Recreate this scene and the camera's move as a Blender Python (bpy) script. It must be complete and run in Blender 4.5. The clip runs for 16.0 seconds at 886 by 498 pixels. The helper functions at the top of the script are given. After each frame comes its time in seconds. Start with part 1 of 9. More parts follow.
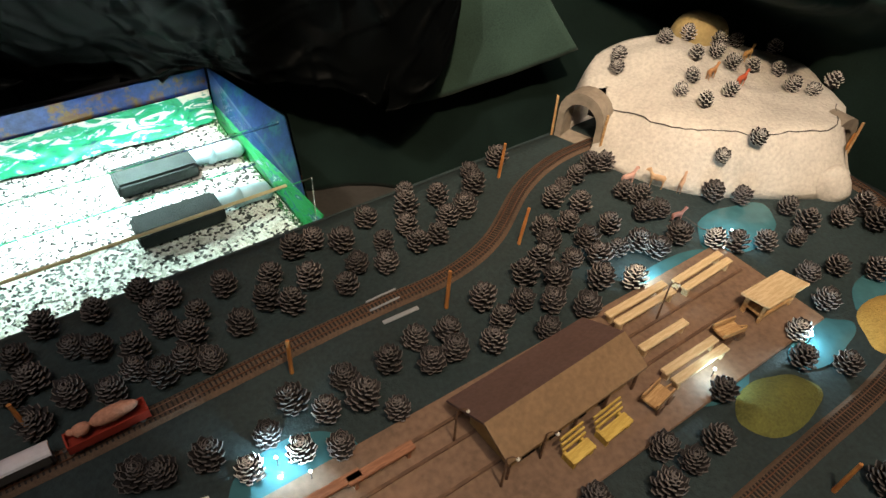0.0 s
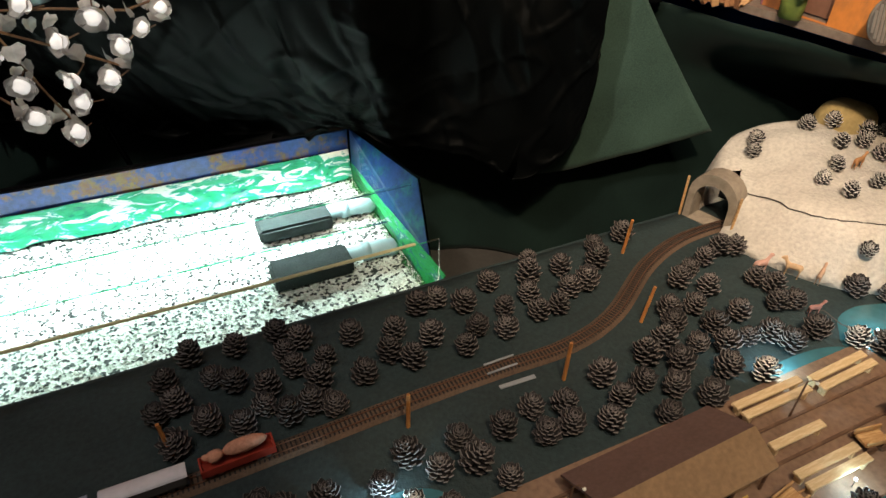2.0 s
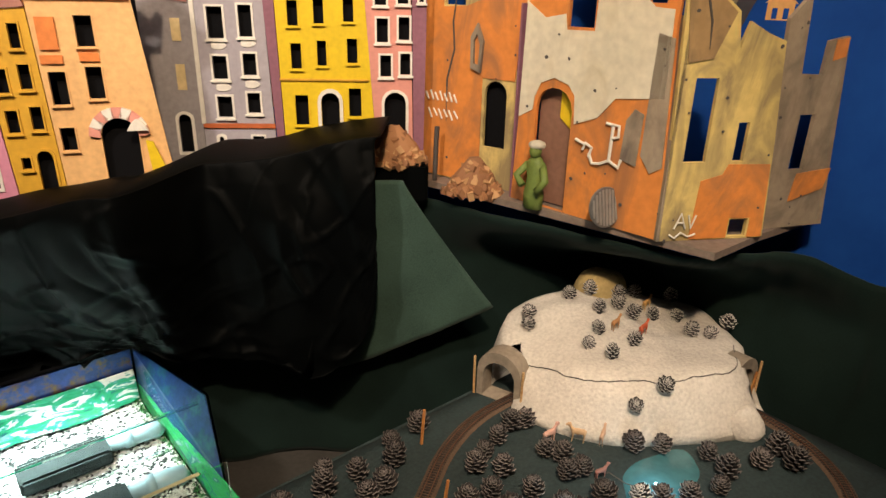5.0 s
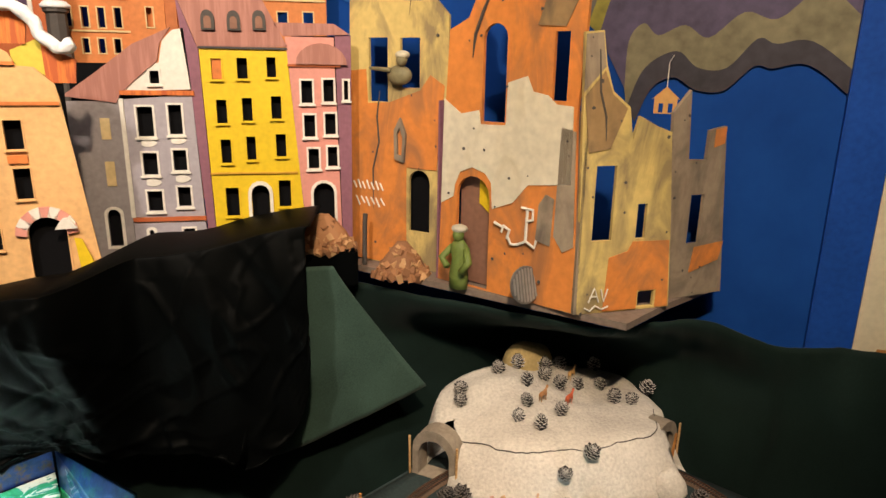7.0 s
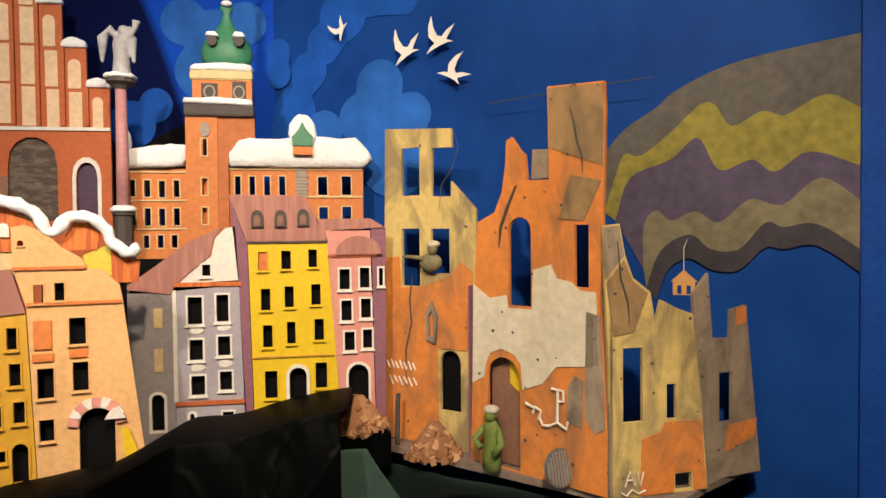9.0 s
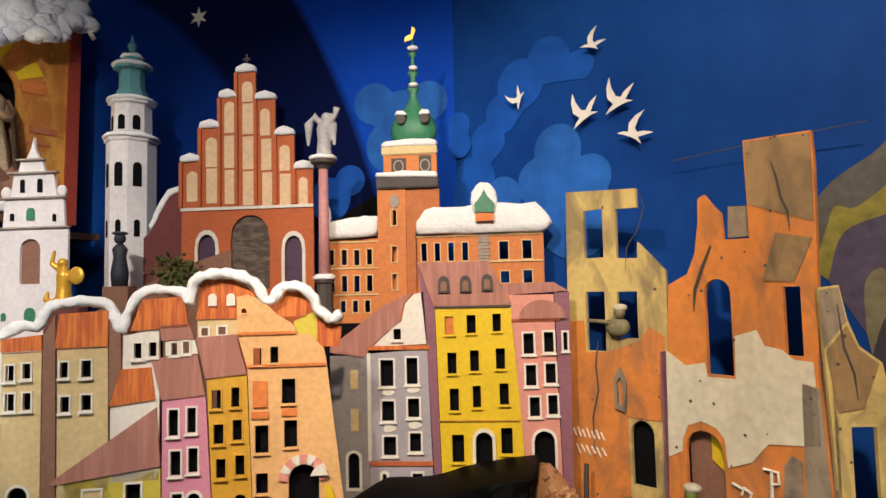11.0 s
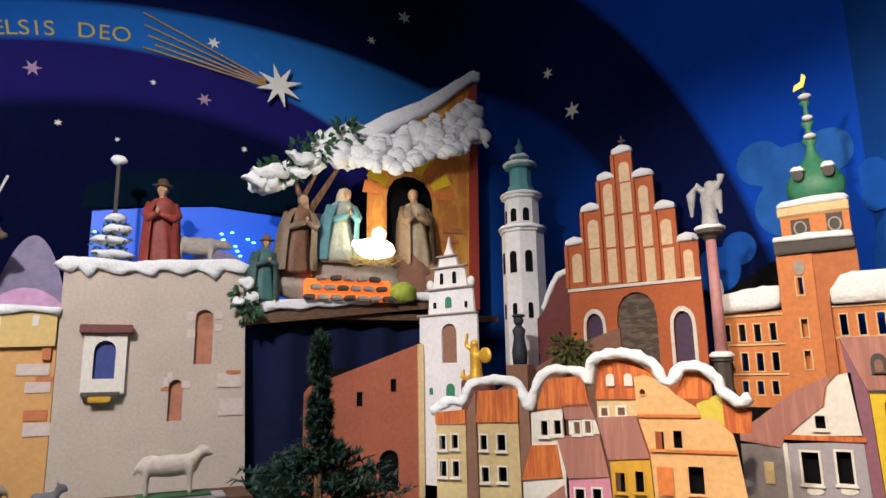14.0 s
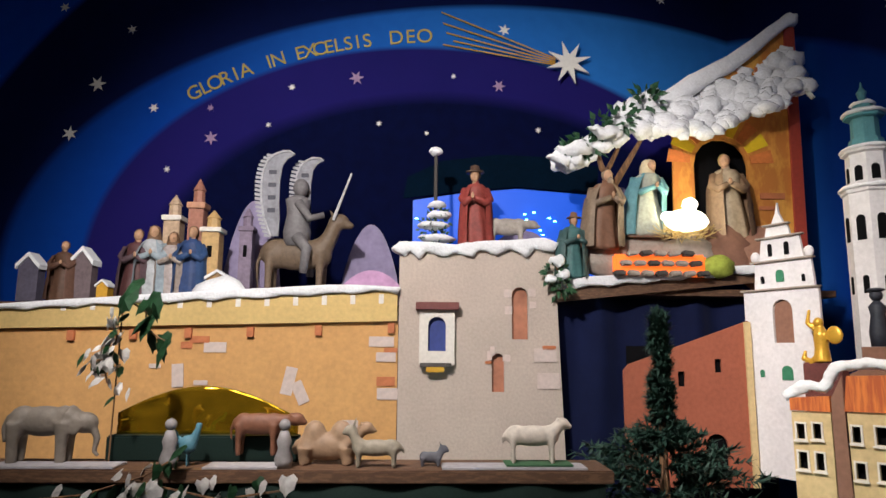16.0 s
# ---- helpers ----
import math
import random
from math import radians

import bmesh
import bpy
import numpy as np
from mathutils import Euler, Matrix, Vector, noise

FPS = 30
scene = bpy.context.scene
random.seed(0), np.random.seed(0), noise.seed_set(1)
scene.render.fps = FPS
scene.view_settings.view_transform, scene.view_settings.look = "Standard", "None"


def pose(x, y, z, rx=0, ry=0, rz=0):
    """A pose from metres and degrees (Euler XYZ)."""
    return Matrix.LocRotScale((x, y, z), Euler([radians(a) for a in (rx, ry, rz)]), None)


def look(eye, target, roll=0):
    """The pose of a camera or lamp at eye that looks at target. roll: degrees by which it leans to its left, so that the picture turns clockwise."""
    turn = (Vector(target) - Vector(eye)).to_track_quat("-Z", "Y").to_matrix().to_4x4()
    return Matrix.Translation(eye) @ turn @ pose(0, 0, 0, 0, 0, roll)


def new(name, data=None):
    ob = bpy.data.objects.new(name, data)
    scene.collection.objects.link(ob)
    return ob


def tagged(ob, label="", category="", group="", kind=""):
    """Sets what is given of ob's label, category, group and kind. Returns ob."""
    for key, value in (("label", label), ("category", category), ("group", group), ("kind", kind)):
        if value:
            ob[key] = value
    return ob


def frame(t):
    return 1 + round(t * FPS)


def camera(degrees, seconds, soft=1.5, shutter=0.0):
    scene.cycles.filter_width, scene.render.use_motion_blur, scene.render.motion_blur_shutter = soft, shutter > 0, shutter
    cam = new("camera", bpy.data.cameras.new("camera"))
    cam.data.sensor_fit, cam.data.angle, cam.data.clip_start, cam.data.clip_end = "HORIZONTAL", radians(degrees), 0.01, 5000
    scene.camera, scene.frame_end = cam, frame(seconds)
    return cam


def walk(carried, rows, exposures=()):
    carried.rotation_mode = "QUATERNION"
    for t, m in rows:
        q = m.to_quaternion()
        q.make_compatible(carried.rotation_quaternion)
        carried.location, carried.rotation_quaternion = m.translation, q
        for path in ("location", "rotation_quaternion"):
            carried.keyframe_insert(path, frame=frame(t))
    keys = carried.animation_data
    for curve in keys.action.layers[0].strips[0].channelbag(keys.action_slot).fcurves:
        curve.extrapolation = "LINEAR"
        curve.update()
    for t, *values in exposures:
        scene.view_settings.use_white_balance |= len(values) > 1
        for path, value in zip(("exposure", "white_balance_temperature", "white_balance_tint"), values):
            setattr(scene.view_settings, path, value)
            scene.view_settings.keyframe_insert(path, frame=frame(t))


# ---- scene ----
cam = camera(68.4, 16.0)
METRES, EYE, TILT, LEAN, TURN = 0.8, 1.5, -42.3, -2.85, 0.0
ROWS = [
    (0.0, 0.0, 0.0, 0.0, 0.0, 0.0, 0.0),
    (0.5, -0.0179, -0.0081, -0.0073, 2.17, 0.41, -1.1),
    (1.0, -0.0398, -0.0234, -0.0162, 5.36, 1.42, -3.16),
    (1.5, -0.0485, -0.0255, -0.0064, 7.11, 2.59, -4.3),
    (2.0, -0.0575, -0.0402, 0.0002, 8.62, 5.17, -5.5),
    (2.5, -0.0542, -0.0506, 0.0047, 9.65, 7.03, -5.8),
    (3.0, -0.0412, -0.0604, 0.0234, 9.24, 9.04, -5.17),
    (3.5, 0.002, -0.0773, 0.0471, 7.76, 13.8, -3.65),
    (4.0, 0.0538, -0.0685, 0.0717, 4.07, 16.19, -0.9),
    (4.5, 0.1002, -0.0576, 0.094, 0.36, 17.98, 2.01),
    (5.0, 0.1248, -0.0696, 0.1014, -2.92, 19.84, 4.59),
    (7.5, 0.1438, -0.2212, 0.0722, -6.97, 29.24, 9.27),
    (8.0, 0.1334, -0.2683, 0.076, -6.67, 33.51, 9.47),
    (10.5, 0.0814, -0.3291, 0.111, 3.39, 45.31, 2.63),
    (11.0, 0.0561, -0.3332, 0.1163, 6.91, 46.11, -0.66),
    (11.5, 0.0461, -0.3385, 0.1163, 10.25, 47.26, -3.56),
    (12.0, 0.0391, -0.3397, 0.1345, 13.09, 48.16, -5.89),
    (12.5, 0.0272, -0.3531, 0.1418, 15.7, 49.51, -8.39),
    (13.0, 0.0142, -0.3648, 0.1369, 19.89, 49.87, -12.35),
    (13.5, 0.0056, -0.3721, 0.133, 24.81, 49.54, -16.37),
    (14.0, -0.0148, -0.371, 0.1188, 31.52, 47.63, -21.43),
    (14.5, -0.0548, -0.395, 0.0973, 37.11, 44.81, -25.49),
    (15.0, -0.1054, -0.4338, 0.0696, 42.45, 41.82, -29.09),
    (15.5, -0.1597, -0.4682, 0.0384, 46.76, 38.97, -31.49),
    (16.0, -0.2029, -0.5039, 0.0148, 52.69, 35.48, -34.82),
]
walk(cam, [(t, pose(0, 0, EYE, TILT, LEAN, TURN) @ pose(METRES * x, METRES * y, METRES * z, 90 + pitch, roll, yaw)) for t, x, y, z, yaw, pitch, roll in ROWS],
     [(0.0, 0.12, 6500, 10), (2.0, 0.0, 6500, 10), (4.0, -0.12, 6500, 10), (5.0, -0.08, 6550, 11), (8.0, -0.05, 6450, 10), (10.5, -0.28, 6250, 10), (12.5, -0.30, 5950, 10), (14.5, -0.18, 5950, 10), (16.0, -0.08, 6050, 10)])

# ---- light ----
world = bpy.data.worlds.new("room_air")
world.use_nodes = True
world.node_tree.nodes["Background"].inputs[0].default_value = (0.30, 0.26, 0.24, 1)
world.node_tree.nodes["Background"].inputs[1].default_value = 0.02
scene.world = world


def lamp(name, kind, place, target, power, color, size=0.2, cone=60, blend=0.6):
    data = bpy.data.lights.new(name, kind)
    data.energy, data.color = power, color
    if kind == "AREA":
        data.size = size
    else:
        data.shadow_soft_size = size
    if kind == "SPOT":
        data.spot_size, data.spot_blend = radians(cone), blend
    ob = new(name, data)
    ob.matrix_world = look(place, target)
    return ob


WARM, NEUTRAL, COOL = (1.0, 0.80, 0.55), (1.0, 0.90, 0.78), (0.75, 0.95, 1.0)
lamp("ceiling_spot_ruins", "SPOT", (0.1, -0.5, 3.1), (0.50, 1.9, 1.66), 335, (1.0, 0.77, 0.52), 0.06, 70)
lamp("ceiling_spot_town", "SPOT", (-0.9, -0.3, 3.2), (-0.75, 2.0, 1.75), 232, (1.0, 0.87, 0.73), 0.06, 62)
lamp("ceiling_spot_keep", "SPOT", (-0.9, -0.6, 3.2), (-2.85, 0.95, 2.15), 345, (1.0, 0.89, 0.79), 0.06, 84)
lamp("ceiling_spot_mountain", "SPOT", (0.6, 0.3, 3.0), (0.74, 1.55, 0.62), 66, (1.0, 0.88, 0.74), 0.05, 26)
lamp("ceiling_spot_station", "SPOT", (0.5, -0.3, 3.0), (0.40, 0.80, 0.55), 130, (1.0, 0.8, 0.55), 0.08, 38)
# Unseen fill, added below the ceiling to brighten the table and cloths.
o = lamp("unseen_fill_panel", "AREA", (-0.3, -0.6, 4.2), (-0.3, 0.4, 0), 62, (1.0, 0.90, 0.80), 1.6)

# ---- materials ----
MATS = {}


def nodes_of(name):
    m = bpy.data.materials.new(name)
    m.use_nodes = True
    t = m.node_tree
    return m, t, t.nodes["Principled BSDF"]


def node(t, kind, **values):
    n = t.nodes.new(kind)
    for k, v in values.items():
        n.inputs[k].default_value = v
    return n


def paint(name, rgb, rough=0.7, vary=0.18, grain=60.0, patch=6.0, bump=0.15, metal=0.0, rand=0.0, coat=0.0, spec=0.4):
    """A painted or natural surface: two scales of noise in colour, a fine bump, and a shift from object to object."""
    if name in MATS:
        return MATS[name]
    m, t, p = nodes_of(name)
    co = t.nodes.new("ShaderNodeTexCoord")
    big = node(t, "ShaderNodeTexNoise", Scale=patch, Detail=4.0, Roughness=0.6)
    fine = node(t, "ShaderNodeTexNoise", Scale=grain, Detail=3.0)
    t.links.new(co.outputs["Object"], big.inputs["Vector"])
    t.links.new(co.outputs["Object"], fine.inputs["Vector"])
    add = t.nodes.new("ShaderNodeMath")
    add.operation = "ADD"
    t.links.new(big.outputs[0], add.inputs[0])
    t.links.new(fine.outputs[0], add.inputs[1])
    ramp = t.nodes.new("ShaderNodeMapRange")
    ramp.inputs["From Min"].default_value, ramp.inputs["From Max"].default_value = 0.65, 1.35
    ramp.inputs["To Min"].default_value, ramp.inputs["To Max"].default_value = 1 - vary, 1 + vary * 0.7
    t.links.new(add.outputs[0], ramp.inputs["Value"])
    hsv = t.nodes.new("ShaderNodeHueSaturation")
    hsv.inputs["Color"].default_value = (*rgb, 1)
    t.links.new(ramp.outputs[0], hsv.inputs["Value"])
    if rand:
        info = t.nodes.new("ShaderNodeObjectInfo")
        r2 = t.nodes.new("ShaderNodeMapRange")
        r2.inputs["To Min"].default_value, r2.inputs["To Max"].default_value = 1 - rand, 1 + rand
        t.links.new(info.outputs["Random"], r2.inputs["Value"])
        mul = t.nodes.new("ShaderNodeMath")
        mul.operation = "MULTIPLY"
        t.links.new(ramp.outputs[0], mul.inputs[0])
        t.links.new(r2.outputs[0], mul.inputs[1])
        t.links.new(mul.outputs[0], hsv.inputs["Value"])
    t.links.new(hsv.outputs[0], p.inputs["Base Color"])
    bm_ = node(t, "ShaderNodeBump", Strength=bump, Distance=0.004)
    t.links.new(add.outputs[0], bm_.inputs["Height"])
    t.links.new(bm_.outputs[0], p.inputs["Normal"])
    p.inputs["Roughness"].default_value, p.inputs["Metallic"].default_value = rough, metal
    p.inputs["Coat Weight"].default_value = coat
    p.inputs["Specular IOR Level"].default_value = spec
    MATS[name] = m
    return m


def glow(name, rgb, strength):
    m, t, p = nodes_of(name)
    p.inputs["Base Color"].default_value = (*rgb, 1)
    p.inputs["Emission Color"].default_value = (*rgb, 1)
    p.inputs["Emission Strength"].default_value = strength
    MATS[name] = m
    return m


def streaked(name, rgb, dark, scale=(40, 40, 3), rough=0.7, bump=0.2, lo=0.45, hi=0.6):
    """Brushed or grained surface, streaks along one axis."""
    m, t, p = nodes_of(name)
    co = t.nodes.new("ShaderNodeTexCoord")
    mp = t.nodes.new("ShaderNodeMapping")
    mp.inputs["Scale"].default_value = scale
    t.links.new(co.outputs["Object"], mp.inputs["Vector"])
    n = node(t, "ShaderNodeTexNoise", Scale=1.0, Detail=5.0, Roughness=0.65)
    t.links.new(mp.outputs[0], n.inputs["Vector"])
    r = t.nodes.new("ShaderNodeValToRGB")
    r.color_ramp.elements[0].position, r.color_ramp.elements[1].position = lo, hi
    r.color_ramp.elements[0].color, r.color_ramp.elements[1].color = (*dark, 1), (*rgb, 1)
    t.links.new(n.outputs[0], r.inputs[0])
    t.links.new(r.outputs[0], p.inputs["Base Color"])
    b = node(t, "ShaderNodeBump", Strength=bump, Distance=0.004)
    t.links.new(n.outputs[0], b.inputs["Height"])
    t.links.new(b.outputs[0], p.inputs["Normal"])
    p.inputs["Roughness"].default_value = rough
    MATS[name] = m
    return m


SNOW = paint("cotton_snow", (0.82, 0.83, 0.86), 0.95, 0.12, 90, 14, 0.9)
# Near-black for black parts, and for shade painted inside openings.
DARK = paint("black_and_inside_shade", (0.004, 0.004, 0.005), 0.9, 0.2, spec=0.1)
OFFWHITE = paint("white_trim_paint", (0.72, 0.68, 0.62), 0.6, 0.15)
CREAM = paint("cream_paint", (0.62, 0.47, 0.24), 0.65, 0.2)
PEACH = paint("peach_paint", (0.68, 0.40, 0.17), 0.65, 0.2)
ORANGE = paint("orange_paint", (0.62, 0.19, 0.045), 0.65, 0.25)
TILE = streaked("orange_roof_paint", (0.66, 0.19, 0.035), (0.42, 0.09, 0.02), (70, 70, 6), 0.7)
ROOFPINK = streaked("dusty_pink_roof_paint", (0.42, 0.19, 0.15), (0.33, 0.14, 0.11), (50, 50, 4), 0.7)
YELLOW = paint("yellow_paint", (0.70, 0.49, 0.012), 0.6, 0.14)
YELGREEN = paint("yellow_green_paint", (0.56, 0.47, 0.06), 0.6, 0.15)
GOLDEN = paint("golden_yellow_paint", (0.60, 0.33, 0.03), 0.6, 0.18)
PINK = paint("pink_paint", (0.60, 0.24, 0.34), 0.6, 0.15)
SALMON = paint("salmon_paint", (0.63, 0.27, 0.22), 0.6, 0.15)
MAUVE = paint("mauve_paint", (0.24, 0.10, 0.14), 0.65, 0.2)
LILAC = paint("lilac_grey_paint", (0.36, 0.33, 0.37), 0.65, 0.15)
# Darker lilac for the flat side facet: its shade is put into the colour.
LILACSHADE = paint("lilac_grey_side_shade", (0.28, 0.25, 0.26), 0.65, 0.22, patch=9)
BROWNP = paint("brown_side_paint", (0.24, 0.12, 0.08), 0.7, 0.2)
CASTLE = paint("castle_brick_paint", (0.58, 0.20, 0.06), 0.7, 0.2)
STONE = paint("grey_stone_paint", (0.34, 0.29, 0.25), 0.8, 0.25)
BRICKRED = paint("gothic_brick_paint", (0.46, 0.115, 0.035), 0.7, 0.2)
NICHE = paint("pale_niche_paint", (0.72, 0.52, 0.33), 0.7, 0.18)
PURPLEG = paint("purple_window_paint", (0.075, 0.04, 0.085), 0.5, 0.2)
GREENP = paint("verdigris_paint", (0.045, 0.20, 0.11), 0.5, 0.25)
TEAL = paint("teal_paint", (0.10, 0.27, 0.30), 0.5, 0.2)
WHITEP = paint("whitewash_paint", (0.70, 0.68, 0.70), 0.7, 0.15)
GOLDP = paint("gold_paint", (0.75, 0.43, 0.05), 0.35, 0.2, metal=0.4)
GREYD = paint("dark_grey_paint", (0.07, 0.06, 0.055), 0.7, 0.2)
WOOD = streaked("pine_wood", (0.58, 0.37, 0.17), (0.40, 0.22, 0.09), (30, 200, 200), 0.6)
WOODD = streaked("dark_wood", (0.16, 0.085, 0.045), (0.09, 0.045, 0.025), (30, 120, 120), 0.65)

# ---- builders ----


def thing(name, label, category, m=None, group="", kind=""):
    ob = new(name)
    ob.empty_display_size = 0.05
    if m is not None:
        ob.matrix_world = m
    return tagged(ob, label, category, group, kind)


def mesh_from(bm, name, mats, smooth=False):
    me = bpy.data.meshes.new(name)
    bmesh.ops.recalc_face_normals(bm, faces=bm.faces)
    bm.to_mesh(me)
    bm.free()
    for m in mats if isinstance(mats, (list, tuple)) else [mats]:
        me.materials.append(m)
    if smooth:
        me.polygons.foreach_set("use_smooth", [True] * len(me.polygons))
    return me


def part(name, bm, material, parent, label="", smooth=False, m=None):
    ob = new(name, mesh_from(bm, name, material, smooth))
    ob.parent = parent
    if m is not None:
        ob.matrix_local = m
    return tagged(ob, label)


def solo(name, bm, material, label, category, m=None, group="", kind="", smooth=False):
    ob = new(name, mesh_from(bm, name, material, smooth))
    if m is not None:
        ob.matrix_world = m
    return tagged(ob, label, category, group, kind)


def plane_frame(a, b, z=0.0):
    """Pose whose x runs from plan point a to b, y away from the room's middle, z up."""
    d = (Vector(b) - Vector(a)).normalized()
    return Matrix(((d.x, -d.y, 0, a[0]), (d.y, d.x, 0, a[1]), (0, 0, 1, z), (0, 0, 0, 1)))


def rect(u, z, w, h):
    return [(u - w / 2, z - h / 2), (u + w / 2, z - h / 2), (u + w / 2, z + h / 2), (u - w / 2, z + h / 2)]


def arched(u, z, w, h, n=7, point=1.0):
    """Round-headed opening; point over 1 gives a pointed head."""
    r = w / 2
    y0 = z + h / 2 - r * point
    top = [(u + r * math.cos(math.pi * k / n), y0 + r * point * math.sin(math.pi * k / n) ** (1 if point == 1 else 0.8)) for k in range(n + 1)]
    return [(u - r, z - h / 2), (u + r, z - h / 2)] + top


def grown(pts, g):
    """A loop pushed outwards from its middle by g."""
    cu = (min(p[0] for p in pts) + max(p[0] for p in pts)) / 2
    cz = (min(p[1] for p in pts) + max(p[1] for p in pts)) / 2
    w = (max(p[0] for p in pts) - min(p[0] for p in pts)) / 2
    h = (max(p[1] for p in pts) - min(p[1] for p in pts)) / 2
    return [(cu + (p[0] - cu) * (w + g) / w, cz + (p[1] - cz) * (h + g) / h) for p in pts]


def panel(pts, holes=(), y0=0.0, th=0.008, bm=None):
    """A board cut to an outline in the x-z plane, with openings, from y0 back to y0 + th."""
    bm = bm or bmesh.new()
    edges = []
    for loop in (pts, *holes):
        vs = [bm.verts.new((x, y0, z)) for x, z in loop]
        edges += [bm.edges.new((vs[k], vs[(k + 1) % len(vs)])) for k in range(len(vs))]
    got = bmesh.ops.triangle_fill(bm, use_beauty=True, use_dissolve=False, edges=edges)
    faces = [f for f in got["geom"] if isinstance(f, bmesh.types.BMFace)]
    ext = bmesh.ops.extrude_face_region(bm, geom=faces)
    bmesh.ops.translate(bm, verts=[v for v in ext["geom"] if isinstance(v, bmesh.types.BMVert)], vec=(0, th, 0))
    return bm


def box(bm, x0, x1, y0, y1, z0, z1, m=None):
    r = bmesh.ops.create_cube(bm, size=1.0)
    bmesh.ops.scale(bm, verts=r["verts"], vec=(x1 - x0, y1 - y0, z1 - z0))
    bmesh.ops.translate(bm, verts=r["verts"], vec=((x0 + x1) / 2, (y0 + y1) / 2, (z0 + z1) / 2))
    if m is not None:
        bmesh.ops.transform(bm, matrix=m, verts=r["verts"])
    return r["verts"]


def boxed(*a, bevel=0.0, m=None):
    bm = bmesh.new()
    box(bm, *a, m=m)
    if bevel:
        bmesh.ops.bevel(bm, geom=bm.edges[:], offset=bevel, segments=2, affect="EDGES")
    return bm


def tube(bm, path, radii, sides=8, caps=True):
    """A tapered tube along a path; radii one number or one for each point."""
    pts = [Vector(p) for p in path]
    rad = radii if isinstance(radii, (list, tuple)) else [radii] * len(pts)
    rings = []
    for k, p in enumerate(pts):
        d = (pts[min(k + 1, len(pts) - 1)] - pts[max(k - 1, 0)]).normalized()
        a = d.orthogonal().normalized() if k == 0 else (rings_a - d * rings_a.dot(d)).normalized()
        rings_a = a
        b = d.cross(a)
        rings.append([bm.verts.new(p + rad[k] * (a * math.cos(2 * math.pi * j / sides) + b * math.sin(2 * math.pi * j / sides))) for j in range(sides)])
    for r0, r1 in zip(rings, rings[1:]):
        for j in range(sides):
            bm.faces.new((r0[j], r0[(j + 1) % sides], r1[(j + 1) % sides], r1[j]))
    if caps:
        bm.faces.new(rings[0][::-1])
        bm.faces.new(rings[-1])
    return bm


def lathe(bm, profile, sides=16, cx=0.0, cy=0.0, turn=0.0, ell=1.0):
    """A turned body from (radius, height) pairs; few sides make a prism."""
    rings = []
    for r, z in profile:
        rings.append([bm.verts.new((cx + r * math.cos(turn + 2 * math.pi * j / sides), cy + ell * r * math.sin(turn + 2 * math.pi * j / sides), z)) for j in range(sides)])
    for r0, r1 in zip(rings, rings[1:]):
        for j in range(sides):
            bm.faces.new((r0[j], r0[(j + 1) % sides], r1[(j + 1) % sides], r1[j]))
    bm.faces.new(rings[0][::-1])
    bm.faces.new(rings[-1])
    return bm


def ball(bm, c, r, seg=12, rot=None):
    """An ellipsoid; r one radius or three."""
    r = (r, r, r) if not isinstance(r, (list, tuple)) else r
    got = bmesh.ops.create_uvsphere(bm, u_segments=seg, v_segments=max(6, seg * 2 // 3), radius=1.0)
    m = Matrix.Translation(c) @ (rot or Matrix.Identity(4)) @ Matrix.Diagonal((*r, 1))
    bmesh.ops.transform(bm, matrix=m, verts=got["verts"])
    return got["verts"]


def paint_last(bm, count, index):
    bm.faces.ensure_lookup_table()
    for f in bm.faces[count:]:
        f.material_index = index


def rumple(bm, amount, scale):
    """Uneven, lumpy surface."""
    for v in bm.verts:
        v.co += Vector(noise.noise_vector(v.co * scale)) * amount


def snow_bank(pts, y0, th, lump=0.006, cuts=2):
    """Cotton-wool snow cut to an outline and puffed."""
    bm = panel(pts, (), y0, th)
    bmesh.ops.subdivide_edges(bm, edges=bm.edges[:], cuts=cuts, use_grid_fill=True)
    bmesh.ops.smooth_vert(bm, verts=bm.verts[:], factor=0.4, use_axis_x=True, use_axis_y=True, use_axis_z=True)
    rumple(bm, lump, 40)
    return bm


def sheet(f, nu, nv, solid=0.0):
    """A grid surface from f(u, v), u and v from 0 to 1."""
    bm = bmesh.new()
    g = [[bm.verts.new(f(i / nu, j / nv)) for j in range(nv + 1)] for i in range(nu + 1)]
    for i in range(nu):
        for j in range(nv):
            bm.faces.new((g[i][j], g[i + 1][j], g[i + 1][j + 1], g[i][j + 1]))
    if solid:
        bmesh.ops.recalc_face_normals(bm, faces=bm.faces)
        bmesh.ops.solidify(bm, geom=bm.faces[:], thickness=solid)
    return bm

# ---- the room and its painted walls ----
CORNER, BEND, FAR = (-0.17, 2.65), (-2.53, 3.02), (-4.67, -1.0)
TOP = 4.3


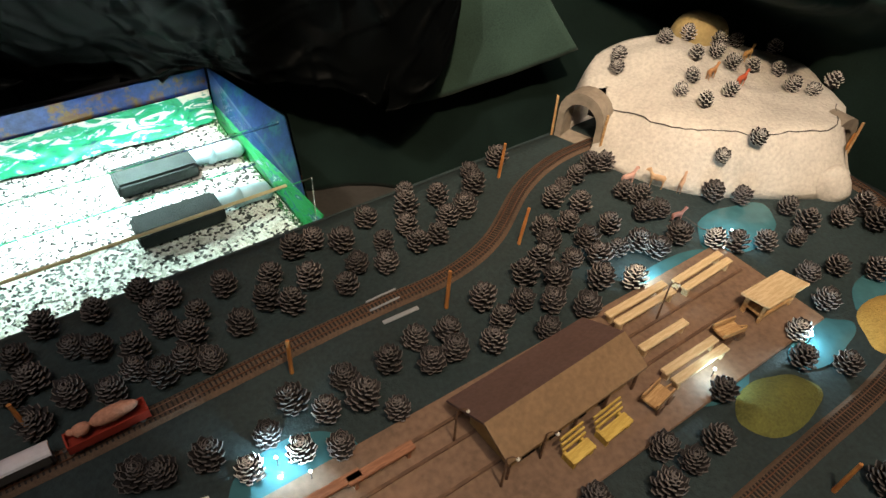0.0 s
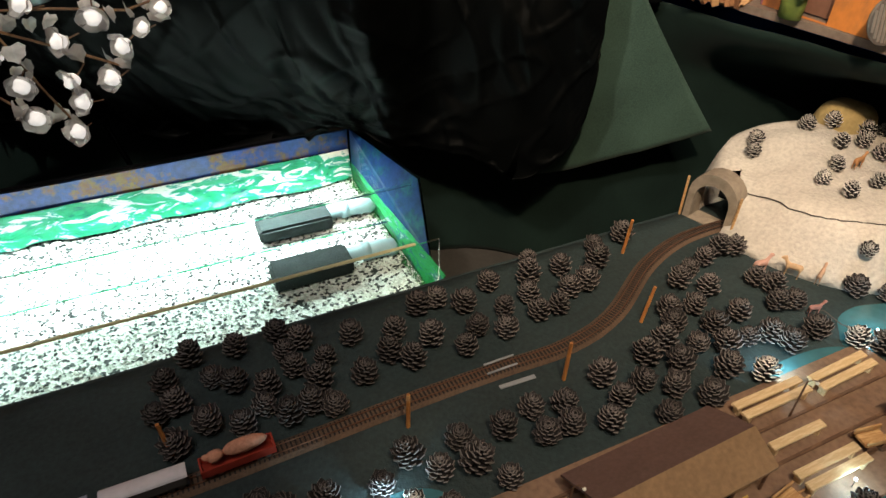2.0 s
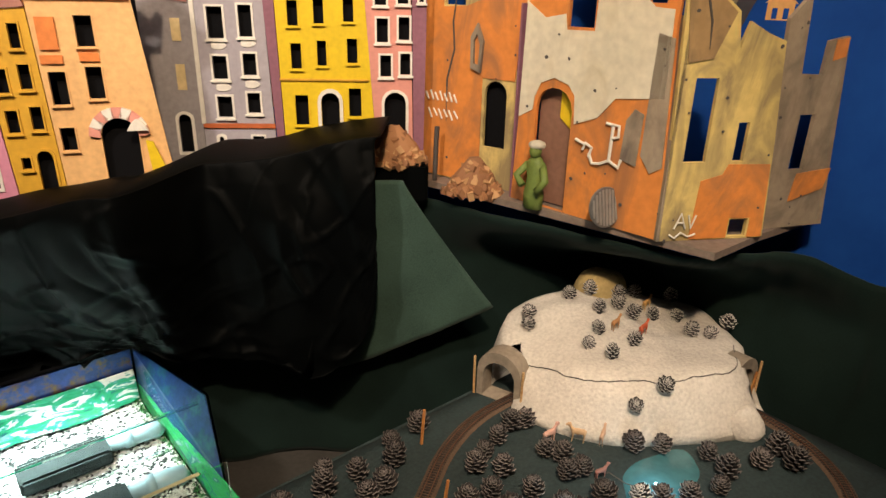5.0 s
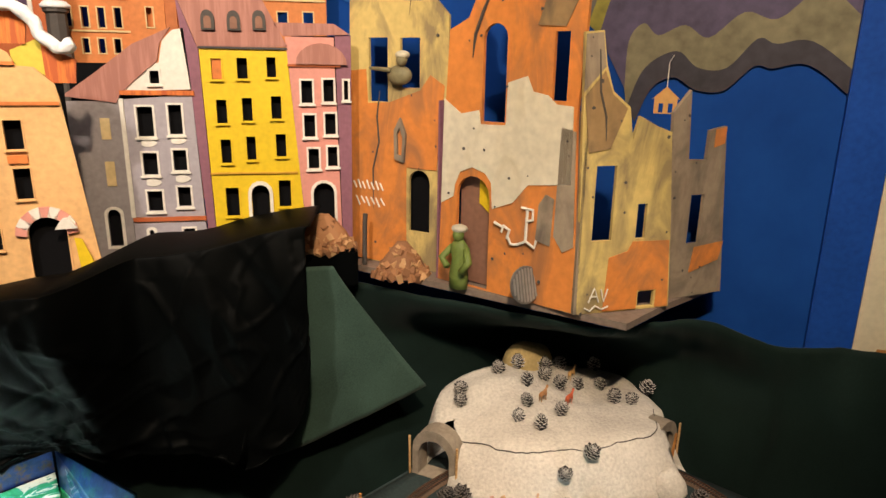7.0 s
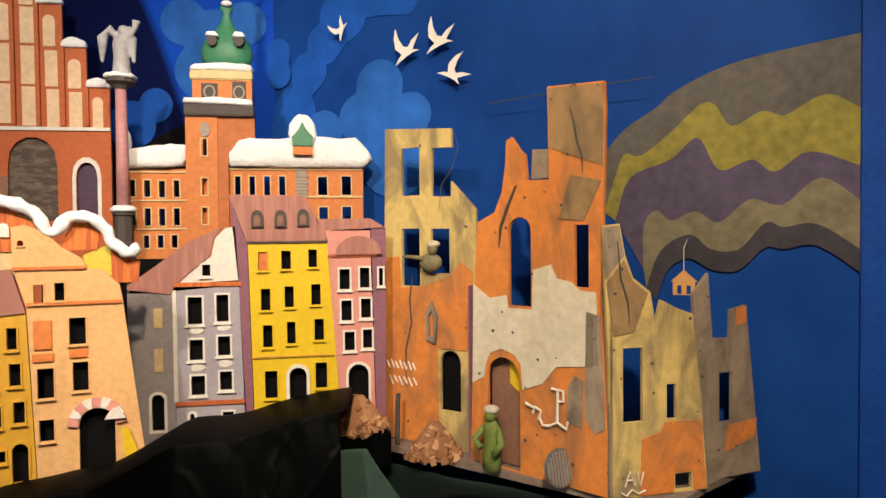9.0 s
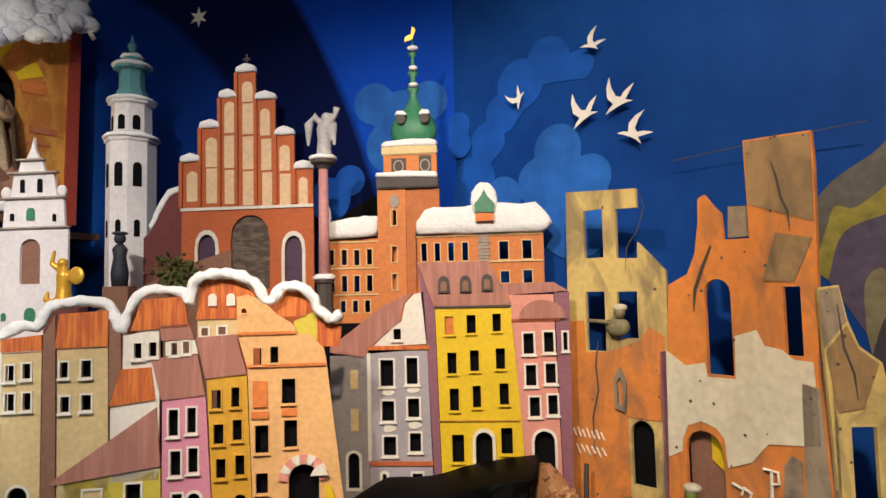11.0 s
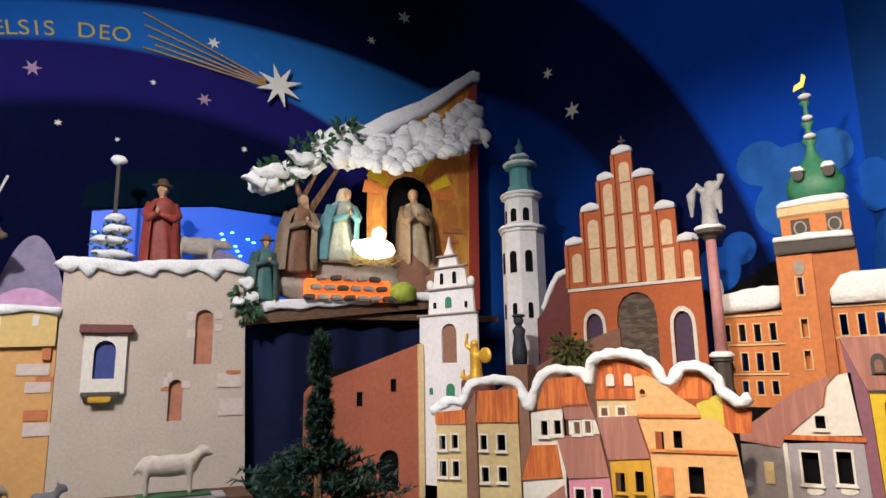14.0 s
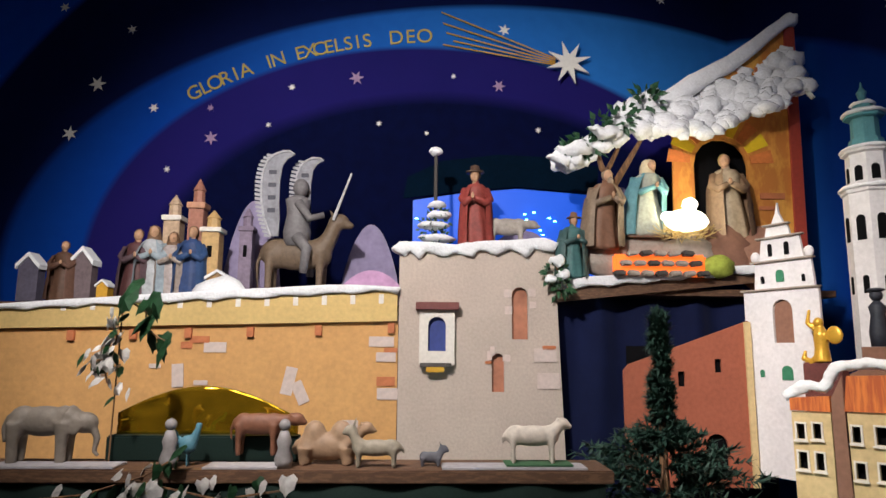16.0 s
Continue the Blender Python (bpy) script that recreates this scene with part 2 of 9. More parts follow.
def sky_paint():
    """Night sky painted in bands: dark vault, violet arch, light-blue rainbow band, navy ring, blue beyond."""
    m, t, p = nodes_of("painted_night_sky")
    uv = t.nodes.new("ShaderNodeUVMap")
    uv.uv_map = "wall"
    sep = t.nodes.new("ShaderNodeSeparateXYZ")
    t.links.new(uv.outputs[0], sep.inputs[0])

    def math_(op, a, b=None):
        n = t.nodes.new("ShaderNodeMath")
        n.operation = op
        for k, v in enumerate((a, b)):
            if v is None:
                continue
            if isinstance(v, (int, float)):
                n.inputs[k].default_value = v
            else:
                t.links.new(v, n.inputs[k])
        return n.outputs[0]

    big = node(t, "ShaderNodeTexNoise", Scale=0.9, Detail=5.0, Roughness=0.6)
    fine = node(t, "ShaderNodeTexNoise", Scale=14.0, Detail=4.0)
    for n in (big, fine):
        t.links.new(uv.outputs[0], n.inputs["Vector"])

    def inside(cu, cz, a, b, edge=0.012):
        du = math_("DIVIDE", math_("SUBTRACT", sep.outputs[0], cu), a)
        dz = math_("DIVIDE", math_("SUBTRACT", sep.outputs[1], cz), b)
        r = math_("SQRT", math_("ADD", math_("MULTIPLY", du, du), math_("MULTIPLY", dz, dz)))
        n = t.nodes.new("ShaderNodeMapRange")
        n.inputs["From Min"].default_value, n.inputs["From Max"].default_value = 1 + edge, 1 - edge
        t.links.new(r, n.inputs["Value"])
        return n.outputs[0], r

    def mix(f, a, b):
        n = t.nodes.new("ShaderNodeMix")
        n.data_type = "RGBA"
        for k, v in ((0, f), (6, a), (7, b)):
            if isinstance(v, tuple):
                n.inputs[k].default_value = (*v, 1)
            elif isinstance(v, (int, float)):
                n.inputs[k].default_value = v
            else:
                t.links.new(v, n.inputs[k])
        return n.outputs[2]

    right = t.nodes.new("ShaderNodeMapRange")
    right.inputs["From Min"].default_value, right.inputs["From Max"].default_value = 1.2, 4.2
    t.links.new(sep.outputs[0], right.inputs["Value"])
    blue = mix(big.outputs[0], (0.004, 0.034, 0.36), (0.014, 0.100, 0.68))
    navy = mix(big.outputs[0], (0.002, 0.0038, 0.024), (0.005, 0.009, 0.062))
    band = mix(right.outputs[0], (0.006, 0.052, 0.34), (0.034, 0.20, 0.62))
    far = t.nodes.new("ShaderNodeMapRange")
    far.inputs["From Min"].default_value, far.inputs["From Max"].default_value = 4.55, 5.2
    t.links.new(sep.outputs[0], far.inputs["Value"])
    band = mix(far.outputs[0], band, (0.004, 0.028, 0.20))
    violet = mix(big.outputs[0], (0.009, 0.008, 0.075), (0.022, 0.013, 0.15))
    vault = mix(big.outputs[0], (0.0015, 0.002, 0.012), (0.003, 0.004, 0.028))
    f0, _ = inside(3.2, 1.2, 3.51, 3.68, 0.006)
    f1, _ = inside(3.2, 2.2, 2.79, 1.62)
    f2, _ = inside(2.75, 2.2, 1.9, 1.35)
    f3, _ = inside(2.85, 2.2, 1.62, 1.04, 0.04)
    c = mix(f0, blue, navy)
    c = mix(f1, c, band)
    c = mix(f2, c, violet)
    c = mix(f3, c, vault)
    c = mix(math_("MULTIPLY", fine.outputs[0], 0.22), c, (0.004, 0.014, 0.12))
    t.links.new(c, p.inputs["Base Color"])
    p.inputs["Roughness"].default_value, p.inputs["Specular IOR Level"].default_value = 0.8, 0.03
    b = node(t, "ShaderNodeBump", Strength=0.12, Distance=0.004)
    t.links.new(fine.outputs[0], b.inputs["Height"])
    t.links.new(b.outputs[0], p.inputs["Normal"])
    return m


def wall_slab(name, a, b, z0, z1, mat, u0=0.0, th=0.04, label=""):
    L = (Vector(b) - Vector(a)).length
    bm = bmesh.new()
    box(bm, 0, L, 0, th, z0, z1)
    lay = bm.loops.layers.uv.new("wall")
    for f in bm.faces:
        for lp in f.loops:
            lp[lay].uv = (u0 + lp.vert.co.x, lp.vert.co.z)
    return solo(name, bm, mat, label, "wall", plane_frame(a, b), kind="structure")


SKY = sky_paint()
LEN3 = (Vector(BEND) - Vector(FAR)).length
wall_slab("wall_west", FAR, BEND, 0, TOP, SKY, 0.0, label="night sky painted in blue and violet arches")
wall_slab("wall_north", BEND, CORNER, 0, TOP, SKY, LEN3, label="deep blue painted sky behind the town")
BLUEW = streaked("blue_wall_paint", (0.012, 0.070, 0.32), (0.006, 0.038, 0.21), (2.2, 2.2, 2.0), 0.55, 0.05, 0.3, 0.75)
BLUEW.node_tree.nodes["Principled BSDF"].inputs["Specular IOR Level"].default_value = 0.04
POSTBLUE = paint("blue_post_paint", (0.010, 0.06, 0.32), 0.6, 0.2, spec=0.1)
END1 = (1.62, 1.555)
wall_slab("wall_east", CORNER, END1, 0, TOP, BLUEW, 0.0, label="blue painted sky wall with smoke clouds")
PLASTER = paint("cream_wall_plaster", (0.62, 0.55, 0.40), 0.8, 0.12)
BRICKO = paint("ochre_block_paint", (0.42, 0.17, 0.035), 0.7, 0.2)
FE = plane_frame(CORNER, END1)
solo("wall_post", boxed(2.07, 2.195, -0.03, -0.002, 0, TOP, bevel=0.004), POSTBLUE, "blue painted upright post at the wall's end", "post", FE, kind="structure")
solo("wall_south_east", boxed(2.198, 4.6, -0.02, -0.002, 0, TOP), PLASTER, "cream plaster wall with ochre blocks", "wall", FE, kind="structure")
for k, (z0, z1) in enumerate(((0.62, 0.86), (1.02, 1.22), (1.72, 1.86))):
    solo("wall_block", boxed(2.26, 2.59, -0.026, -0.0205, z0, z1, bevel=0.002), BRICKO, "ochre painted stone block on the plaster", "painted block", FE, group="ochre blocks", kind="structure")
ROOMW = paint("dim_room_wall", (0.12, 0.10, 0.085), 0.85, 0.15)
solo("wall_room_south", boxed(-5.2, 4.6, -3.2, -3.1, 0, TOP), ROOMW, "plain dim wall behind the visitor", "wall", kind="structure")
solo("wall_room_west", boxed(-5.3, -5.2, -3.2, 4.0, 0, TOP), ROOMW, "plain dim wall closing the room", "wall", kind="structure")
solo("wall_room_east", boxed(4.6, 4.7, -3.2, 4.0, 0, TOP), ROOMW, "plain dim wall closing the room", "wall", kind="structure")
solo("floor", boxed(-5.3, 4.7, -3.2, 4.0, -0.05, 0), paint("dark_floor", (0.05, 0.045, 0.04), 0.6, 0.3), "dark worn floor", "floor", kind="structure")
solo("ceiling", boxed(-5.3, 4.7, -3.2, 4.0, TOP, TOP + 0.05), ROOMW, "plain dim ceiling", "ceiling", kind="structure")

# ---- the cloths ----


def cloth_material(name, rgb, rough, sheen, spec=0.5):
    m = paint(name, rgb, rough, 0.35, 260, 5, 0.12, spec=spec)
    p = m.node_tree.nodes["Principled BSDF"]
    p.inputs["Sheen Weight"].default_value = sheen
    p.inputs["Sheen Roughness"].default_value = 0.4
    return m


BLACKC = cloth_material("black_satin_cloth", (0.0014, 0.0017, 0.0017), 0.5, 0.0, 0.035)
GREENC = cloth_material("dark_green_cloth", (0.008, 0.018, 0.015), 0.8, 0.06, 0.12)
GREENL = cloth_material("faded_green_cloth", (0.040, 0.075, 0.058), 0.8, 0.15, 0.2)


def smooth01(x):
    x = max(0.0, min(1.0, x))
    return x * x * (3 - 2 * x)


def fold(x, z, k=1.0):
    v = Vector((x * 3.1, z * 1.3, k * 5.0))
    return 0.030 * noise.noise(v) + 0.014 * noise.noise(v * 2.7) + 0.010 * abs(noise.noise(Vector((x * 9 + z * 5, z * 2 - x * 2, k)))) ** 0.5


HEM = [(-2.2, 0.53), (-1.2, 0.53), (-0.80, 0.555), (-0.63, 0.60), (-0.50, 0.555), (-0.26, 0.545), (-0.12, 0.50)]


def hem_height(x):
    """Hem of the black cloth: slack, pinched up once, then a round lobe at its end."""
    if x > -0.12:
        return 0.79 - 0.29 * math.sqrt(max(0.0, 1 - ((x + 0.12) / 0.20) ** 2))
    for (a, za), (b, zb) in zip(HEM, HEM[1:]):
        if x <= b:
            return za + (zb - za) * smooth01((x - a) / (b - a))
    return 0.50


def wrinkle(x, z):
    """Sharp satin creases running out from the pinch in the hem and down from the ledge."""
    dx, dz = x + 0.63, z - 0.60
    r, a = math.hypot(dx, dz), math.atan2(dz, dx)
    w = 0.014 * (1 - abs(math.sin(a * 6.5 + 2.2 * noise.noise(Vector((r * 5, a, 1)))))) ** 2.2 * math.exp(-r / 0.30) * smooth01(r / 0.06)
    q = noise.noise(Vector((x * 7 + z * 2.0, z * 2.2, 6)))
    w += 0.010 * max(0.0, 1 - abs(q) * 7) ** 1.5
    q = noise.noise(Vector((x * 5 - z * 7, z * 3 + x * 2, 12)))
    return w + 0.007 * max(0.0, 1 - abs(q) * 9) ** 1.5


def black_cloth(u, v):
    """Draped from the foot of the houses, over the ledge, to a swagged hem."""
    x = -2.1 + 2.18 * u
    top_z = 1.03 + 0.12 * smooth01((x + 1.2) / 0.75) + 0.07 * smooth01((x + 0.3) / 0.4)
    hem = hem_height(x)
    z = top_z + (hem - top_z) * smooth01((v - 0.16) / 0.84) ** 0.9 if v > 0.16 else top_z + 0.012 * math.sin(v * 20)
    k = smooth01((-0.36 - x) / 0.14)
    back, edge = 2.03 - 0.42 * k, 1.76 - 0.32 * k
    y = back + (edge - back) * smooth01(v / 0.17)
    y += (1.75 - edge) * smooth01((v - 0.25) / 0.7)
    x += 0.05 * smooth01((x + 0.12) / 0.2) * (1 - smooth01(v / 0.25))
    s = smooth01((v - 0.1) / 0.4)
    f = fold(x, z) * 1.5 + 0.012 * abs(math.sin(x * 11 + 4 * noise.noise(Vector((x * 2, z, 0))))) * s + wrinkle(x, z) * smooth01((v - 0.08) / 0.2)
    return (x, y - f * (0.4 + s), z + 0.012 * noise.noise(Vector((x * 6, v * 4, 3))) * (1 - smooth01((x + 0.1) / 0.1)))


solo("black_drape", sheet(black_cloth, 240, 120, 0.003), BLACKC, "black satin cloth draped in soft folds below the houses", "cloth", smooth=True)


def green_cloth(u, v):
    """Hangs behind the layout, under the ruins' shelf and on to the right."""
    pts = [(-2.6, 1.95), (-0.6, 1.93), (0.2, 1.98), (0.86, 1.36 + 0.10), (1.12, 1.48), (1.62, 1.42), (2.3, 0.97)]
    k = u * (len(pts) - 1)
    i = min(int(k), len(pts) - 2)
    a, b = Vector(pts[i]), Vector(pts[i + 1])
    p = a + (b - a) * (k - i)
    low = [(-2.6, 1.95), (-0.6, 1.93), (0.2, 1.98), (0.86, 1.98), (1.22, 1.62), (1.62, 1.40), (2.3, 0.95)]
    c, d = Vector(low[i]), Vector(low[i + 1])
    p = p + (c + (d - c) * (k - i) - p) * smooth01(v / 0.22)
    top = 0.97 if u < 0.68 else 0.97 - 0.09 * smooth01((u - 0.68) / 0.1)
    z = top - top * v
    n = Vector((-(b - a).y, (b - a).x)).normalized()
    f = 0.020 * math.sin(u * 70 + 3 * noise.noise(Vector((u * 9, v * 2, 1)))) * smooth01(v * 3) + fold(u * 6, z, 2.0)
    out = p - n * (f * 0.8 - 0.05 * smooth01((u - 0.5) / 0.1) * 0)
    return (out.x, out.y + 0.03, z)


solo("green_drape", sheet(green_cloth, 180, 40, 0.003), GREENC, "dark green cloth hanging in folds behind the layout", "cloth", smooth=True)


def pale_cloth(u, v):
    """Faded strip behind the black cloth, wider towards its slanting lower edge."""
    x = -0.12 + (0.28 + 0.29 * v ** 1.1) * u
    z = 1.06 - v * (0.66 - 0.245 * u ** 1.3)
    return (x, 1.88 - 0.02 * v * u + fold(x, z, 4) * 0.5, z)


solo("faded_cloth_panel", sheet(pale_cloth, 30, 30, 0.002), GREENL, "faded green cloth panel below the rubble heap", "cloth", smooth=True)

# ---- the layout table ----
B0, ANG, ZB = (-0.258, 1.129), 35.4, 0.53
FB = pose(B0[0], B0[1], 0, 0, 0, ANG)  # table frame: x along its far edge, y away from the visitor


def on_table(x, y, z=ZB):
    return FB.inverted() @ Vector((x, y, z))


BOARD = paint("dark_green_table_paint", (0.021, 0.035, 0.037), 0.72, 0.45, 120, 5, 0.5)
RAILRUST = paint("rusty_rail", (0.16, 0.075, 0.045), 0.45, 0.3, metal=0.5)
BALLAST = paint("ballast_strip", (0.11, 0.068, 0.045), 0.9, 0.4, 200, 8, 0.8)
SLEEPER = paint("sleeper_brown", (0.020, 0.014, 0.012), 0.8, 0.3)


def table_top(u, v):
    x, y = -1.55 + 2.86 * u, -1.15 + 1.15 * v
    return (x, y, ZB + 0.0025 * noise.noise(Vector((x * 6, y * 6, 0))))


table = thing("layout_table", "dark green painted plywood table carrying the model railway", "table", FB)
part("tabletop", sheet(table_top, 60, 30, 0.02), BOARD, table, smooth=True)
part("table_front_edge", boxed(-1.55, 1.31, -1.17, -1.151, 0.44, 0.525, bevel=0.002), BOARD, table)
part("table_back_edge", boxed(-1.55, 1.31, 0.001, 0.018, 0.44, 0.522, bevel=0.002), BOARD, table)
for x in (-1.45, 1.22):
    for y in (-1.08, -0.08):
        part("leg", boxed(x - 0.03, x + 0.03, y - 0.03, y + 0.03, 0, 0.505, bevel=0.003), WOODD, table)


def spline(pts, n):
    """Catmull-Rom through plan points."""
    p = [Vector(q) for q in pts]
    p = [p[0] * 2 - p[1]] + p + [p[-1] * 2 - p[-2]]
    out = []
    for i in range(1, len(p) - 2):
        for k in range(n):
            t = k / n
            a, b, c, d = p[i - 1], p[i], p[i + 1], p[i + 2]
            out.append(0.5 * ((2 * b) + (c - a) * t + (2 * a - 5 * b + 4 * c - d) * t * t + (3 * b - a - 3 * c + d) * t ** 3))
    return out + [p[-2]]


def even(path, step):
    out, acc = [], 0.0
    for a, b in zip(path, path[1:]):
        L = (b - a).length
        while acc <= L:
            out.append((a + (b - a) * (acc / L), (b - a).normalized()))
            acc += step
        acc -= L
    return out


def ribbon(path, half, z0, z1, slope):
    """An embankment strip along a plan path."""
    bm = bmesh.new()
    prev = None
    for i, p in enumerate(path):
        d = (path[min(i + 1, len(path) - 1)] - path[max(i - 1, 0)]).normalized()
        n = Vector((-d.y, d.x))
        row = [bm.verts.new((*(p + n * s).to_tuple(), z)) for s, z in ((-half - slope, z0), (-half, z1), (half, z1), (half + slope, z0))]
        if prev:
            for k in range(3):
                bm.faces.new((prev[k], row[k], row[k + 1], prev[k + 1]))
        prev = row
    return bm


def railway(name, pts, label):
    path = spline(pts, 14)
    t = thing(name, label, "model railway track")
    bed = part("ballast_bed", ribbon(path, 0.0155, ZB + 0.001, ZB + 0.0065, 0.007), BALLAST, t)
    sl = mesh_from(boxed(-0.0016, 0.0016, -0.0145, 0.0145, 0, 0.0022), "sleeper", SLEEPER)
    spots = even(path, 0.0085)
    joined = bmesh.new()
    for k, (p, d) in enumerate(spots):
        m = pose(p.x, p.y, ZB + 0.0062, 0, 0, math.degrees(math.atan2(d.y, d.x)))
        if k < 220:
            o = new("sleeper", sl)
            o.parent = t
            o.matrix_local = m
        else:
            box(joined, -0.0016, 0.0016, -0.0145, 0.0145, 0, 0.0022, m)
    if joined.verts:
        tagged(part("sleeper_rest", joined, SLEEPER, t), kind="stuff")
    for side in (-1, 1):
        bm = bmesh.new()
        line = []
        for i, p in enumerate(path):
            d = (path[min(i + 1, len(path) - 1)] - path[max(i - 1, 0)]).normalized()
            line.append((*(p + Vector((-d.y, d.x)) * 0.0083 * side).to_tuple(), ZB + 0.0098))
        part("rail", tube(bm, line, 0.0012, 5), RAILRUST, t)
    return path


TRACK_A = railway("railway_track", [(-1.27, 0.03), (-1.05, 0.185), (-0.80, 0.362), (-0.56, 0.531), (-0.404, 0.648), (-0.226, 0.783), (-0.072, 0.893), (0.06, 0.985), (0.16, 1.105), (0.245, 1.30), (0.34, 1.43), (0.463, 1.525), (0.60, 1.60)],
                  "single model track with brown rails curving to the tunnel")
TRACK_B = railway("railway_track", [(0.30, 0.325), (0.565, 0.515), (0.70, 0.611), (0.873, 0.735), (1.05, 0.90), (1.16, 1.10), (1.17, 1.27), (1.10, 1.42), (1.0, 1.50)],
                  "single model track with brown rails on a straight and a curve")

# ---- the fish tank behind the table ----
GLASS, tgl, pgl = nodes_of("tank_glass")
pgl.inputs["Transmission Weight"].default_value, pgl.inputs["Roughness"].default_value = 1.0, 0.02
pgl.inputs["IOR"].default_value, pgl.inputs["Base Color"].default_value = 1.12, (0.86, 0.97, 0.93, 1)


def gravel_material():
    m, t, p = nodes_of("white_black_gravel")
    co = t.nodes.new("ShaderNodeTexCoord")
    v = node(t, "ShaderNodeTexVoronoi", Scale=125.0)
    t.links.new(co.outputs["Object"], v.inputs["Vector"])
    n = node(t, "ShaderNodeTexNoise", Scale=6.0, Detail=3.0)
    t.links.new(co.outputs["Object"], n.inputs["Vector"])
    sp = t.nodes.new("ShaderNodeSeparateColor")
    t.links.new(v.outputs["Color"], sp.inputs[0])
    mixv = t.nodes.new("ShaderNodeMath")
    mixv.operation = "MULTIPLY_ADD"
    mixv.inputs[1].default_value = 0.35
    t.links.new(n.outputs[0], mixv.inputs[0])
    t.links.new(sp.outputs[0], mixv.inputs[2])
    r = t.nodes.new("ShaderNodeValToRGB")
    r.color_ramp.interpolation = "CONSTANT"
    e = r.color_ramp.elements
    e[0].position, e[0].color = 0.0, (0.03, 0.04, 0.04, 1)
    e[1].position, e[1].color = 0.42, (0.66, 0.66, 0.64, 1)
    x = e.new(0.6)
    x.color = (0.78, 0.80, 0.78, 1)
    x = e.new(0.95)
    x.color = (0.50, 0.54, 0.50, 1)
    t.links.new(mixv.outputs[0], r.inputs[0])
    t.links.new(r.outputs[0], p.inputs["Base Color"])
    b = node(t, "ShaderNodeBump", Strength=0.8, Distance=0.004)
    t.links.new(v.outputs["Distance"], b.inputs["Height"])
    t.links.new(b.outputs[0], p.inputs["Normal"])
    p.inputs["Roughness"].default_value = 0.6
    return m


def reef_material(name, base, a, b):
    """Printed underwater backing: blue with drifts of weed and coral colours."""
    m, t, p = nodes_of(name)
    co = t.nodes.new("ShaderNodeTexCoord")
    n1 = node(t, "ShaderNodeTexNoise", Scale=34.0, Detail=6.0, Roughness=0.7)
    n2 = node(t, "ShaderNodeTexNoise", Scale=11.0, Detail=5.0, Roughness=0.7)
    for n in (n1, n2):
        t.links.new(co.outputs["Object"], n.inputs["Vector"])
    r1 = t.nodes.new("ShaderNodeValToRGB")
    e = r1.color_ramp.elements
    e[0].position, e[0].color = 0.38, (*base, 1)
    e[1].position, e[1].color = 0.62, (base[0] * 2 + 0.01, base[1] * 2.2, base[2] * 2.0, 1)
    r2 = t.nodes.new("ShaderNodeValToRGB")
    e = r2.color_ramp.elements
    e[0].position, e[0].color = 0.35, (*a, 1)
    e[1].position, e[1].color = 0.65, (*b, 1)
    t.links.new(n1.outputs[0], r1.inputs[0])
    t.links.new(n1.outputs[0], r2.inputs[0])
    step = t.nodes.new("ShaderNodeMapRange")
    step.inputs["From Min"].default_value, step.inputs["From Max"].default_value = 0.50, 0.60
    t.links.new(n2.outputs[0], step.inputs["Value"])
    mx = t.nodes.new("ShaderNodeMix")
    mx.data_type = "RGBA"
    t.links.new(step.outputs[0], mx.inputs[0])
    t.links.new(r1.outputs[0], mx.inputs[6])
    t.links.new(r2.outputs[0], mx.inputs[7])
    t.links.new(mx.outputs[2], p.inputs["Base Color"])
    p.inputs["Roughness"].default_value = 0.35
    MATS[name] = m
    return m


def marbled_material(name, cols):
    """Reef print as water shows it: long drifts of white, green and teal."""
    m, t, p = nodes_of(name)
    co = t.nodes.new("ShaderNodeTexCoord")
    mp = t.nodes.new("ShaderNodeMapping")
    mp.inputs["Scale"].default_value = (11.0, 11.0, 34.0)
    t.links.new(co.outputs["Object"], mp.inputs["Vector"])
    n = node(t, "ShaderNodeTexNoise", Scale=1.0, Detail=6.0, Roughness=0.62, Distortion=1.2)
    t.links.new(mp.outputs[0], n.inputs["Vector"])
    r = t.nodes.new("ShaderNodeValToRGB")
    e = r.color_ramp.elements
    e[0].position, e[0].color = cols[0][0], (*cols[0][1], 1)
    e[1].position, e[1].color = cols[-1][0], (*cols[-1][1], 1)
    for pos_, c in cols[1:-1]:
        e.new(pos_).color = (*c, 1)
    t.links.new(n.outputs[0], r.inputs[0])
    t.links.new(r.outputs[0], p.inputs["Base Color"])
    b = node(t, "ShaderNodeBump", Strength=0.4, Distance=0.004)
    t.links.new(n.outputs[0], b.inputs["Height"])
    t.links.new(b.outputs[0], p.inputs["Normal"])
    p.inputs["Roughness"].default_value = 0.3
    return m


GRAVEL = gravel_material()
TX0, TX1, TY0, TY1, TZ, RIM = -1.75, 0.062, 0.10, 0.805, 0.385, 0.553
LEANX = 0.075  # how far the side is skewed outwards at the front rim, to fit the camera's view
tank = thing("fish_tank", "long glass tank with lit white gravel and a blue printed backing", "aquarium", FB)


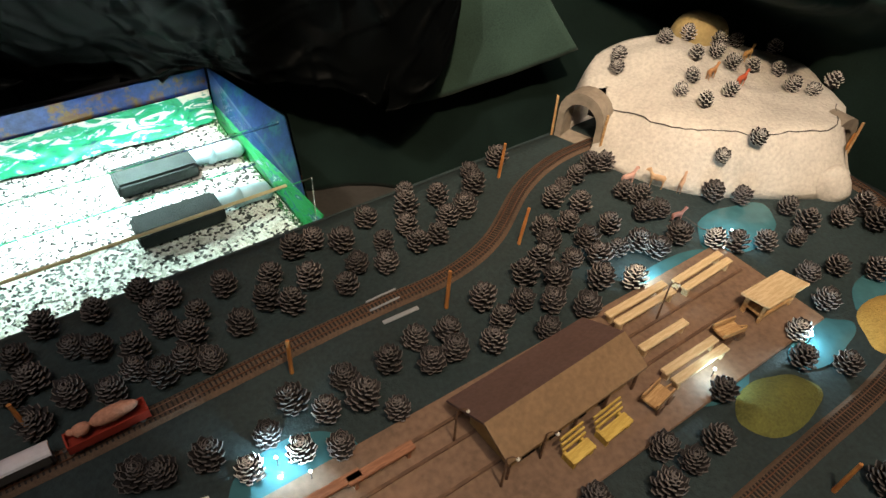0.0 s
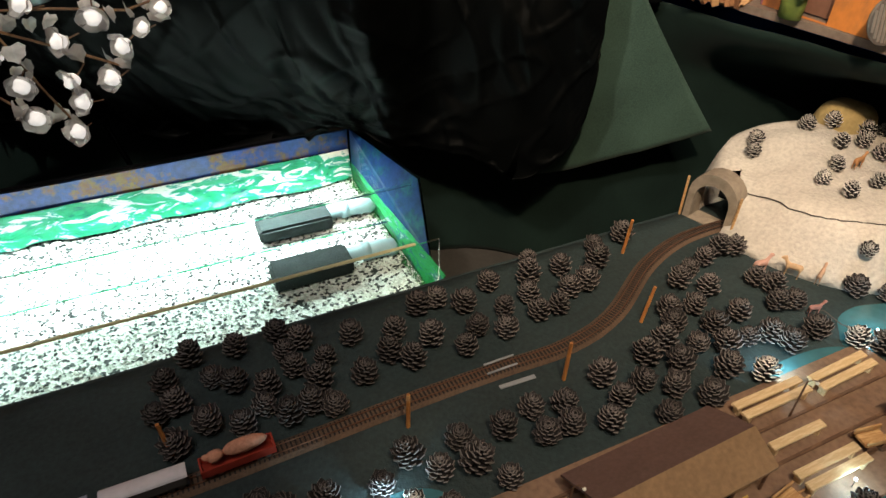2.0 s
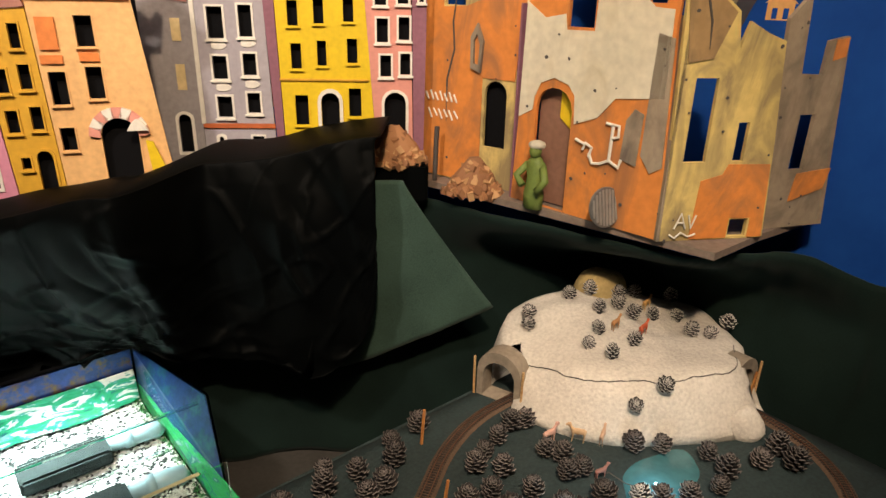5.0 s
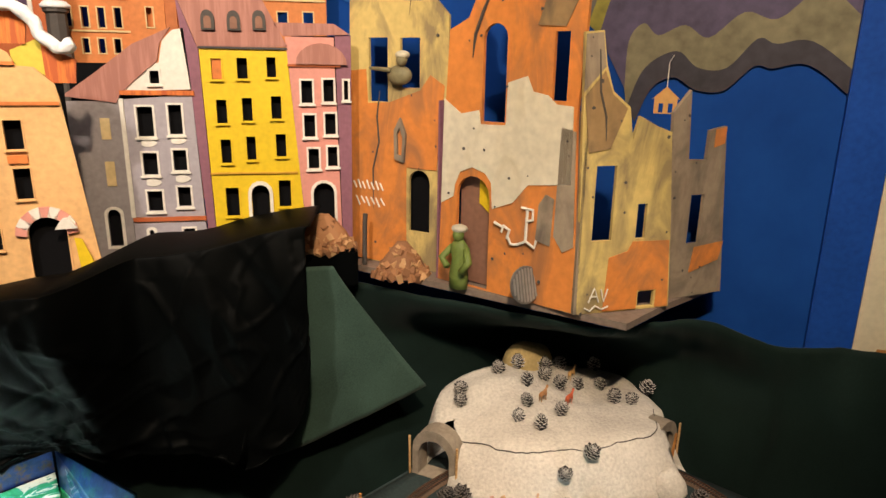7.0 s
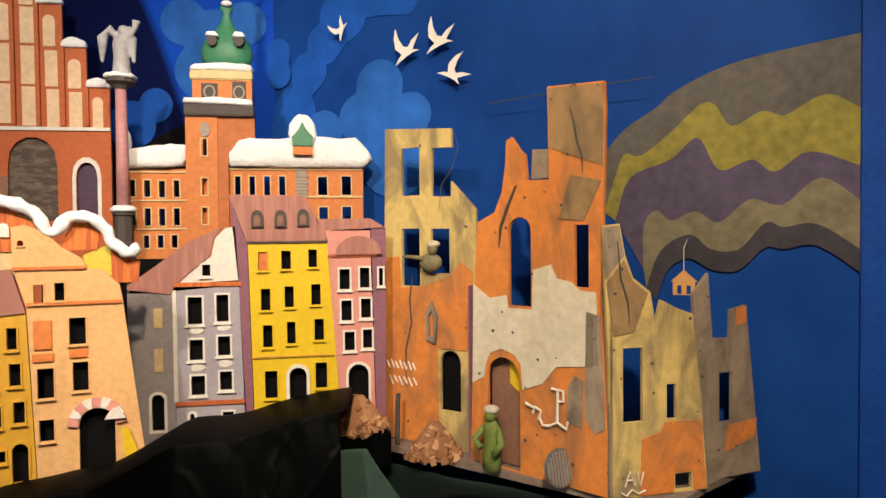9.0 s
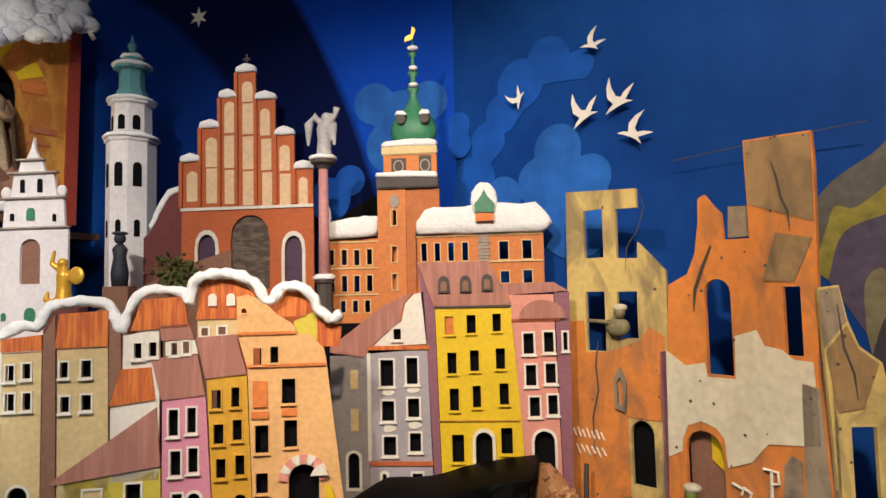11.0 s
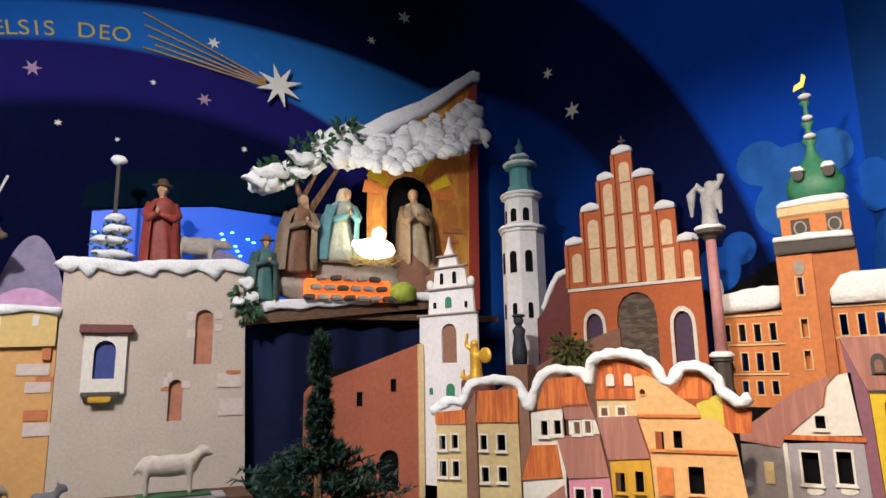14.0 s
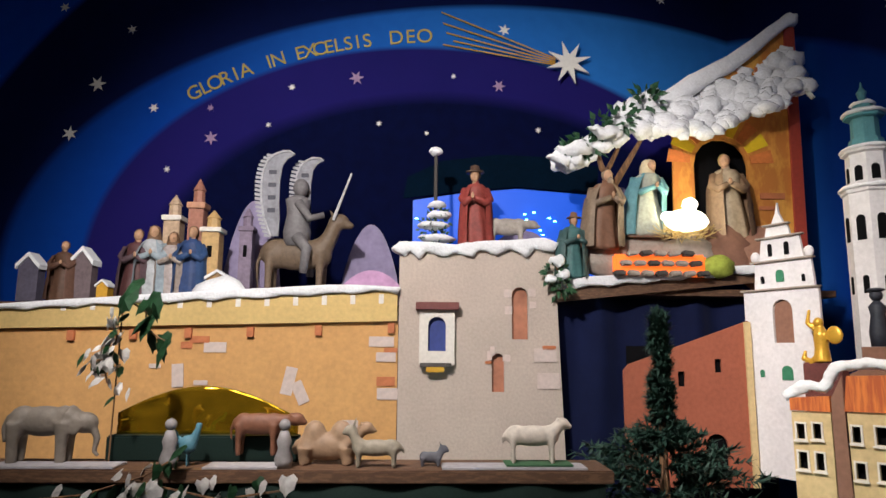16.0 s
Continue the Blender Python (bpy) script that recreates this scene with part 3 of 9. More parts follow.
def leaning(x, y0, y1, z0, z1, th):
    """A side board skewed out towards the front, shaped to fit the camera's view."""
    bm = bmesh.new()
    foot = [(y0, z0), (y1, z0), (y1, z1), (0.386 if z1 > 0.5 else y0, z1)]

    def at(y, z, d):
        return bm.verts.new((x + d + LEANX * (z - TZ) / 0.19 * (TY1 - y) / 0.42 if z > TZ else x + d, y, z + (0.03 * (TY1 - y) / 0.6 if z == z1 and z1 > 0.54 else 0)))

    a, b = [at(y, z, 0) for y, z in foot], [at(y, z, th) for y, z in foot]
    bm.faces.new(a)
    bm.faces.new(b[::-1])
    for k in range(4):
        bm.faces.new((a[k], b[k], b[(k + 1) % 4], a[(k + 1) % 4]))
    return bm


for nm, bm in (("front_pane", boxed(TX0, TX1 + 0.004, TY0, TY0 + 0.006, 0.33, 0.575, bevel=0.0008)), ("side_pane", leaning(TX1 + 0.004, TY0 + 0.0065, TY1 - 0.0065, 0.33, RIM + 0.002, 0.005)), ("back_pane", boxed(TX0, TX1, TY1 - 0.006, TY1, 0.33, RIM, bevel=0.0008))):
    o = part(nm, bm, GLASS, tank)
    o.visible_shadow = False
for y, x1 in ((TY0 + 0.13, -0.02), (TY0 + 0.27, 0.105)):
    o = part("brace", boxed(TX0 + 0.01, x1, y, y + 0.012, 0.566, 0.571, bevel=0.0008), GLASS, tank, "glass strip across the open top")
    o.visible_shadow = False
# The rim's yellow reflection is painted as a thin strip.
part("front_rim", boxed(TX0, TX1 - 0.06, TY0 - 0.002, TY0 + 0.008, 0.5755, 0.579, bevel=0.001), paint("rim_reflection_yellow", (0.55, 0.52, 0.30), 0.3, 0.2), tank, "pale yellow strip painting the reflection on the front rim")
part("base_board", boxed(TX0, TX1 + 0.01, TY0, TY1 + 0.01, 0.30, 0.329, bevel=0.002), WOODD, tank)
REEFPRINT = marbled_material("reef_in_water_print", [(0.30, (0.004, 0.10, 0.12)), (0.40, (0.01, 0.30, 0.13)), (0.49, (0.03, 0.36, 0.20)), (0.515, (0.01, 0.28, 0.30)), (0.545, (0.72, 0.80, 0.74)), (0.66, (0.80, 0.84, 0.80))])
WEEDPRINT = marbled_material("weed_foil_print", [(0.34, (0.003, 0.06, 0.05)), (0.45, (0.01, 0.22, 0.06)), (0.54, (0.03, 0.30, 0.10)), (0.60, (0.01, 0.10, 0.16)), (0.70, (0.45, 0.60, 0.50))])
part("back_print", boxed(TX0, TX1 - 0.004, TY1 - 0.012, TY1 - 0.008, 0.484, RIM - 0.002), reef_material("reef_print", (0.001, 0.020, 0.115), (0.16, 0.10, 0.012), (0.10, 0.028, 0.016)), tank, "blue underwater print with coral")


def reef_in_water(u, v):
    """Stand-in for the reef print seen in water: a rumpled strip at the foot of the backing, curling forward over the
    gravel.
    """
    x = TX0 + 0.01 + (TX1 - TX0 - 0.016) * u
    q = 0.016 * noise.noise(Vector((x * 7, v * 1.5, 4))) + 0.008 * noise.noise(Vector((x * 22, v * 4, 9)))
    out = 0.05 * (1 - v) ** 2 * (0.6 + 0.8 * noise.noise(Vector((x * 4, 0, 2))))
    return (x, TY1 - 0.018 - out - abs(q) * (1 - v * 0.6), TZ + 0.006 + (0.480 - TZ) * v)


# No water is built; its view of the print is painted on this strip.
part("reef_in_water", sheet(reef_in_water, 160, 14, 0.0015), REEFPRINT, tank, "white and green strip standing in for the reef print seen in water", smooth=True)
part("side_print", leaning(TX1 - 0.001, 0.22, TY1 - 0.02, 0.436, RIM, 0.003), reef_material("reef_print_side", (0.001, 0.018, 0.085), (0.003, 0.04, 0.08), (0.015, 0.11, 0.13)), tank, "blue underwater print")
part("side_foil", leaning(TX1 - 0.002, TY0 + 0.02, TY1 - 0.02, 0.378, 0.4355, 0.003), WEEDPRINT, tank, "green weed print along the side")


def gravel_bed(u, v):
    x, y = TX0 + 0.01 + (TX1 - TX0 - 0.016) * u, TY0 + 0.008 + (TY1 - TY0 - 0.022) * v
    return (x, y, TZ - 0.004 + 0.006 * noise.noise(Vector((x * 9, y * 9, 1))))


tagged(part("gravel", sheet(gravel_bed, 60, 20), GRAVEL, tank, "white and black gravel", smooth=True), kind="stuff")
peb = bmesh.new()
rng = random.Random(4)
for k in range(2800):
    u, v = rng.random(), rng.random()
    p = Vector(gravel_bed(0.45 + 0.55 * u, v))
    got = bmesh.ops.create_icosphere(peb, subdivisions=1, radius=1.0)
    s = rng.uniform(0.003, 0.005)
    bmesh.ops.transform(peb, matrix=pose(p.x, p.y, p.z + 0.001, rng.uniform(0, 90), 0, rng.uniform(0, 180)) @ Matrix.Diagonal((s * 1.3, s, s * 0.7, 1)), verts=got["verts"])


def island_mix(name, cols, rough=0.6):
    m, t, p = nodes_of(name)
    g = t.nodes.new("ShaderNodeNewGeometry")
    r = t.nodes.new("ShaderNodeValToRGB")
    r.color_ramp.interpolation = "CONSTANT"
    e = r.color_ramp.elements
    e[0].color, e[1].color = (*cols[0][1], 1), (*cols[1][1], 1)
    e[0].position, e[1].position = cols[0][0], cols[1][0]
    for pos_, c in cols[2:]:
        q = e.new(pos_)
        q.color = (*c, 1)
    t.links.new(g.outputs["Random Per Island"], r.inputs[0])
    t.links.new(r.outputs[0], p.inputs["Base Color"])
    p.inputs["Roughness"].default_value = rough
    MATS[name] = m
    return m


tagged(part("pebble_layer", peb, island_mix("pebble_mix", [(0, (0.03, 0.035, 0.035)), (0.27, (0.76, 0.79, 0.76)), (0.82, (0.55, 0.60, 0.56))]), tank, "loose white and black pebbles"), kind="stuff")
SPONGE = paint("black_filter_sponge", (0.016, 0.026, 0.026), 0.95, 0.4, 400, 30, 0.8)
PIPE = paint("pale_blue_plastic", (0.32, 0.52, 0.58), 0.35, 0.1)
for y, dx in ((0.330, 0.0), (0.556, 0.012)):
    f = thing("sponge_filter", "black sponge cartridge on a pale blue pipe", "aquarium filter", FB @ pose(dx, y, TZ), group="tank filters")
    b = boxed(-0.315, -0.100, -0.046, 0.046, 0.0, 0.046, bevel=0.007)
    rumple(b, 0.002, 60)
    part("sponge", b, SPONGE, f)
    part("pipe", tube(bmesh.new(), [(-0.10, 0.004, 0.028), (-0.055, 0.003, 0.028), (-0.052, 0.003, 0.028), (-0.005, 0, 0.028), (0.022, -0.002, 0.026), (0.030, -0.003, 0.010)], [0.021, 0.021, 0.025, 0.025, 0.024, 0.020], 14), PIPE, f, smooth=True)
    part("collar", tube(bmesh.new(), [(-0.062, 0.003, 0.028), (-0.040, 0.002, 0.028)], 0.0275, 14), PIPE, f, smooth=True)
rng = random.Random(11)
weed = bmesh.new()
for k in range(220):
    x = TX1 - 0.012 + rng.uniform(-0.012, 0.006)
    y = rng.uniform(TY0 + 0.03, TY1 - 0.04)
    p0 = Vector((x, y, TZ))
    tip = p0 + Vector((rng.uniform(-0.02, 0.008), rng.uniform(-0.02, 0.02), rng.uniform(0.008, 0.030)))
    w = Vector((0, 0.004, 0))
    weed.faces.new([weed.verts.new(q) for q in (p0 - w, p0 + w, tip)])
tagged(part("water_weed", weed, paint("water_weed", (0.04, 0.24, 0.06), 0.5, 0.4), tank, "thin green water weed"), kind="stuff")
# Added bar; the tank's own lamp is unseen.
led = thing("tank_lamp_stand_in", "slim black bar added on the back rim for the tank's unseen lamp", "light bar", FB)
part("housing", boxed(TX0 + 0.2, TX1 - 0.12, TY1 - 0.006, TY1 + 0.010, RIM + 0.0005, RIM + 0.005, bevel=0.002), DARK, led)
# These lamps hang free, forward of and above the bar.
for k in range(3):
    d = bpy.data.lights.new("tank_led", "AREA")
    d.shape, d.size, d.size_y, d.energy, d.color = "RECTANGLE", 0.5, 0.08, 7.0, (0.80, 1.0, 0.94)
    d.spread = radians(115)
    o = new("tank_led", d)
    o.matrix_world = FB @ pose(TX1 - 0.35 - 0.55 * k, TY1 - 0.18, 0.660, -16, 0, 0)

# ---- the painted town ----


def window(parent, u, z, w, h, trim=OFFWHITE, t=0.006, arch=False, y=-0.004, sill=True, name="window_frame"):
    """A raised frame round an opening, with a sill."""
    inner = arched(u, z, w, h) if arch else rect(u, z, w, h)
    o = part(name, panel(grown(inner, t), [inner], y, 0.0035), trim, parent)
    if sill and not arch:
        part("sill", boxed(u - w / 2 - t * 1.6, u + w / 2 + t * 1.6, y - 0.006, y, z - h / 2 - t * 1.5, z - h / 2 - t * 0.6), trim, o)
    return o


def house(name, label, m, walls, windows=(), roofs=(), trims=(), arches=(), backing=None, trim=OFFWHITE, t=0.006, fill=None):
    """A plywood house front: wall boards with sawn openings, roof boards, strips, black sheet as inner shade."""
    h = thing(name, label, "model house", m, "town houses")
    for k, (outline, mat) in enumerate(walls):
        lo = [min(p[i] for p in outline) for i in (0, 1)]
        hi = [max(p[i] for p in outline) for i in (0, 1)]
        holes = [rect(*w) for w in windows if k == 0 or True if lo[0] < w[0] < hi[0] and lo[1] < w[1] < hi[1] and inside_loop((w[0], w[1]), outline)]
        holes += [arched(*w) for w in arches if inside_loop((w[0], w[1]), outline)]
        part("wall", panel(outline, holes, 0.0, 0.008), mat, h)
    for w in windows:
        window(h, *w, trim=trim, t=t)
    for w in arches:
        window(h, *w, trim=trim, t=t * 1.4, arch=True)
    for outline, mat in roofs:
        part("roof", panel(outline, (), -0.006, 0.012), mat, h)
    for (u0, u1, z0, z1), mat in trims:
        part("cornice", boxed(u0, u1, -0.007, -0.0005, z0, z1, bevel=0.001), mat, h)
    # Added black sheet stands in for the shade inside the house.
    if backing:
        part("inside_shade_sheet", boxed(backing[0], backing[1], 0.03, 0.034, backing[2], backing[3]), DARK, h, "black sheet painting the shade inside the windows")
    return h


def inside_loop(p, loop):
    hit = False
    for (x0, y0), (x1, y1) in zip(loop, loop[1:] + loop[:1]):
        if (y0 > p[1]) != (y1 > p[1]) and p[0] < x0 + (p[1] - y0) / (y1 - y0) * (x1 - x0):
            hit = not hit
    return hit


FH = plane_frame((-0.7, 2.05), (0.3, 2.05))
house("town_house", "lilac-grey house front with a white stepped gable and pink roof", FH,
      [([(0.262, 1.0), (0.478, 1.0), (0.462, 1.562), (0.262, 1.547)], LILAC), ([(0.15, 1.0), (0.26, 1.0), (0.26, 1.543), (0.105, 1.541), (0.115, 1.25)], LILACSHADE),
       ([(0.263, 1.570), (0.305, 1.60), (0.342, 1.648), (0.377, 1.653), (0.391, 1.715), (0.422, 1.746), (0.453, 1.752), (0.463, 1.578)], OFFWHITE)],
      [(0.325, 1.483, 0.044, 0.087), (0.41, 1.489, 0.037, 0.087), (0.327, 1.357, 0.041, 0.066), (0.413, 1.367, 0.038, 0.062), (0.331, 1.242, 0.042, 0.062), (0.417, 1.254, 0.037, 0.06), (0.422, 1.135, 0.034, 0.036), (0.362, 1.612, 0.026, 0.036)],
      [([(0.107, 1.556), (0.198, 1.62), (0.31, 1.704), (0.417, 1.752), (0.385, 1.709), (0.373, 1.657), (0.305, 1.601), (0.263, 1.560), (0.251, 1.537)], ROOFPINK)],
      [((0.262, 0.470, 1.560, 1.574), TILE), ((0.262, 0.476, 1.178, 1.192), BRICKRED), ((0.258, 0.270, 1.192, 1.55), OFFWHITE)],
      [(0.208, 1.161, 0.038, 0.116), (0.311, 1.137, 0.014, 0.03)], (0.12, 0.46, 1.0, 1.65))
for u, z in ((0.327, 1.42), (0.412, 1.428), (0.33, 1.30), (0.415, 1.31)):
    o = part("plaque", panel([(u + 0.022 * math.cos(a) * (1 + 0.15 * math.cos(3 * a)), z + 0.012 * math.sin(a)) for a in [k * math.pi / 6 for k in range(12)]], (), -0.004, 0.0035), OFFWHITE, bpy.data.objects["town_house"])
for z, h in ((1.462, 0.062), (1.328, 0.074)):
    part("blind_window", panel(rect(0.213, z, 0.026, h), (), -0.004, 0.0035), CREAM, bpy.data.objects["town_house"])

YW = [(0.538, 1.638, 0.029, 0.06), (0.612, 1.641, 0.03, 0.06), (0.697, 1.645, 0.027, 0.058), (0.545, 1.513, 0.03, 0.07), (0.62, 1.52, 0.029, 0.069), (0.706, 1.526, 0.03, 0.068),
      (0.55, 1.393, 0.03, 0.073), (0.625, 1.402, 0.027, 0.072), (0.715, 1.41, 0.03, 0.07), (0.559, 1.234, 0.039, 0.09), (0.72, 1.258, 0.037, 0.085)]
yel = house("town_house", "bright yellow three-storey house front with a pink dormer roof", FH,
            [([(0.507, 1.0), (0.79, 1.0), (0.745, 1.704), (0.492, 1.695)], YELLOW), ([(0.484, 1.0), (0.505, 1.0), (0.490, 1.693), (0.436, 1.848), (0.462, 1.56)], MAUVE)],
            YW, [([(0.436, 1.852), (0.674, 1.85), (0.747, 1.706), (0.491, 1.698)], ROOFPINK)], [((0.498, 0.762, 1.322, 1.328), GOLDEN), ((0.490, 0.748, 1.696, 1.703), GREYD)],
            [(0.645, 1.212, 0.054, 0.157)], (0.50, 0.76, 1.02, 1.69), trim=YELLOW, t=0.004)
part("door_surround", panel(arched(0.645, 1.205, 0.076, 0.19), [arched(0.645, 1.204, 0.056, 0.168)], -0.010, 0.006), OFFWHITE, yel)
for u, z in ((0.524, 1.776), (0.597, 1.776), (0.669, 1.779)):
    o = part("dormer", panel(arched(u, z, 0.038, 0.056, point=1.5), (), -0.016, 0.010), GREYD, yel)
    part("dormer_pane", panel(arched(u, z - 0.006, 0.020, 0.034, point=1.3), (), -0.019, 0.003), BROWNP, o)
part("shutter", panel(rect(0.538, 1.638, 0.027, 0.058), (), 0.004, 0.003), ORANGE, yel)

pk = house("town_house", "salmon pink house front with an arched pediment and dark gateway", FH,
           [([(0.792, 1.0), (0.900, 1.0), (0.887, 1.66), (0.747, 1.65)], SALMON), ([(0.902, 1.0), (0.93, 1.0), (0.938, 1.743), (0.889, 1.745)], MAUVE)],
           [(0.8, 1.574, 0.033, 0.067), (0.866, 1.578, 0.031, 0.066), (0.805, 1.47, 0.033, 0.067), (0.869, 1.476, 0.032, 0.064), (0.814, 1.368, 0.032, 0.062), (0.873, 1.374, 0.030, 0.062), (0.92, 1.58, 0.013, 0.058)],
           [([(0.708, 1.774), (0.887, 1.775), (0.935, 1.745), (0.735, 1.736)], ROOFPINK), ([(0.748, 1.652), (0.886, 1.66), (0.886, 1.735), (0.741, 1.735)], SALMON)],
           [((0.745, 0.905, 1.648, 1.656), BRICKRED)], [(0.842, 1.21, 0.066, 0.16)], (0.76, 0.93, 1.02, 1.74))
part("pediment", panel([(0.77 + 0.077 * (1 - math.cos(math.pi * k / 10)), 1.656 + 0.062 * math.sin(math.pi * k / 10)) for k in range(11)], (), -0.014, 0.007), ROOFPINK, pk)

# the lower houses in front, with a shared roll of snow
FL = plane_frame((-1.42, 1.52), (-0.45, 1.72))
house("town_house", "cream house fronts with orange tiled roofs under snow", FL,
      [([(0.077, 1.0), (0.181, 1.0), (0.180, 1.613), (0.077, 1.611)], CREAM), ([(0.183, 1.0), (0.224, 1.0), (0.214, 1.714), (0.183, 1.65)], BROWNP), ([(0.226, 1.0), (0.36, 1.0), (0.353, 1.621), (0.22, 1.617)], CREAM)],
      [(0.1, 1.556, 0.021, 0.042), (0.143, 1.56, 0.02, 0.041), (0.101, 1.477, 0.023, 0.046), (0.145, 1.478, 0.02, 0.046), (0.24, 1.56, 0.02, 0.042), (0.298, 1.561, 0.025, 0.046), (0.243, 1.466, 0.022, 0.042), (0.299, 1.469, 0.025, 0.042)],
      [([(0.076, 1.648), (0.182, 1.658), (0.182, 1.615), (0.077, 1.613)], TILE), ([(0.227, 1.714), (0.357, 1.72), (0.355, 1.622), (0.216, 1.619)], TILE)], (), [(0.125, 1.2, 0.05, 0.10)], (0.08, 0.35, 1.02, 1.60), t=0.005)
house("town_house", "white attic house front with orange roofs above a pink lean-to roof", FL,
      [([(0.362, 1.25), (0.49, 1.25), (0.492, 1.565), (0.490, 1.665), (0.394, 1.649), (0.393, 1.558), (0.361, 1.456)], OFFWHITE)],
      [(0.434, 1.606, 0.02, 0.042), (0.474, 1.609, 0.02, 0.039)],
      [([(0.446, 1.748), (0.558, 1.755), (0.571, 1.668), (0.414, 1.662)], TILE), ([(0.390, 1.556), (0.470, 1.560), (0.482, 1.470), (0.360, 1.456)], TILE), ([(0.359, 1.702), (0.389, 1.663), (0.391, 1.558), (0.359, 1.458)], BROWNP)], (), (), (0.39, 0.49, 1.3, 1.65))
house("town_house", "yellow-green cottage front under a broad pink roof", FL,
      [([(0.233, 0.98), (0.497, 0.98), (0.495, 1.283), (0.24, 1.254)], YELGREEN)],
      [(0.317, 1.203, 0.045, 0.055), (0.424, 1.213, 0.039, 0.06)], [([(0.207, 1.258), (0.485, 1.449), (0.496, 1.288), (0.212, 1.250)], ROOFPINK)], (), [(0.31, 1.085, 0.03, 0.04), (0.35, 1.09, 0.03, 0.04), (0.43, 1.075, 0.04, 0.09)], (0.24, 0.49, 1.0, 1.25), trim=OFFWHITE)
house("town_house", "pink narrow house front with two window columns", FL,
      [([(0.499, 1.0), (0.640, 1.0), (0.616, 1.474), (0.499, 1.464)], PINK), ([(0.507, 1.589), (0.596, 1.593), (0.586, 1.632), (0.507, 1.630)], OFFWHITE)],
      [(0.53, 1.404, 0.025, 0.072), (0.579, 1.409, 0.023, 0.069), (0.536, 1.293, 0.027, 0.067), (0.583, 1.299, 0.025, 0.067), (0.54, 1.18, 0.027, 0.06), (0.532, 1.608, 0.016, 0.034), (0.564, 1.611, 0.016, 0.033)],
      [([(0.47, 1.584), (0.596, 1.589), (0.616, 1.478), (0.498, 1.468)], ROOFPINK), ([(0.493, 1.674), (0.572, 1.677), (0.586, 1.636), (0.498, 1.632)], ROOFPINK)], (), [(0.585, 1.16, 0.034, 0.10)], (0.50, 0.61, 1.02, 1.46), t=0.005)
house("town_house", "golden yellow narrow house front with a brown-pink roof", FL,
      [([(0.642, 1.0), (0.748, 1.0), (0.729, 1.53), (0.619, 1.521)], GOLDEN)],
      [(0.646, 1.464, 0.025, 0.052), (0.698, 1.468, 0.022, 0.055), (0.652, 1.367, 0.027, 0.055), (0.703, 1.376, 0.025, 0.057), (0.658, 1.272, 0.026, 0.054), (0.710, 1.279, 0.025, 0.055), (0.668, 1.17, 0.02, 0.03)],
      [([(0.591, 1.638), (0.7, 1.644), (0.73, 1.532), (0.617, 1.523)], ROOFPINK)], (), [(0.71, 1.15, 0.036, 0.10)], (0.64, 0.735, 1.02, 1.52), trim=GOLDEN, t=0.004)
pe = house("town_house", "peach house front with a curved gable and a brick arch", FL,
           [([(0.750, 1.0), (1.015, 1.0), (0.951, 1.567), (0.945, 1.597), (0.906, 1.637), (0.87, 1.640), (0.858, 1.668), (0.81, 1.70), (0.772, 1.739), (0.729, 1.756), (0.701, 1.75), (0.704, 1.643), (0.731, 1.545)], PEACH)],
           [(0.759, 1.579, 0.022, 0.048), (0.806, 1.583, 0.022, 0.046), (0.845, 1.479, 0.038, 0.07), (0.77, 1.348, 0.037, 0.078), (0.85, 1.36, 0.036, 0.076), (0.770, 1.226, 0.033, 0.057)],
           (), [((0.732, 0.950, 1.548, 1.557), ORANGE), ((0.703, 0.868, 1.640, 1.649), ORANGE), ((0.742, 0.79, 1.405, 1.425), ORANGE), ((0.825, 0.868, 1.41, 1.43), ORANGE)], [(0.886, 1.17, 0.085, 0.21), (0.722, 1.71, 0.014, 0.014)], (0.76, 0.96, 1.02, 1.62), trim=PEACH, t=0.003)
part("shutter", panel(rect(0.766, 1.474, 0.040, 0.072), (), -0.008, 0.007), ORANGE, pe)
for k in range(9):
    a = math.pi * (k + 0.5) / 9
    part("arch_stone", panel(rect(0, 0, 0.022, 0.026), (), -0.010, 0.009), OFFWHITE if k % 2 else SALMON, pe, m=Matrix.Translation((0.886 + 0.056 * math.cos(a), 0, 1.232 + 0.056 * math.sin(a))) @ Matrix.Rotation(-(a - math.pi / 2), 4, "Y"))
part("side_fin", panel([(0.945, 1.22), (0.962, 1.215), (1.04, 0.98), (0.965, 0.98)], (), -0.022, 0.008), YELLOW, pe, "yellow painted buttress board")
part("lantern_cap", panel([(0.905 + 0.05 * k / 8, 1.245 + 0.028 * math.sin(math.pi * k / 8)) for k in range(9)], (), -0.022, 0.010), OFFWHITE, pe)
house("town_house", "orange attic roofs with dormers behind the front row", FL @ pose(0, 0.03, 0),
      [([(0.586, 1.55), (0.70, 1.55), (0.698, 1.686), (0.586, 1.686)], CREAM), ([(0.858, 1.55), (0.93, 1.55), (0.924, 1.706), (0.858, 1.675)], YELGREEN)], [(0.607, 1.652, 0.018, 0.022), (0.655, 1.654, 0.02, 0.022)],
      [([(0.583, 1.688), (0.6, 1.802), (0.695, 1.80), (0.772, 1.739), (0.74, 1.688)], TILE), ([(0.80, 1.69), (0.839, 1.767), (0.903, 1.761), (0.892, 1.69)], TILE), ([(0.924, 1.688), (0.995, 1.656), (0.989, 1.60), (0.926, 1.60)], TILE)])
for u in (0.631, 0.682):
    part("dormer", panel(arched(u, 1.743, 0.024, 0.035), (), -0.014, 0.007), OFFWHITE, bpy.data.objects["town_house.009"] if "town_house.009" in bpy.data.objects else pe)
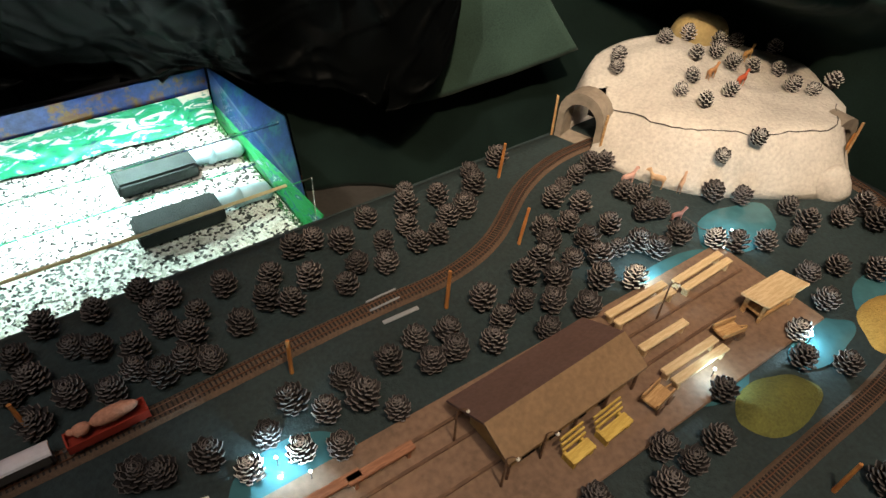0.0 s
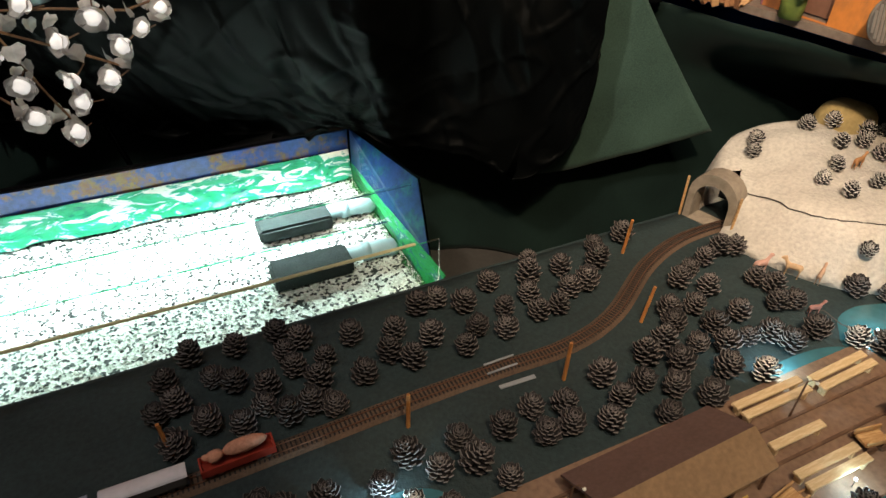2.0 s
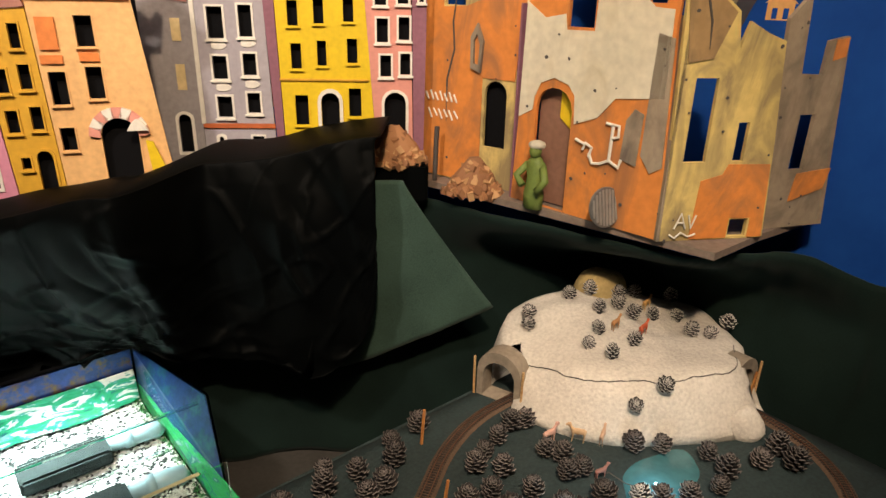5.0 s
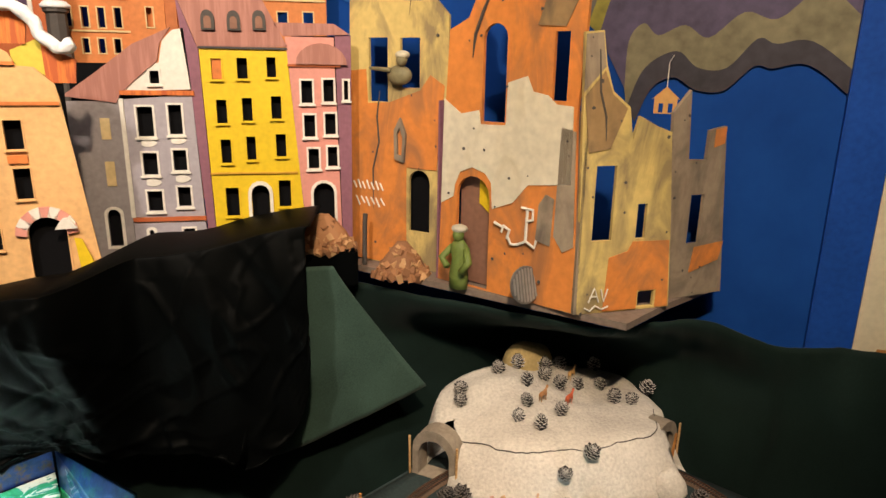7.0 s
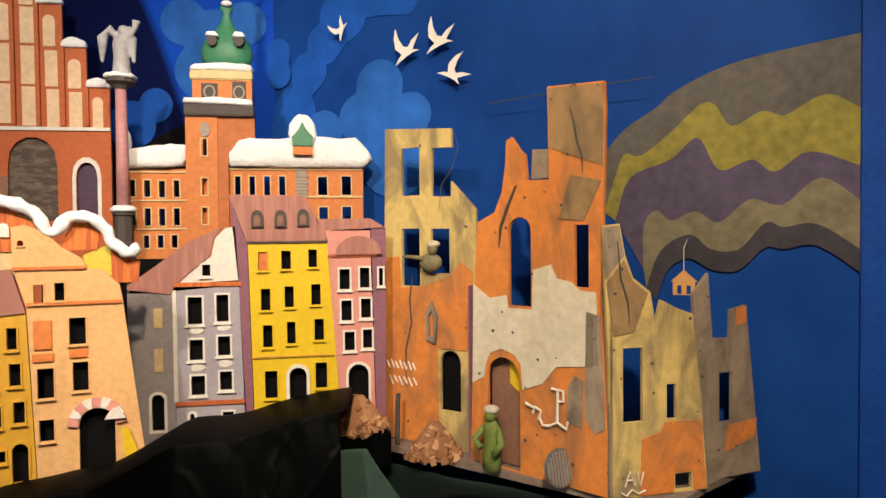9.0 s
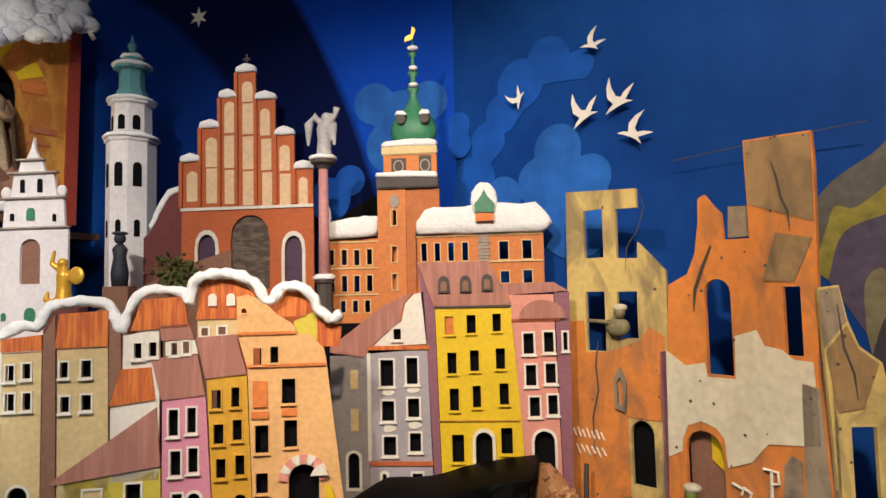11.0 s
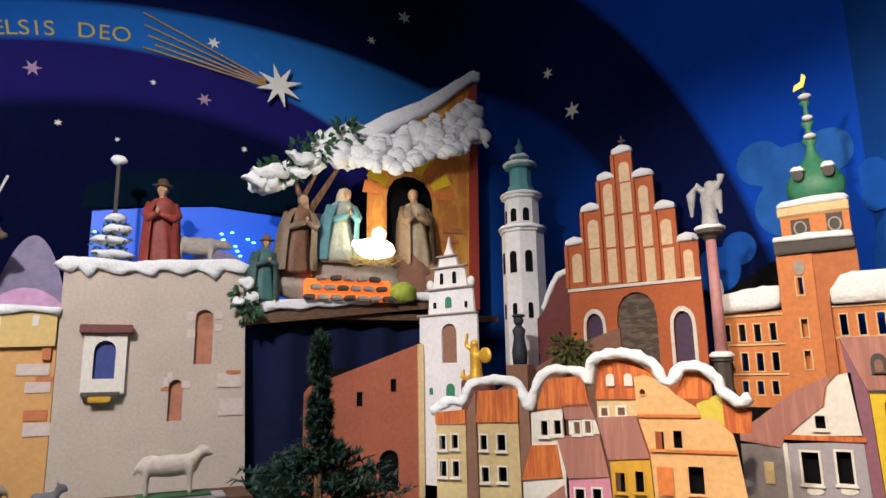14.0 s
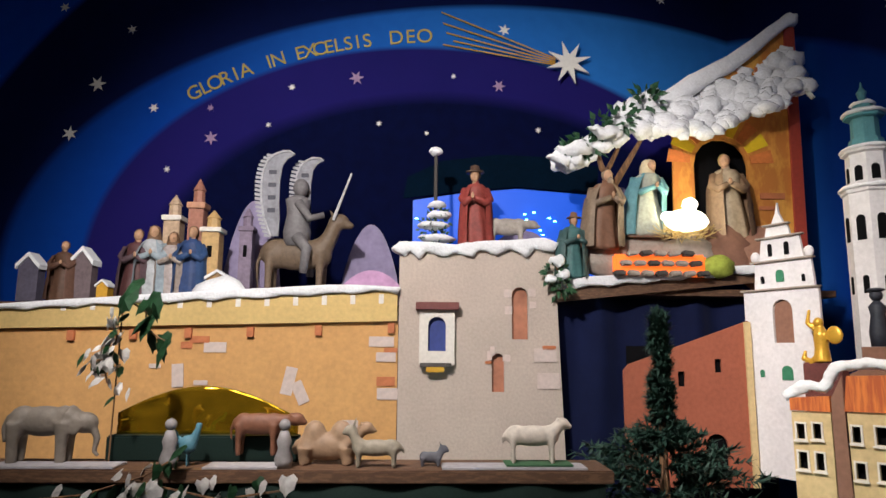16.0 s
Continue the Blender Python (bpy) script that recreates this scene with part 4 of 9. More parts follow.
ROLL = [(0.06, 1.65), (0.124, 1.684), (0.165, 1.678), (0.186, 1.715), (0.213, 1.738), (0.276, 1.746), (0.349, 1.74), (0.375, 1.695), (0.388, 1.668), (0.409, 1.719), (0.441, 1.766), (0.488, 1.775), (0.553, 1.764), (0.572, 1.738),
        (0.581, 1.792), (0.619, 1.816), (0.695, 1.814), (0.753, 1.789), (0.776, 1.745), (0.801, 1.740), (0.83, 1.772), (0.878, 1.774), (0.917, 1.745), (0.93, 1.712), (0.966, 1.682), (0.997, 1.694)]
sp = spline(ROLL, 6)
bm = tube(bmesh.new(), [(p.x, 0.004, p.y) for p in sp], [0.015 + 0.005 * noise.noise(Vector((p.x * 30, 0, 0))) for p in sp], 12)
rumple(bm, 0.006, 45)
solo("snow_roll", bm, SNOW, "roll of white cotton snow along the rooftops", "snow", FL, smooth=True)

# the royal castle behind
FC = plane_frame((-1.0, 2.30), (0.4, 2.30))
castle = thing("castle", "orange brick castle front with snow roofs and a green onion spire", "model castle", FC)
CW = [(0.372, 1.891, 0.018, 0.058), (0.421, 1.89, 0.02, 0.058), (0.47, 1.888, 0.02, 0.058), (0.519, 1.89, 0.019, 0.058), (0.728, 1.901, 0.019, 0.066), (0.778, 1.9, 0.019, 0.066), (0.83, 1.9, 0.02, 0.068), (0.883, 1.9, 0.021, 0.068),
      (1.027, 1.9, 0.033, 0.066), (1.113, 1.901, 0.033, 0.068), (0.372, 1.79, 0.018, 0.058), (0.421, 1.79, 0.02, 0.06), (0.469, 1.789, 0.02, 0.06), (0.518, 1.79, 0.02, 0.06), (1.029, 1.801, 0.031, 0.043), (1.113, 1.801, 0.032, 0.046),
      (0.415, 1.703, 0.018, 0.044), (0.462, 1.703, 0.019, 0.044), (0.509, 1.703, 0.019, 0.044)]
part("wall", panel([(0.345, 1.2), (1.17, 1.2), (1.175, 1.975), (0.345, 1.955)], [rect(*w) for w in CW], 0.0, 0.01), CASTLE, castle)
for w in CW:
    window(castle, *w, trim=CREAM, t=0.004, sill=False)
for z in (1.945, 1.845, 1.745):
    part("string_course", boxed(0.345, 0.555, -0.006, -0.0005, z, z + 0.006), CREAM, castle)
    if z > 1.8:
        part("string_course", boxed(0.70, 1.17, -0.006, -0.0005, z + 0.012, z + 0.018), CREAM, castle)
quo = bmesh.new()
for k in range(9):
    box(quo, 0.930 + (0.004 if k % 2 else 0), 0.976 - (0.006 if k % 2 else 0), -0.009, -0.0005, 1.86 + 0.012 * k, 1.87 + 0.012 * k)
part("quoin", quo, STONE, castle, "pale rough quoin stones")
part("tower_shaft", panel([(0.558, 1.2), (0.665, 1.2), (0.665, 2.145), (0.558, 2.145)], [rect(0.616, 1.792, 0.019, 0.06), rect(0.621, 1.895, 0.019, 0.066), rect(0.624, 2.033, 0.017, 0.055)], -0.030, 0.028), CASTLE, castle)
# Darker copy of the castle brick; the side's shade is in its colour.
part("tower_side", panel([(0.665, 1.2), (0.70, 1.2), (0.70, 1.99), (0.792, 1.99), (0.792, 2.14), (0.665, 2.145)], (), -0.024, 0.020), paint("castle_brick_side_shade", (0.44, 0.14, 0.045), 0.7, 0.2), castle)
for z in (1.792, 1.895, 2.033):
    window(castle, 0.62, z, 0.019, 0.058, trim=CREAM, t=0.004, y=-0.034, sill=False)
part("crest", panel([(0.624 + 0.018 * math.cos(a), 2.095 + 0.026 * math.sin(a)) for a in [k * math.pi / 5 for k in range(10)]], (), -0.036, 0.005), STONE, castle)
part("ledge", boxed(0.557, 0.791, -0.046, -0.002, 2.142, 2.186, bevel=0.004), GREYD, castle, "dark moulded ledge")
part("clock_stage", panel([(0.585, 2.18), (0.786, 2.18), (0.786, 2.27), (0.585, 2.27)], (), -0.034, 0.030), CASTLE, castle)
for u, w, h in ((0.643, 0.055, 0.06), (0.743, 0.046, 0.075)):
    c = part("clock_face", panel(rect(u, 2.225, w, h), (), -0.039, 0.0045), GREYD, castle, "dark clock face")
    part("dial", panel([(u + 0.02 * math.cos(a), 2.225 + 0.024 * math.sin(a)) for a in [k * math.pi / 8 for k in range(16)]], [[(u + 0.015 * math.cos(a), 2.225 + 0.019 * math.sin(a)) for a in [k * math.pi / 8 for k in range(16)]]], -0.042, 0.0025), STONE, c)
part("cornice", boxed(0.578, 0.788, -0.042, -0.002, 2.268, 2.303, bevel=0.004), CREAM, castle)
part("snow_ledge", snow_bank([(0.572, 2.30), (0.792, 2.30), (0.785, 2.322), (0.70, 2.33), (0.585, 2.322)], -0.045, 0.05), SNOW, castle, smooth=True)
part("snow_ledge", snow_bank([(0.552, 2.182), (0.794, 2.18), (0.785, 2.198), (0.66, 2.206), (0.56, 2.198)], -0.055, 0.02), SNOW, castle, smooth=True)
dome = lathe(bmesh.new(), [(0.070, 2.318), (0.088, 2.35), (0.090, 2.385), (0.074, 2.42), (0.045, 2.447), (0.024, 2.475), (0.014, 2.505), (0.013, 2.52), (0.025, 2.535), (0.013, 2.556), (0.009, 2.58), (0.022, 2.598), (0.010, 2.615), (0.006, 2.66), (0.018, 2.675), (0.004, 2.70), (0.003, 2.755)], 20, 0.696, 0.02, ell=0.6)
part("spire", dome, GREENP, castle, "green onion dome with a beaded spire", smooth=True)
for u in (0.655, 0.745):
    part("oculus", panel([(u + 0.018 * math.cos(a), 2.405 + 0.02 * math.sin(a)) for a in [k * math.pi / 5 for k in range(10)]], (), -0.045, 0.03), GREYD, castle)
    part("snow_cap", snow_bank([(u - 0.024, 2.418), (u + 0.024, 2.418), (u + 0.012, 2.436), (u - 0.012, 2.436)], -0.05, 0.03, 0.003), SNOW, castle, smooth=True)
for z, r in ((2.546, 0.02), (2.612, 0.018), (2.69, 0.022)):
    bm = bmesh.new()
    ball(bm, (0.70, 0.0, z), (r, r * 0.8, 0.010), 10)
    part("snow_cap", bm, SNOW, castle, smooth=True)
part("flag", panel([(0.668, 2.715), (0.70, 2.725), (0.712, 2.76), (0.700, 2.775), (0.694, 2.745), (0.672, 2.735)], (), -0.004, 0.006), GOLDP, castle, "gilded weathervane")
part("snow_roof", snow_bank([(0.345, 1.955), (0.556, 1.968), (0.556, 2.045), (0.50, 2.046), (0.432, 2.036), (0.355, 2.024)], -0.03, 0.06), SNOW, castle, "thick cotton snow on the roof", smooth=True)
part("snow_roof", snow_bank([(0.70, 1.968), (0.95, 1.964), (1.175, 1.962), (1.213, 1.995), (1.18, 2.045), (1.148, 2.075), (1.08, 2.07), (1.013, 2.08), (0.914, 2.07), (0.80, 2.07), (0.738, 2.062), (0.70, 2.01)], -0.03, 0.06), SNOW, castle, "thick cotton snow on the roof", smooth=True)
part("gable_snow", snow_bank([(0.959 + 0.05 * math.cos(a), 2.085 + 0.07 * math.sin(a)) for a in [k * math.pi / 7 for k in range(14)]], -0.04, 0.03, 0.003), SNOW, castle, smooth=True)
part("gable_dormer", panel([(0.926, 2.04), (0.994, 2.04), (0.998, 2.07), (0.972, 2.10), (0.960, 2.125), (0.948, 2.10), (0.922, 2.07)], (), -0.05, 0.012), GREENP, castle, "green carved dormer")
part("gable_base", boxed(0.926, 0.994, -0.052, -0.04, 2.008, 2.036), ORANGE, castle)
part("gable_snow", snow_bank([(0.355 + 0.02 * math.cos(a), 2.05 + 0.045 * math.sin(a)) for a in [k * math.pi / 6 for k in range(12)]], -0.03, 0.03, 0.003), SNOW, castle, smooth=True)

# the brick cathedral
FT = plane_frame((-1.6, 2.40), (-0.5, 2.40))
cath = thing("cathedral", "red brick gothic church front with a stepped gable and pale niches", "model church", FT)
LOW = [(0.429, 1.90, 0.075, 0.21), (0.790, 1.89, 0.072, 0.20)]
part("wall", panel([(0.32, 1.3), (0.872, 1.3), (0.872, 2.105), (0.32, 2.115)], [arched(0.609, 1.93, 0.164, 0.30, point=1.3)] + [arched(*w, point=1.6) for w in LOW], 0.0, 0.012), BRICKRED, cath)
part("gate", panel(rect(0.609, 1.93, 0.18, 0.32), (), 0.014, 0.006), streaked("old_stone_gate", (0.15, 0.115, 0.09), (0.07, 0.05, 0.04), (20, 20, 60), 0.8), cath, "dark stone blind arch")
for w in LOW:
    part("pane", panel(rect(w[0], w[1], w[2] + 0.02, w[3] + 0.02), (), 0.014, 0.004), PURPLEG, cath, "dark purple window")
    part("window_frame", panel(arched(w[0], w[1] + 0.006, w[2] + 0.026, w[3] + 0.026, point=1.6), [arched(*w, point=1.6)], -0.006, 0.0055), OFFWHITE, cath)
part("white_band", boxed(0.318, 0.874, -0.008, -0.0005, 2.103, 2.115), OFFWHITE, cath)
ST = [(0.320, 0.400, 2.31), (0.400, 0.483, 2.447), (0.483, 0.555, 2.57), (0.555, 0.636, 2.672), (0.636, 0.718, 2.555), (0.718, 0.796, 2.404), (0.796, 0.872, 2.262)]
NI = [(0.367, 2.204, 0.048, 0.125), (0.449, 2.342, 0.05, 0.123), (0.452, 2.203, 0.05, 0.143), (0.526, 2.483, 0.045, 0.131), (0.526, 2.341, 0.046, 0.133), (0.527, 2.196, 0.045, 0.139), (0.601, 2.587, 0.045, 0.085), (0.603, 2.474, 0.046, 0.127),
      (0.604, 2.333, 0.047, 0.135), (0.605, 2.188, 0.048, 0.138), (0.675, 2.457, 0.040, 0.112), (0.680, 2.323, 0.042, 0.128), (0.683, 2.183, 0.041, 0.133), (0.756, 2.306, 0.043, 0.105), (0.758, 2.176, 0.044, 0.130), (0.832, 2.170, 0.036, 0.110)]
for u0, u1, top in ST:
    part("gable_step", panel([(u0 + 0.0005, 2.1165), (u1 - 0.0005, 2.1165), (u1 - 0.0005, top), ((u0 + u1) / 2, top + 0.022), (u0 + 0.0005, top)], (), 0.0, 0.012), BRICKRED, cath)
    part("pinnacle_strip", boxed(u0 - 0.007, u0 + 0.007, -0.012, -0.0005, 2.12, top - 0.005), BRICKRED, cath)
    c = (u0 + u1) / 2
    part("snow_cap", snow_bank([(u0 - 0.006, top - 0.004), (u1 + 0.006, top - 0.004), (u1, top + 0.018), (c, top + 0.034), (u0, top + 0.018)], -0.014, 0.03, 0.004), SNOW, cath, smooth=True)
for u, z, w, h in NI:
    top = any(abs(z + h / 2 - (t_ - 0.04)) < 0.06 and u0 < u < u1 for u0, u1, t_ in ST)
    part("blind_niche", panel(arched(u, z, w, h) if top else rect(u, z, w, h), (), -0.004, 0.0035), NICHE, cath, "pale plastered niche")
part("cross", panel([(0.594, 2.70), (0.600, 2.70), (0.600, 2.72), (0.612, 2.72), (0.612, 2.728), (0.600, 2.728), (0.600, 2.745), (0.594, 2.745), (0.594, 2.728), (0.582, 2.728), (0.582, 2.72), (0.594, 2.72)], (), 0, 0.006), GREYD, cath)
part("annex", panel([(0.10, 1.3), (0.318, 1.3), (0.318, 2.19), (0.267, 2.173), (0.225, 2.10), (0.19, 2.03), (0.10, 1.95)], (), 0.004, 0.012), paint("maroon_paint", (0.14, 0.035, 0.035), 0.7, 0.2), cath, "maroon side chapel")
part("snow_cap", snow_bank([(0.19, 2.03), (0.225, 2.095), (0.267, 2.17), (0.318, 2.188), (0.318, 2.21), (0.26, 2.20), (0.21, 2.12), (0.18, 2.05)], -0.004, 0.02, 0.004), SNOW, cath, smooth=True)

# the white bell tower, a true octagonal body
tower = thing("bell_tower", "white octagonal bell tower with a teal lantern and snowy ledges", "model tower", pose(-1.528, 2.45, 0))
OCT = math.pi / 8
part("shaft", lathe(bmesh.new(), [(0.100, 1.3), (0.098, 2.40), (0.106, 2.405), (0.106, 2.42)], 8, turn=OCT), WHITEP, tower)
part("upper_shaft", lathe(bmesh.new(), [(0.081, 2.42), (0.079, 2.562), (0.094, 2.568), (0.094, 2.58)], 8, turn=OCT), WHITEP, tower)
part("copper_roof", lathe(bmesh.new(), [(0.090, 2.582), (0.066, 2.60), (0.060, 2.63)], 8, turn=OCT), TEAL, tower)
part("lantern", lathe(bmesh.new(), [(0.052, 2.63), (0.050, 2.715), (0.074, 2.72), (0.074, 2.735), (0.040, 2.75), (0.036, 2.778), (0.012, 2.80), (0.020, 2.83), (0.006, 2.85), (0.003, 2.875)], 8, turn=OCT), TEAL, tower)
for r, z in ((0.110, 2.424), (0.097, 2.585), (0.078, 2.738), (0.042, 2.78)):
    bm = lathe(bmesh.new(), [(r, z - 0.006), (r + 0.004, z), (r - 0.008, z + 0.010)], 24)
    rumple(bm, 0.006, 50)
    part("snow_ledge", bm, SNOW, tower, smooth=True)
for rr, z, w, h in ((0.0745, 2.483, 0.030, 0.062), (0.0920, 2.262, 0.034, 0.10), (0.0475, 2.675, 0.022, 0.05), (0.0925, 2.04, 0.022, 0.07)):
    for a in (-90, -135, -45):
        o = part("belfry_opening", panel(arched(0, z, w, h), (), -rr - 0.0015, 0.006), DARK if rr > 0.05 else TEAL, tower, m=Matrix.Rotation(radians(a + 90), 4, "Z"))

# the white church
FW = plane_frame((-2.0, 2.14), (-1.3, 2.14))
church = thing("white_church", "white baroque church front with grey ledges and green doors", "model church", FW)
part("wall", panel([(0.098, 1.3), (0.412, 1.3), (0.412, 2.022), (0.098, 2.022)], [arched(0.262, 1.90, 0.082, 0.17)], 0, 0.012), WHITEP, church)
part("gate", panel(rect(0.262, 1.89, 0.10, 0.19), (), 0.014, 0.005), BROWNP, church)
part("tier", panel([(0.148, 2.03), (0.398, 2.03), (0.390, 2.135), (0.156, 2.135)], (), 0.002, 0.012), WHITEP, church)
part("tier", panel([(0.177, 2.143), (0.363, 2.143), (0.35, 2.23), (0.19, 2.23)], (), 0.002, 0.012), WHITEP, church)
part("tier", panel([(0.207, 2.236), (0.315, 2.236), (0.305, 2.28), (0.217, 2.28)], (), 0.002, 0.012), WHITEP, church)
part("tier", panel([(0.237, 2.284), (0.293, 2.284), (0.272, 2.33), (0.268, 2.372), (0.258, 2.33)], (), 0.002, 0.012), WHITEP, church)
for u0, u1, z in ((0.088, 0.420, 2.022), (0.140, 0.405, 2.135), (0.17, 0.37, 2.23), (0.205, 0.318, 2.28)):
    part("ledge", boxed(u0, u1, -0.012, 0.010, z, z + 0.0075, bevel=0.002), STONE, church)
for u in (0.162, 0.386):
    bm = bmesh.new()
    ball(bm, (u, 0.0, 2.16), (0.02, 0.012, 0.024), 10)
    part("volute", bm, WHITEP, church, smooth=True)
for u, z, w, h, m in ((0.263, 2.078, 0.032, 0.048, GREENP), (0.228, 2.185, 0.016, 0.050, DARK), (0.298, 2.185, 0.018, 0.052, DARK), (0.188, 2.068, 0.014, 0.028, DARK), (0.358, 2.062, 0.012, 0.028, DARK), (0.267, 1.70, 0.044, 0.055, GREENP), (0.162, 1.695, 0.018, 0.03, GREENP)):
    part("window", panel(arched(u, z, w, h), (), -0.004, 0.0035 if z < 2.03 else 0.0055), m, church)

# column with a statue on top
column = thing("monument_column", "pink column on a grey pedestal with a snowy capital", "column", pose(-0.629, 2.2, 0))
part("shaft", lathe(bmesh.new(), [(0.021, 1.815), (0.019, 2.0), (0.017, 2.215)], 16), paint("pink_marble_paint", (0.50, 0.24, 0.25), 0.5, 0.2), column, smooth=True)
part("pedestal", lathe(bmesh.new(), [(0.036, 1.3), (0.034, 1.70), (0.030, 1.705), (0.028, 1.79), (0.036, 1.795), (0.036, 1.81)], 8, turn=OCT), GREYD, column)
part("capital", lathe(bmesh.new(), [(0.020, 2.213), (0.028, 2.225), (0.046, 2.235), (0.046, 2.25)], 12), GREYD, column)
bm = lathe(bmesh.new(), [(0.050, 2.249), (0.052, 2.256), (0.044, 2.263)], 16)
rumple(bm, 0.005, 60)
part("snow_cap", bm, SNOW, column, smooth=True)
bm = lathe(bmesh.new(), [(0.040, 1.806), (0.042, 1.814), (0.030, 1.826)], 16)
part("snow_cap", bm, SNOW, column, smooth=True)

# ---- the ruins on their shelf ----


def scorched(name, rgb, soot, rough=0.8, lo=0.50, hi=0.74):
    """Brushed wall paint with drifting soot strokes, flaking and a rough skin."""
    m = paint(name, rgb, rough, 0.16, 40, 5, 0.2)
    t = m.node_tree
    p = t.nodes["Principled BSDF"]
    src = p.inputs["Base Color"].links[0].from_socket
    co = t.nodes.new("ShaderNodeTexCoord")
    mp = t.nodes.new("ShaderNodeMapping")
    mp.inputs["Scale"].default_value = (9.0, 9.0, 3.6)
    mp.inputs["Rotation"].default_value = (0, 0.6, 0)
    t.links.new(co.outputs["Object"], mp.inputs["Vector"])
    n = node(t, "ShaderNodeTexNoise", Scale=1.0, Detail=5.0, Roughness=0.6, Distortion=0.9)
    t.links.new(mp.outputs[0], n.inputs["Vector"])
    r = t.nodes.new("ShaderNodeMapRange")
    r.inputs["From Min"].default_value, r.inputs["From Max"].default_value = lo, hi
    r.inputs["To Max"].default_value = 0.85
    t.links.new(n.outputs[0], r.inputs["Value"])
    mx = t.nodes.new("ShaderNodeMix")
    mx.data_type = "RGBA"
    mx.inputs[7].default_value = (*soot, 1)
    t.links.new(r.outputs[0], mx.inputs[0])
    t.links.new(src, mx.inputs[6])
    t.links.new(mx.outputs[2], p.inputs["Base Color"])
    return m


PLASTERW = scorched("cracked_white_plaster", (0.66, 0.60, 0.47), (0.48, 0.40, 0.26), lo=0.55, hi=0.8)
BURNT = scorched("scorched_ochre_paint", (0.32, 0.20, 0.09), (0.10, 0.075, 0.05), lo=0.42, hi=0.68)
RUINO = scorched("ruin_orange_paint", (0.64, 0.22, 0.045), (0.30, 0.13, 0.055), lo=0.47, hi=0.66)
RUINY = scorched("ruin_ochre_paint", (0.60, 0.45, 0.16), (0.22, 0.165, 0.09), lo=0.45, hi=0.63)
GREYW = scorched("ruin_grey_paint", (0.30, 0.235, 0.17), (0.09, 0.07, 0.06), lo=0.44, hi=0.70)
SHELFM = paint("grey_brown_shelf_paint", (0.20, 0.15, 0.12), 0.75, 0.3)
shelf = bmesh.new()
vs = [(0.183, 2.096), (0.898, 1.402), (1.09, 1.531), (1.32, 1.66), (0.55, 2.16)]
lo = [shelf.verts.new((*p, 0.995)) for p in vs]
hi = [shelf.verts.new((*p, 1.015)) for p in vs]
shelf.faces.new(lo)
shelf.faces.new(hi)
for k in range(5):
    shelf.faces.new((lo[k], lo[(k + 1) % 5], hi[(k + 1) % 5], hi[k]))
solo("ruin_shelf", shelf, SHELFM, "grey-brown painted board shelf carrying the ruins", "shelf", kind="structure")


def ruin(name, label, m, outline, holes, mat, patches=(), cracks=0, seed=1, depth=0.012):
    r = thing(name, label, "model ruin", m, "war ruins")
    part("wall", panel(outline, holes, 0, depth), mat, r)
    for pts, pm, nm in patches:
        part(nm, panel(pts, (), -0.0035, 0.003), pm, r)
    rg = random.Random(seed)
    us, zs = [p[0] for p in outline], [p[1] for p in outline]
    made = 0
    while made < cracks:
        u, z = rg.uniform(min(us), max(us)), rg.uniform(min(zs), max(zs))
        if not inside_loop((u, z), outline) or any(inside_loop((u, z), h) for h in holes):
            continue
        s = rg.uniform(0.0025, 0.006)
        part("bullet_mark", panel([(u + s * rg.uniform(0.6, 1.1) * math.cos(a), z + s * rg.uniform(0.6, 1.1) * math.sin(a)) for a in [k * math.pi / 3 for k in range(6)]], (), -0.0048, 0.001), GREYD, r)
        made += 1
    return r


def crack(parent, pts, w=0.003, mat=GREYD):
    part("crack", tube(bmesh.new(), [(u, -0.005, z) for u, z in pts], [w * 0.5] + [w] * (len(pts) - 2) + [w * 0.3], 5), mat, parent, "dark crack line")


FA = plane_frame((0.232, 2.14), (0.50, 1.90))
ra = ruin("ruined_house", "ochre and orange bombed house front with empty windows", FA,
          [(-0.003, 1.016), (0.352, 1.016), (0.377, 1.613), (0.374, 1.80), (0.284, 1.892), (0.282, 1.842), (0.207, 1.846), (0.21, 2.004), (0.286, 2.001), (0.285, 2.062), (0.018, 2.083), (0.008, 1.6)],
          [rect(0.123, 1.931, 0.074, 0.16), rect(0.121, 1.643, 0.073, 0.194), rect(0.24, 1.665, 0.071, 0.147), rect(0.131, 1.337, 0.052, 0.114), arched(0.276, 1.24, 0.078, 0.20)], RUINY,
          [([(0.002, 1.02), (0.228, 1.02), (0.228, 1.345), (0.34, 1.345), (0.365, 1.60), (0.315, 1.63), (0.28, 1.585), (0.165, 1.545), (0.08, 1.54), (0.075, 1.645), (0.012, 1.64)], RUINO, "orange_patch")], 16, 3)
crack(ra, [(0.13, 1.58), (0.118, 1.50), (0.125, 1.42), (0.10, 1.33), (0.10, 1.2)])
crack(ra, [(0.30, 2.05), (0.315, 2.0), (0.29, 1.93), (0.25, 1.88), (0.24, 1.80)], 0.0018)
part("niche_shrine", panel([(0.19, 1.37), (0.225, 1.36), (0.232, 1.45), (0.21, 1.50), (0.188, 1.46)], [[(0.20, 1.385), (0.217, 1.38), (0.221, 1.44), (0.21, 1.47), (0.198, 1.45)]], -0.014, 0.010), GREYW, ra, "empty wayside shrine")
# Added black sheet in place of shade behind the doorway.
part("door_shade_sheet", boxed(0.22, 0.33, 0.03, 0.034, 1.02, 1.36), DARK, ra)

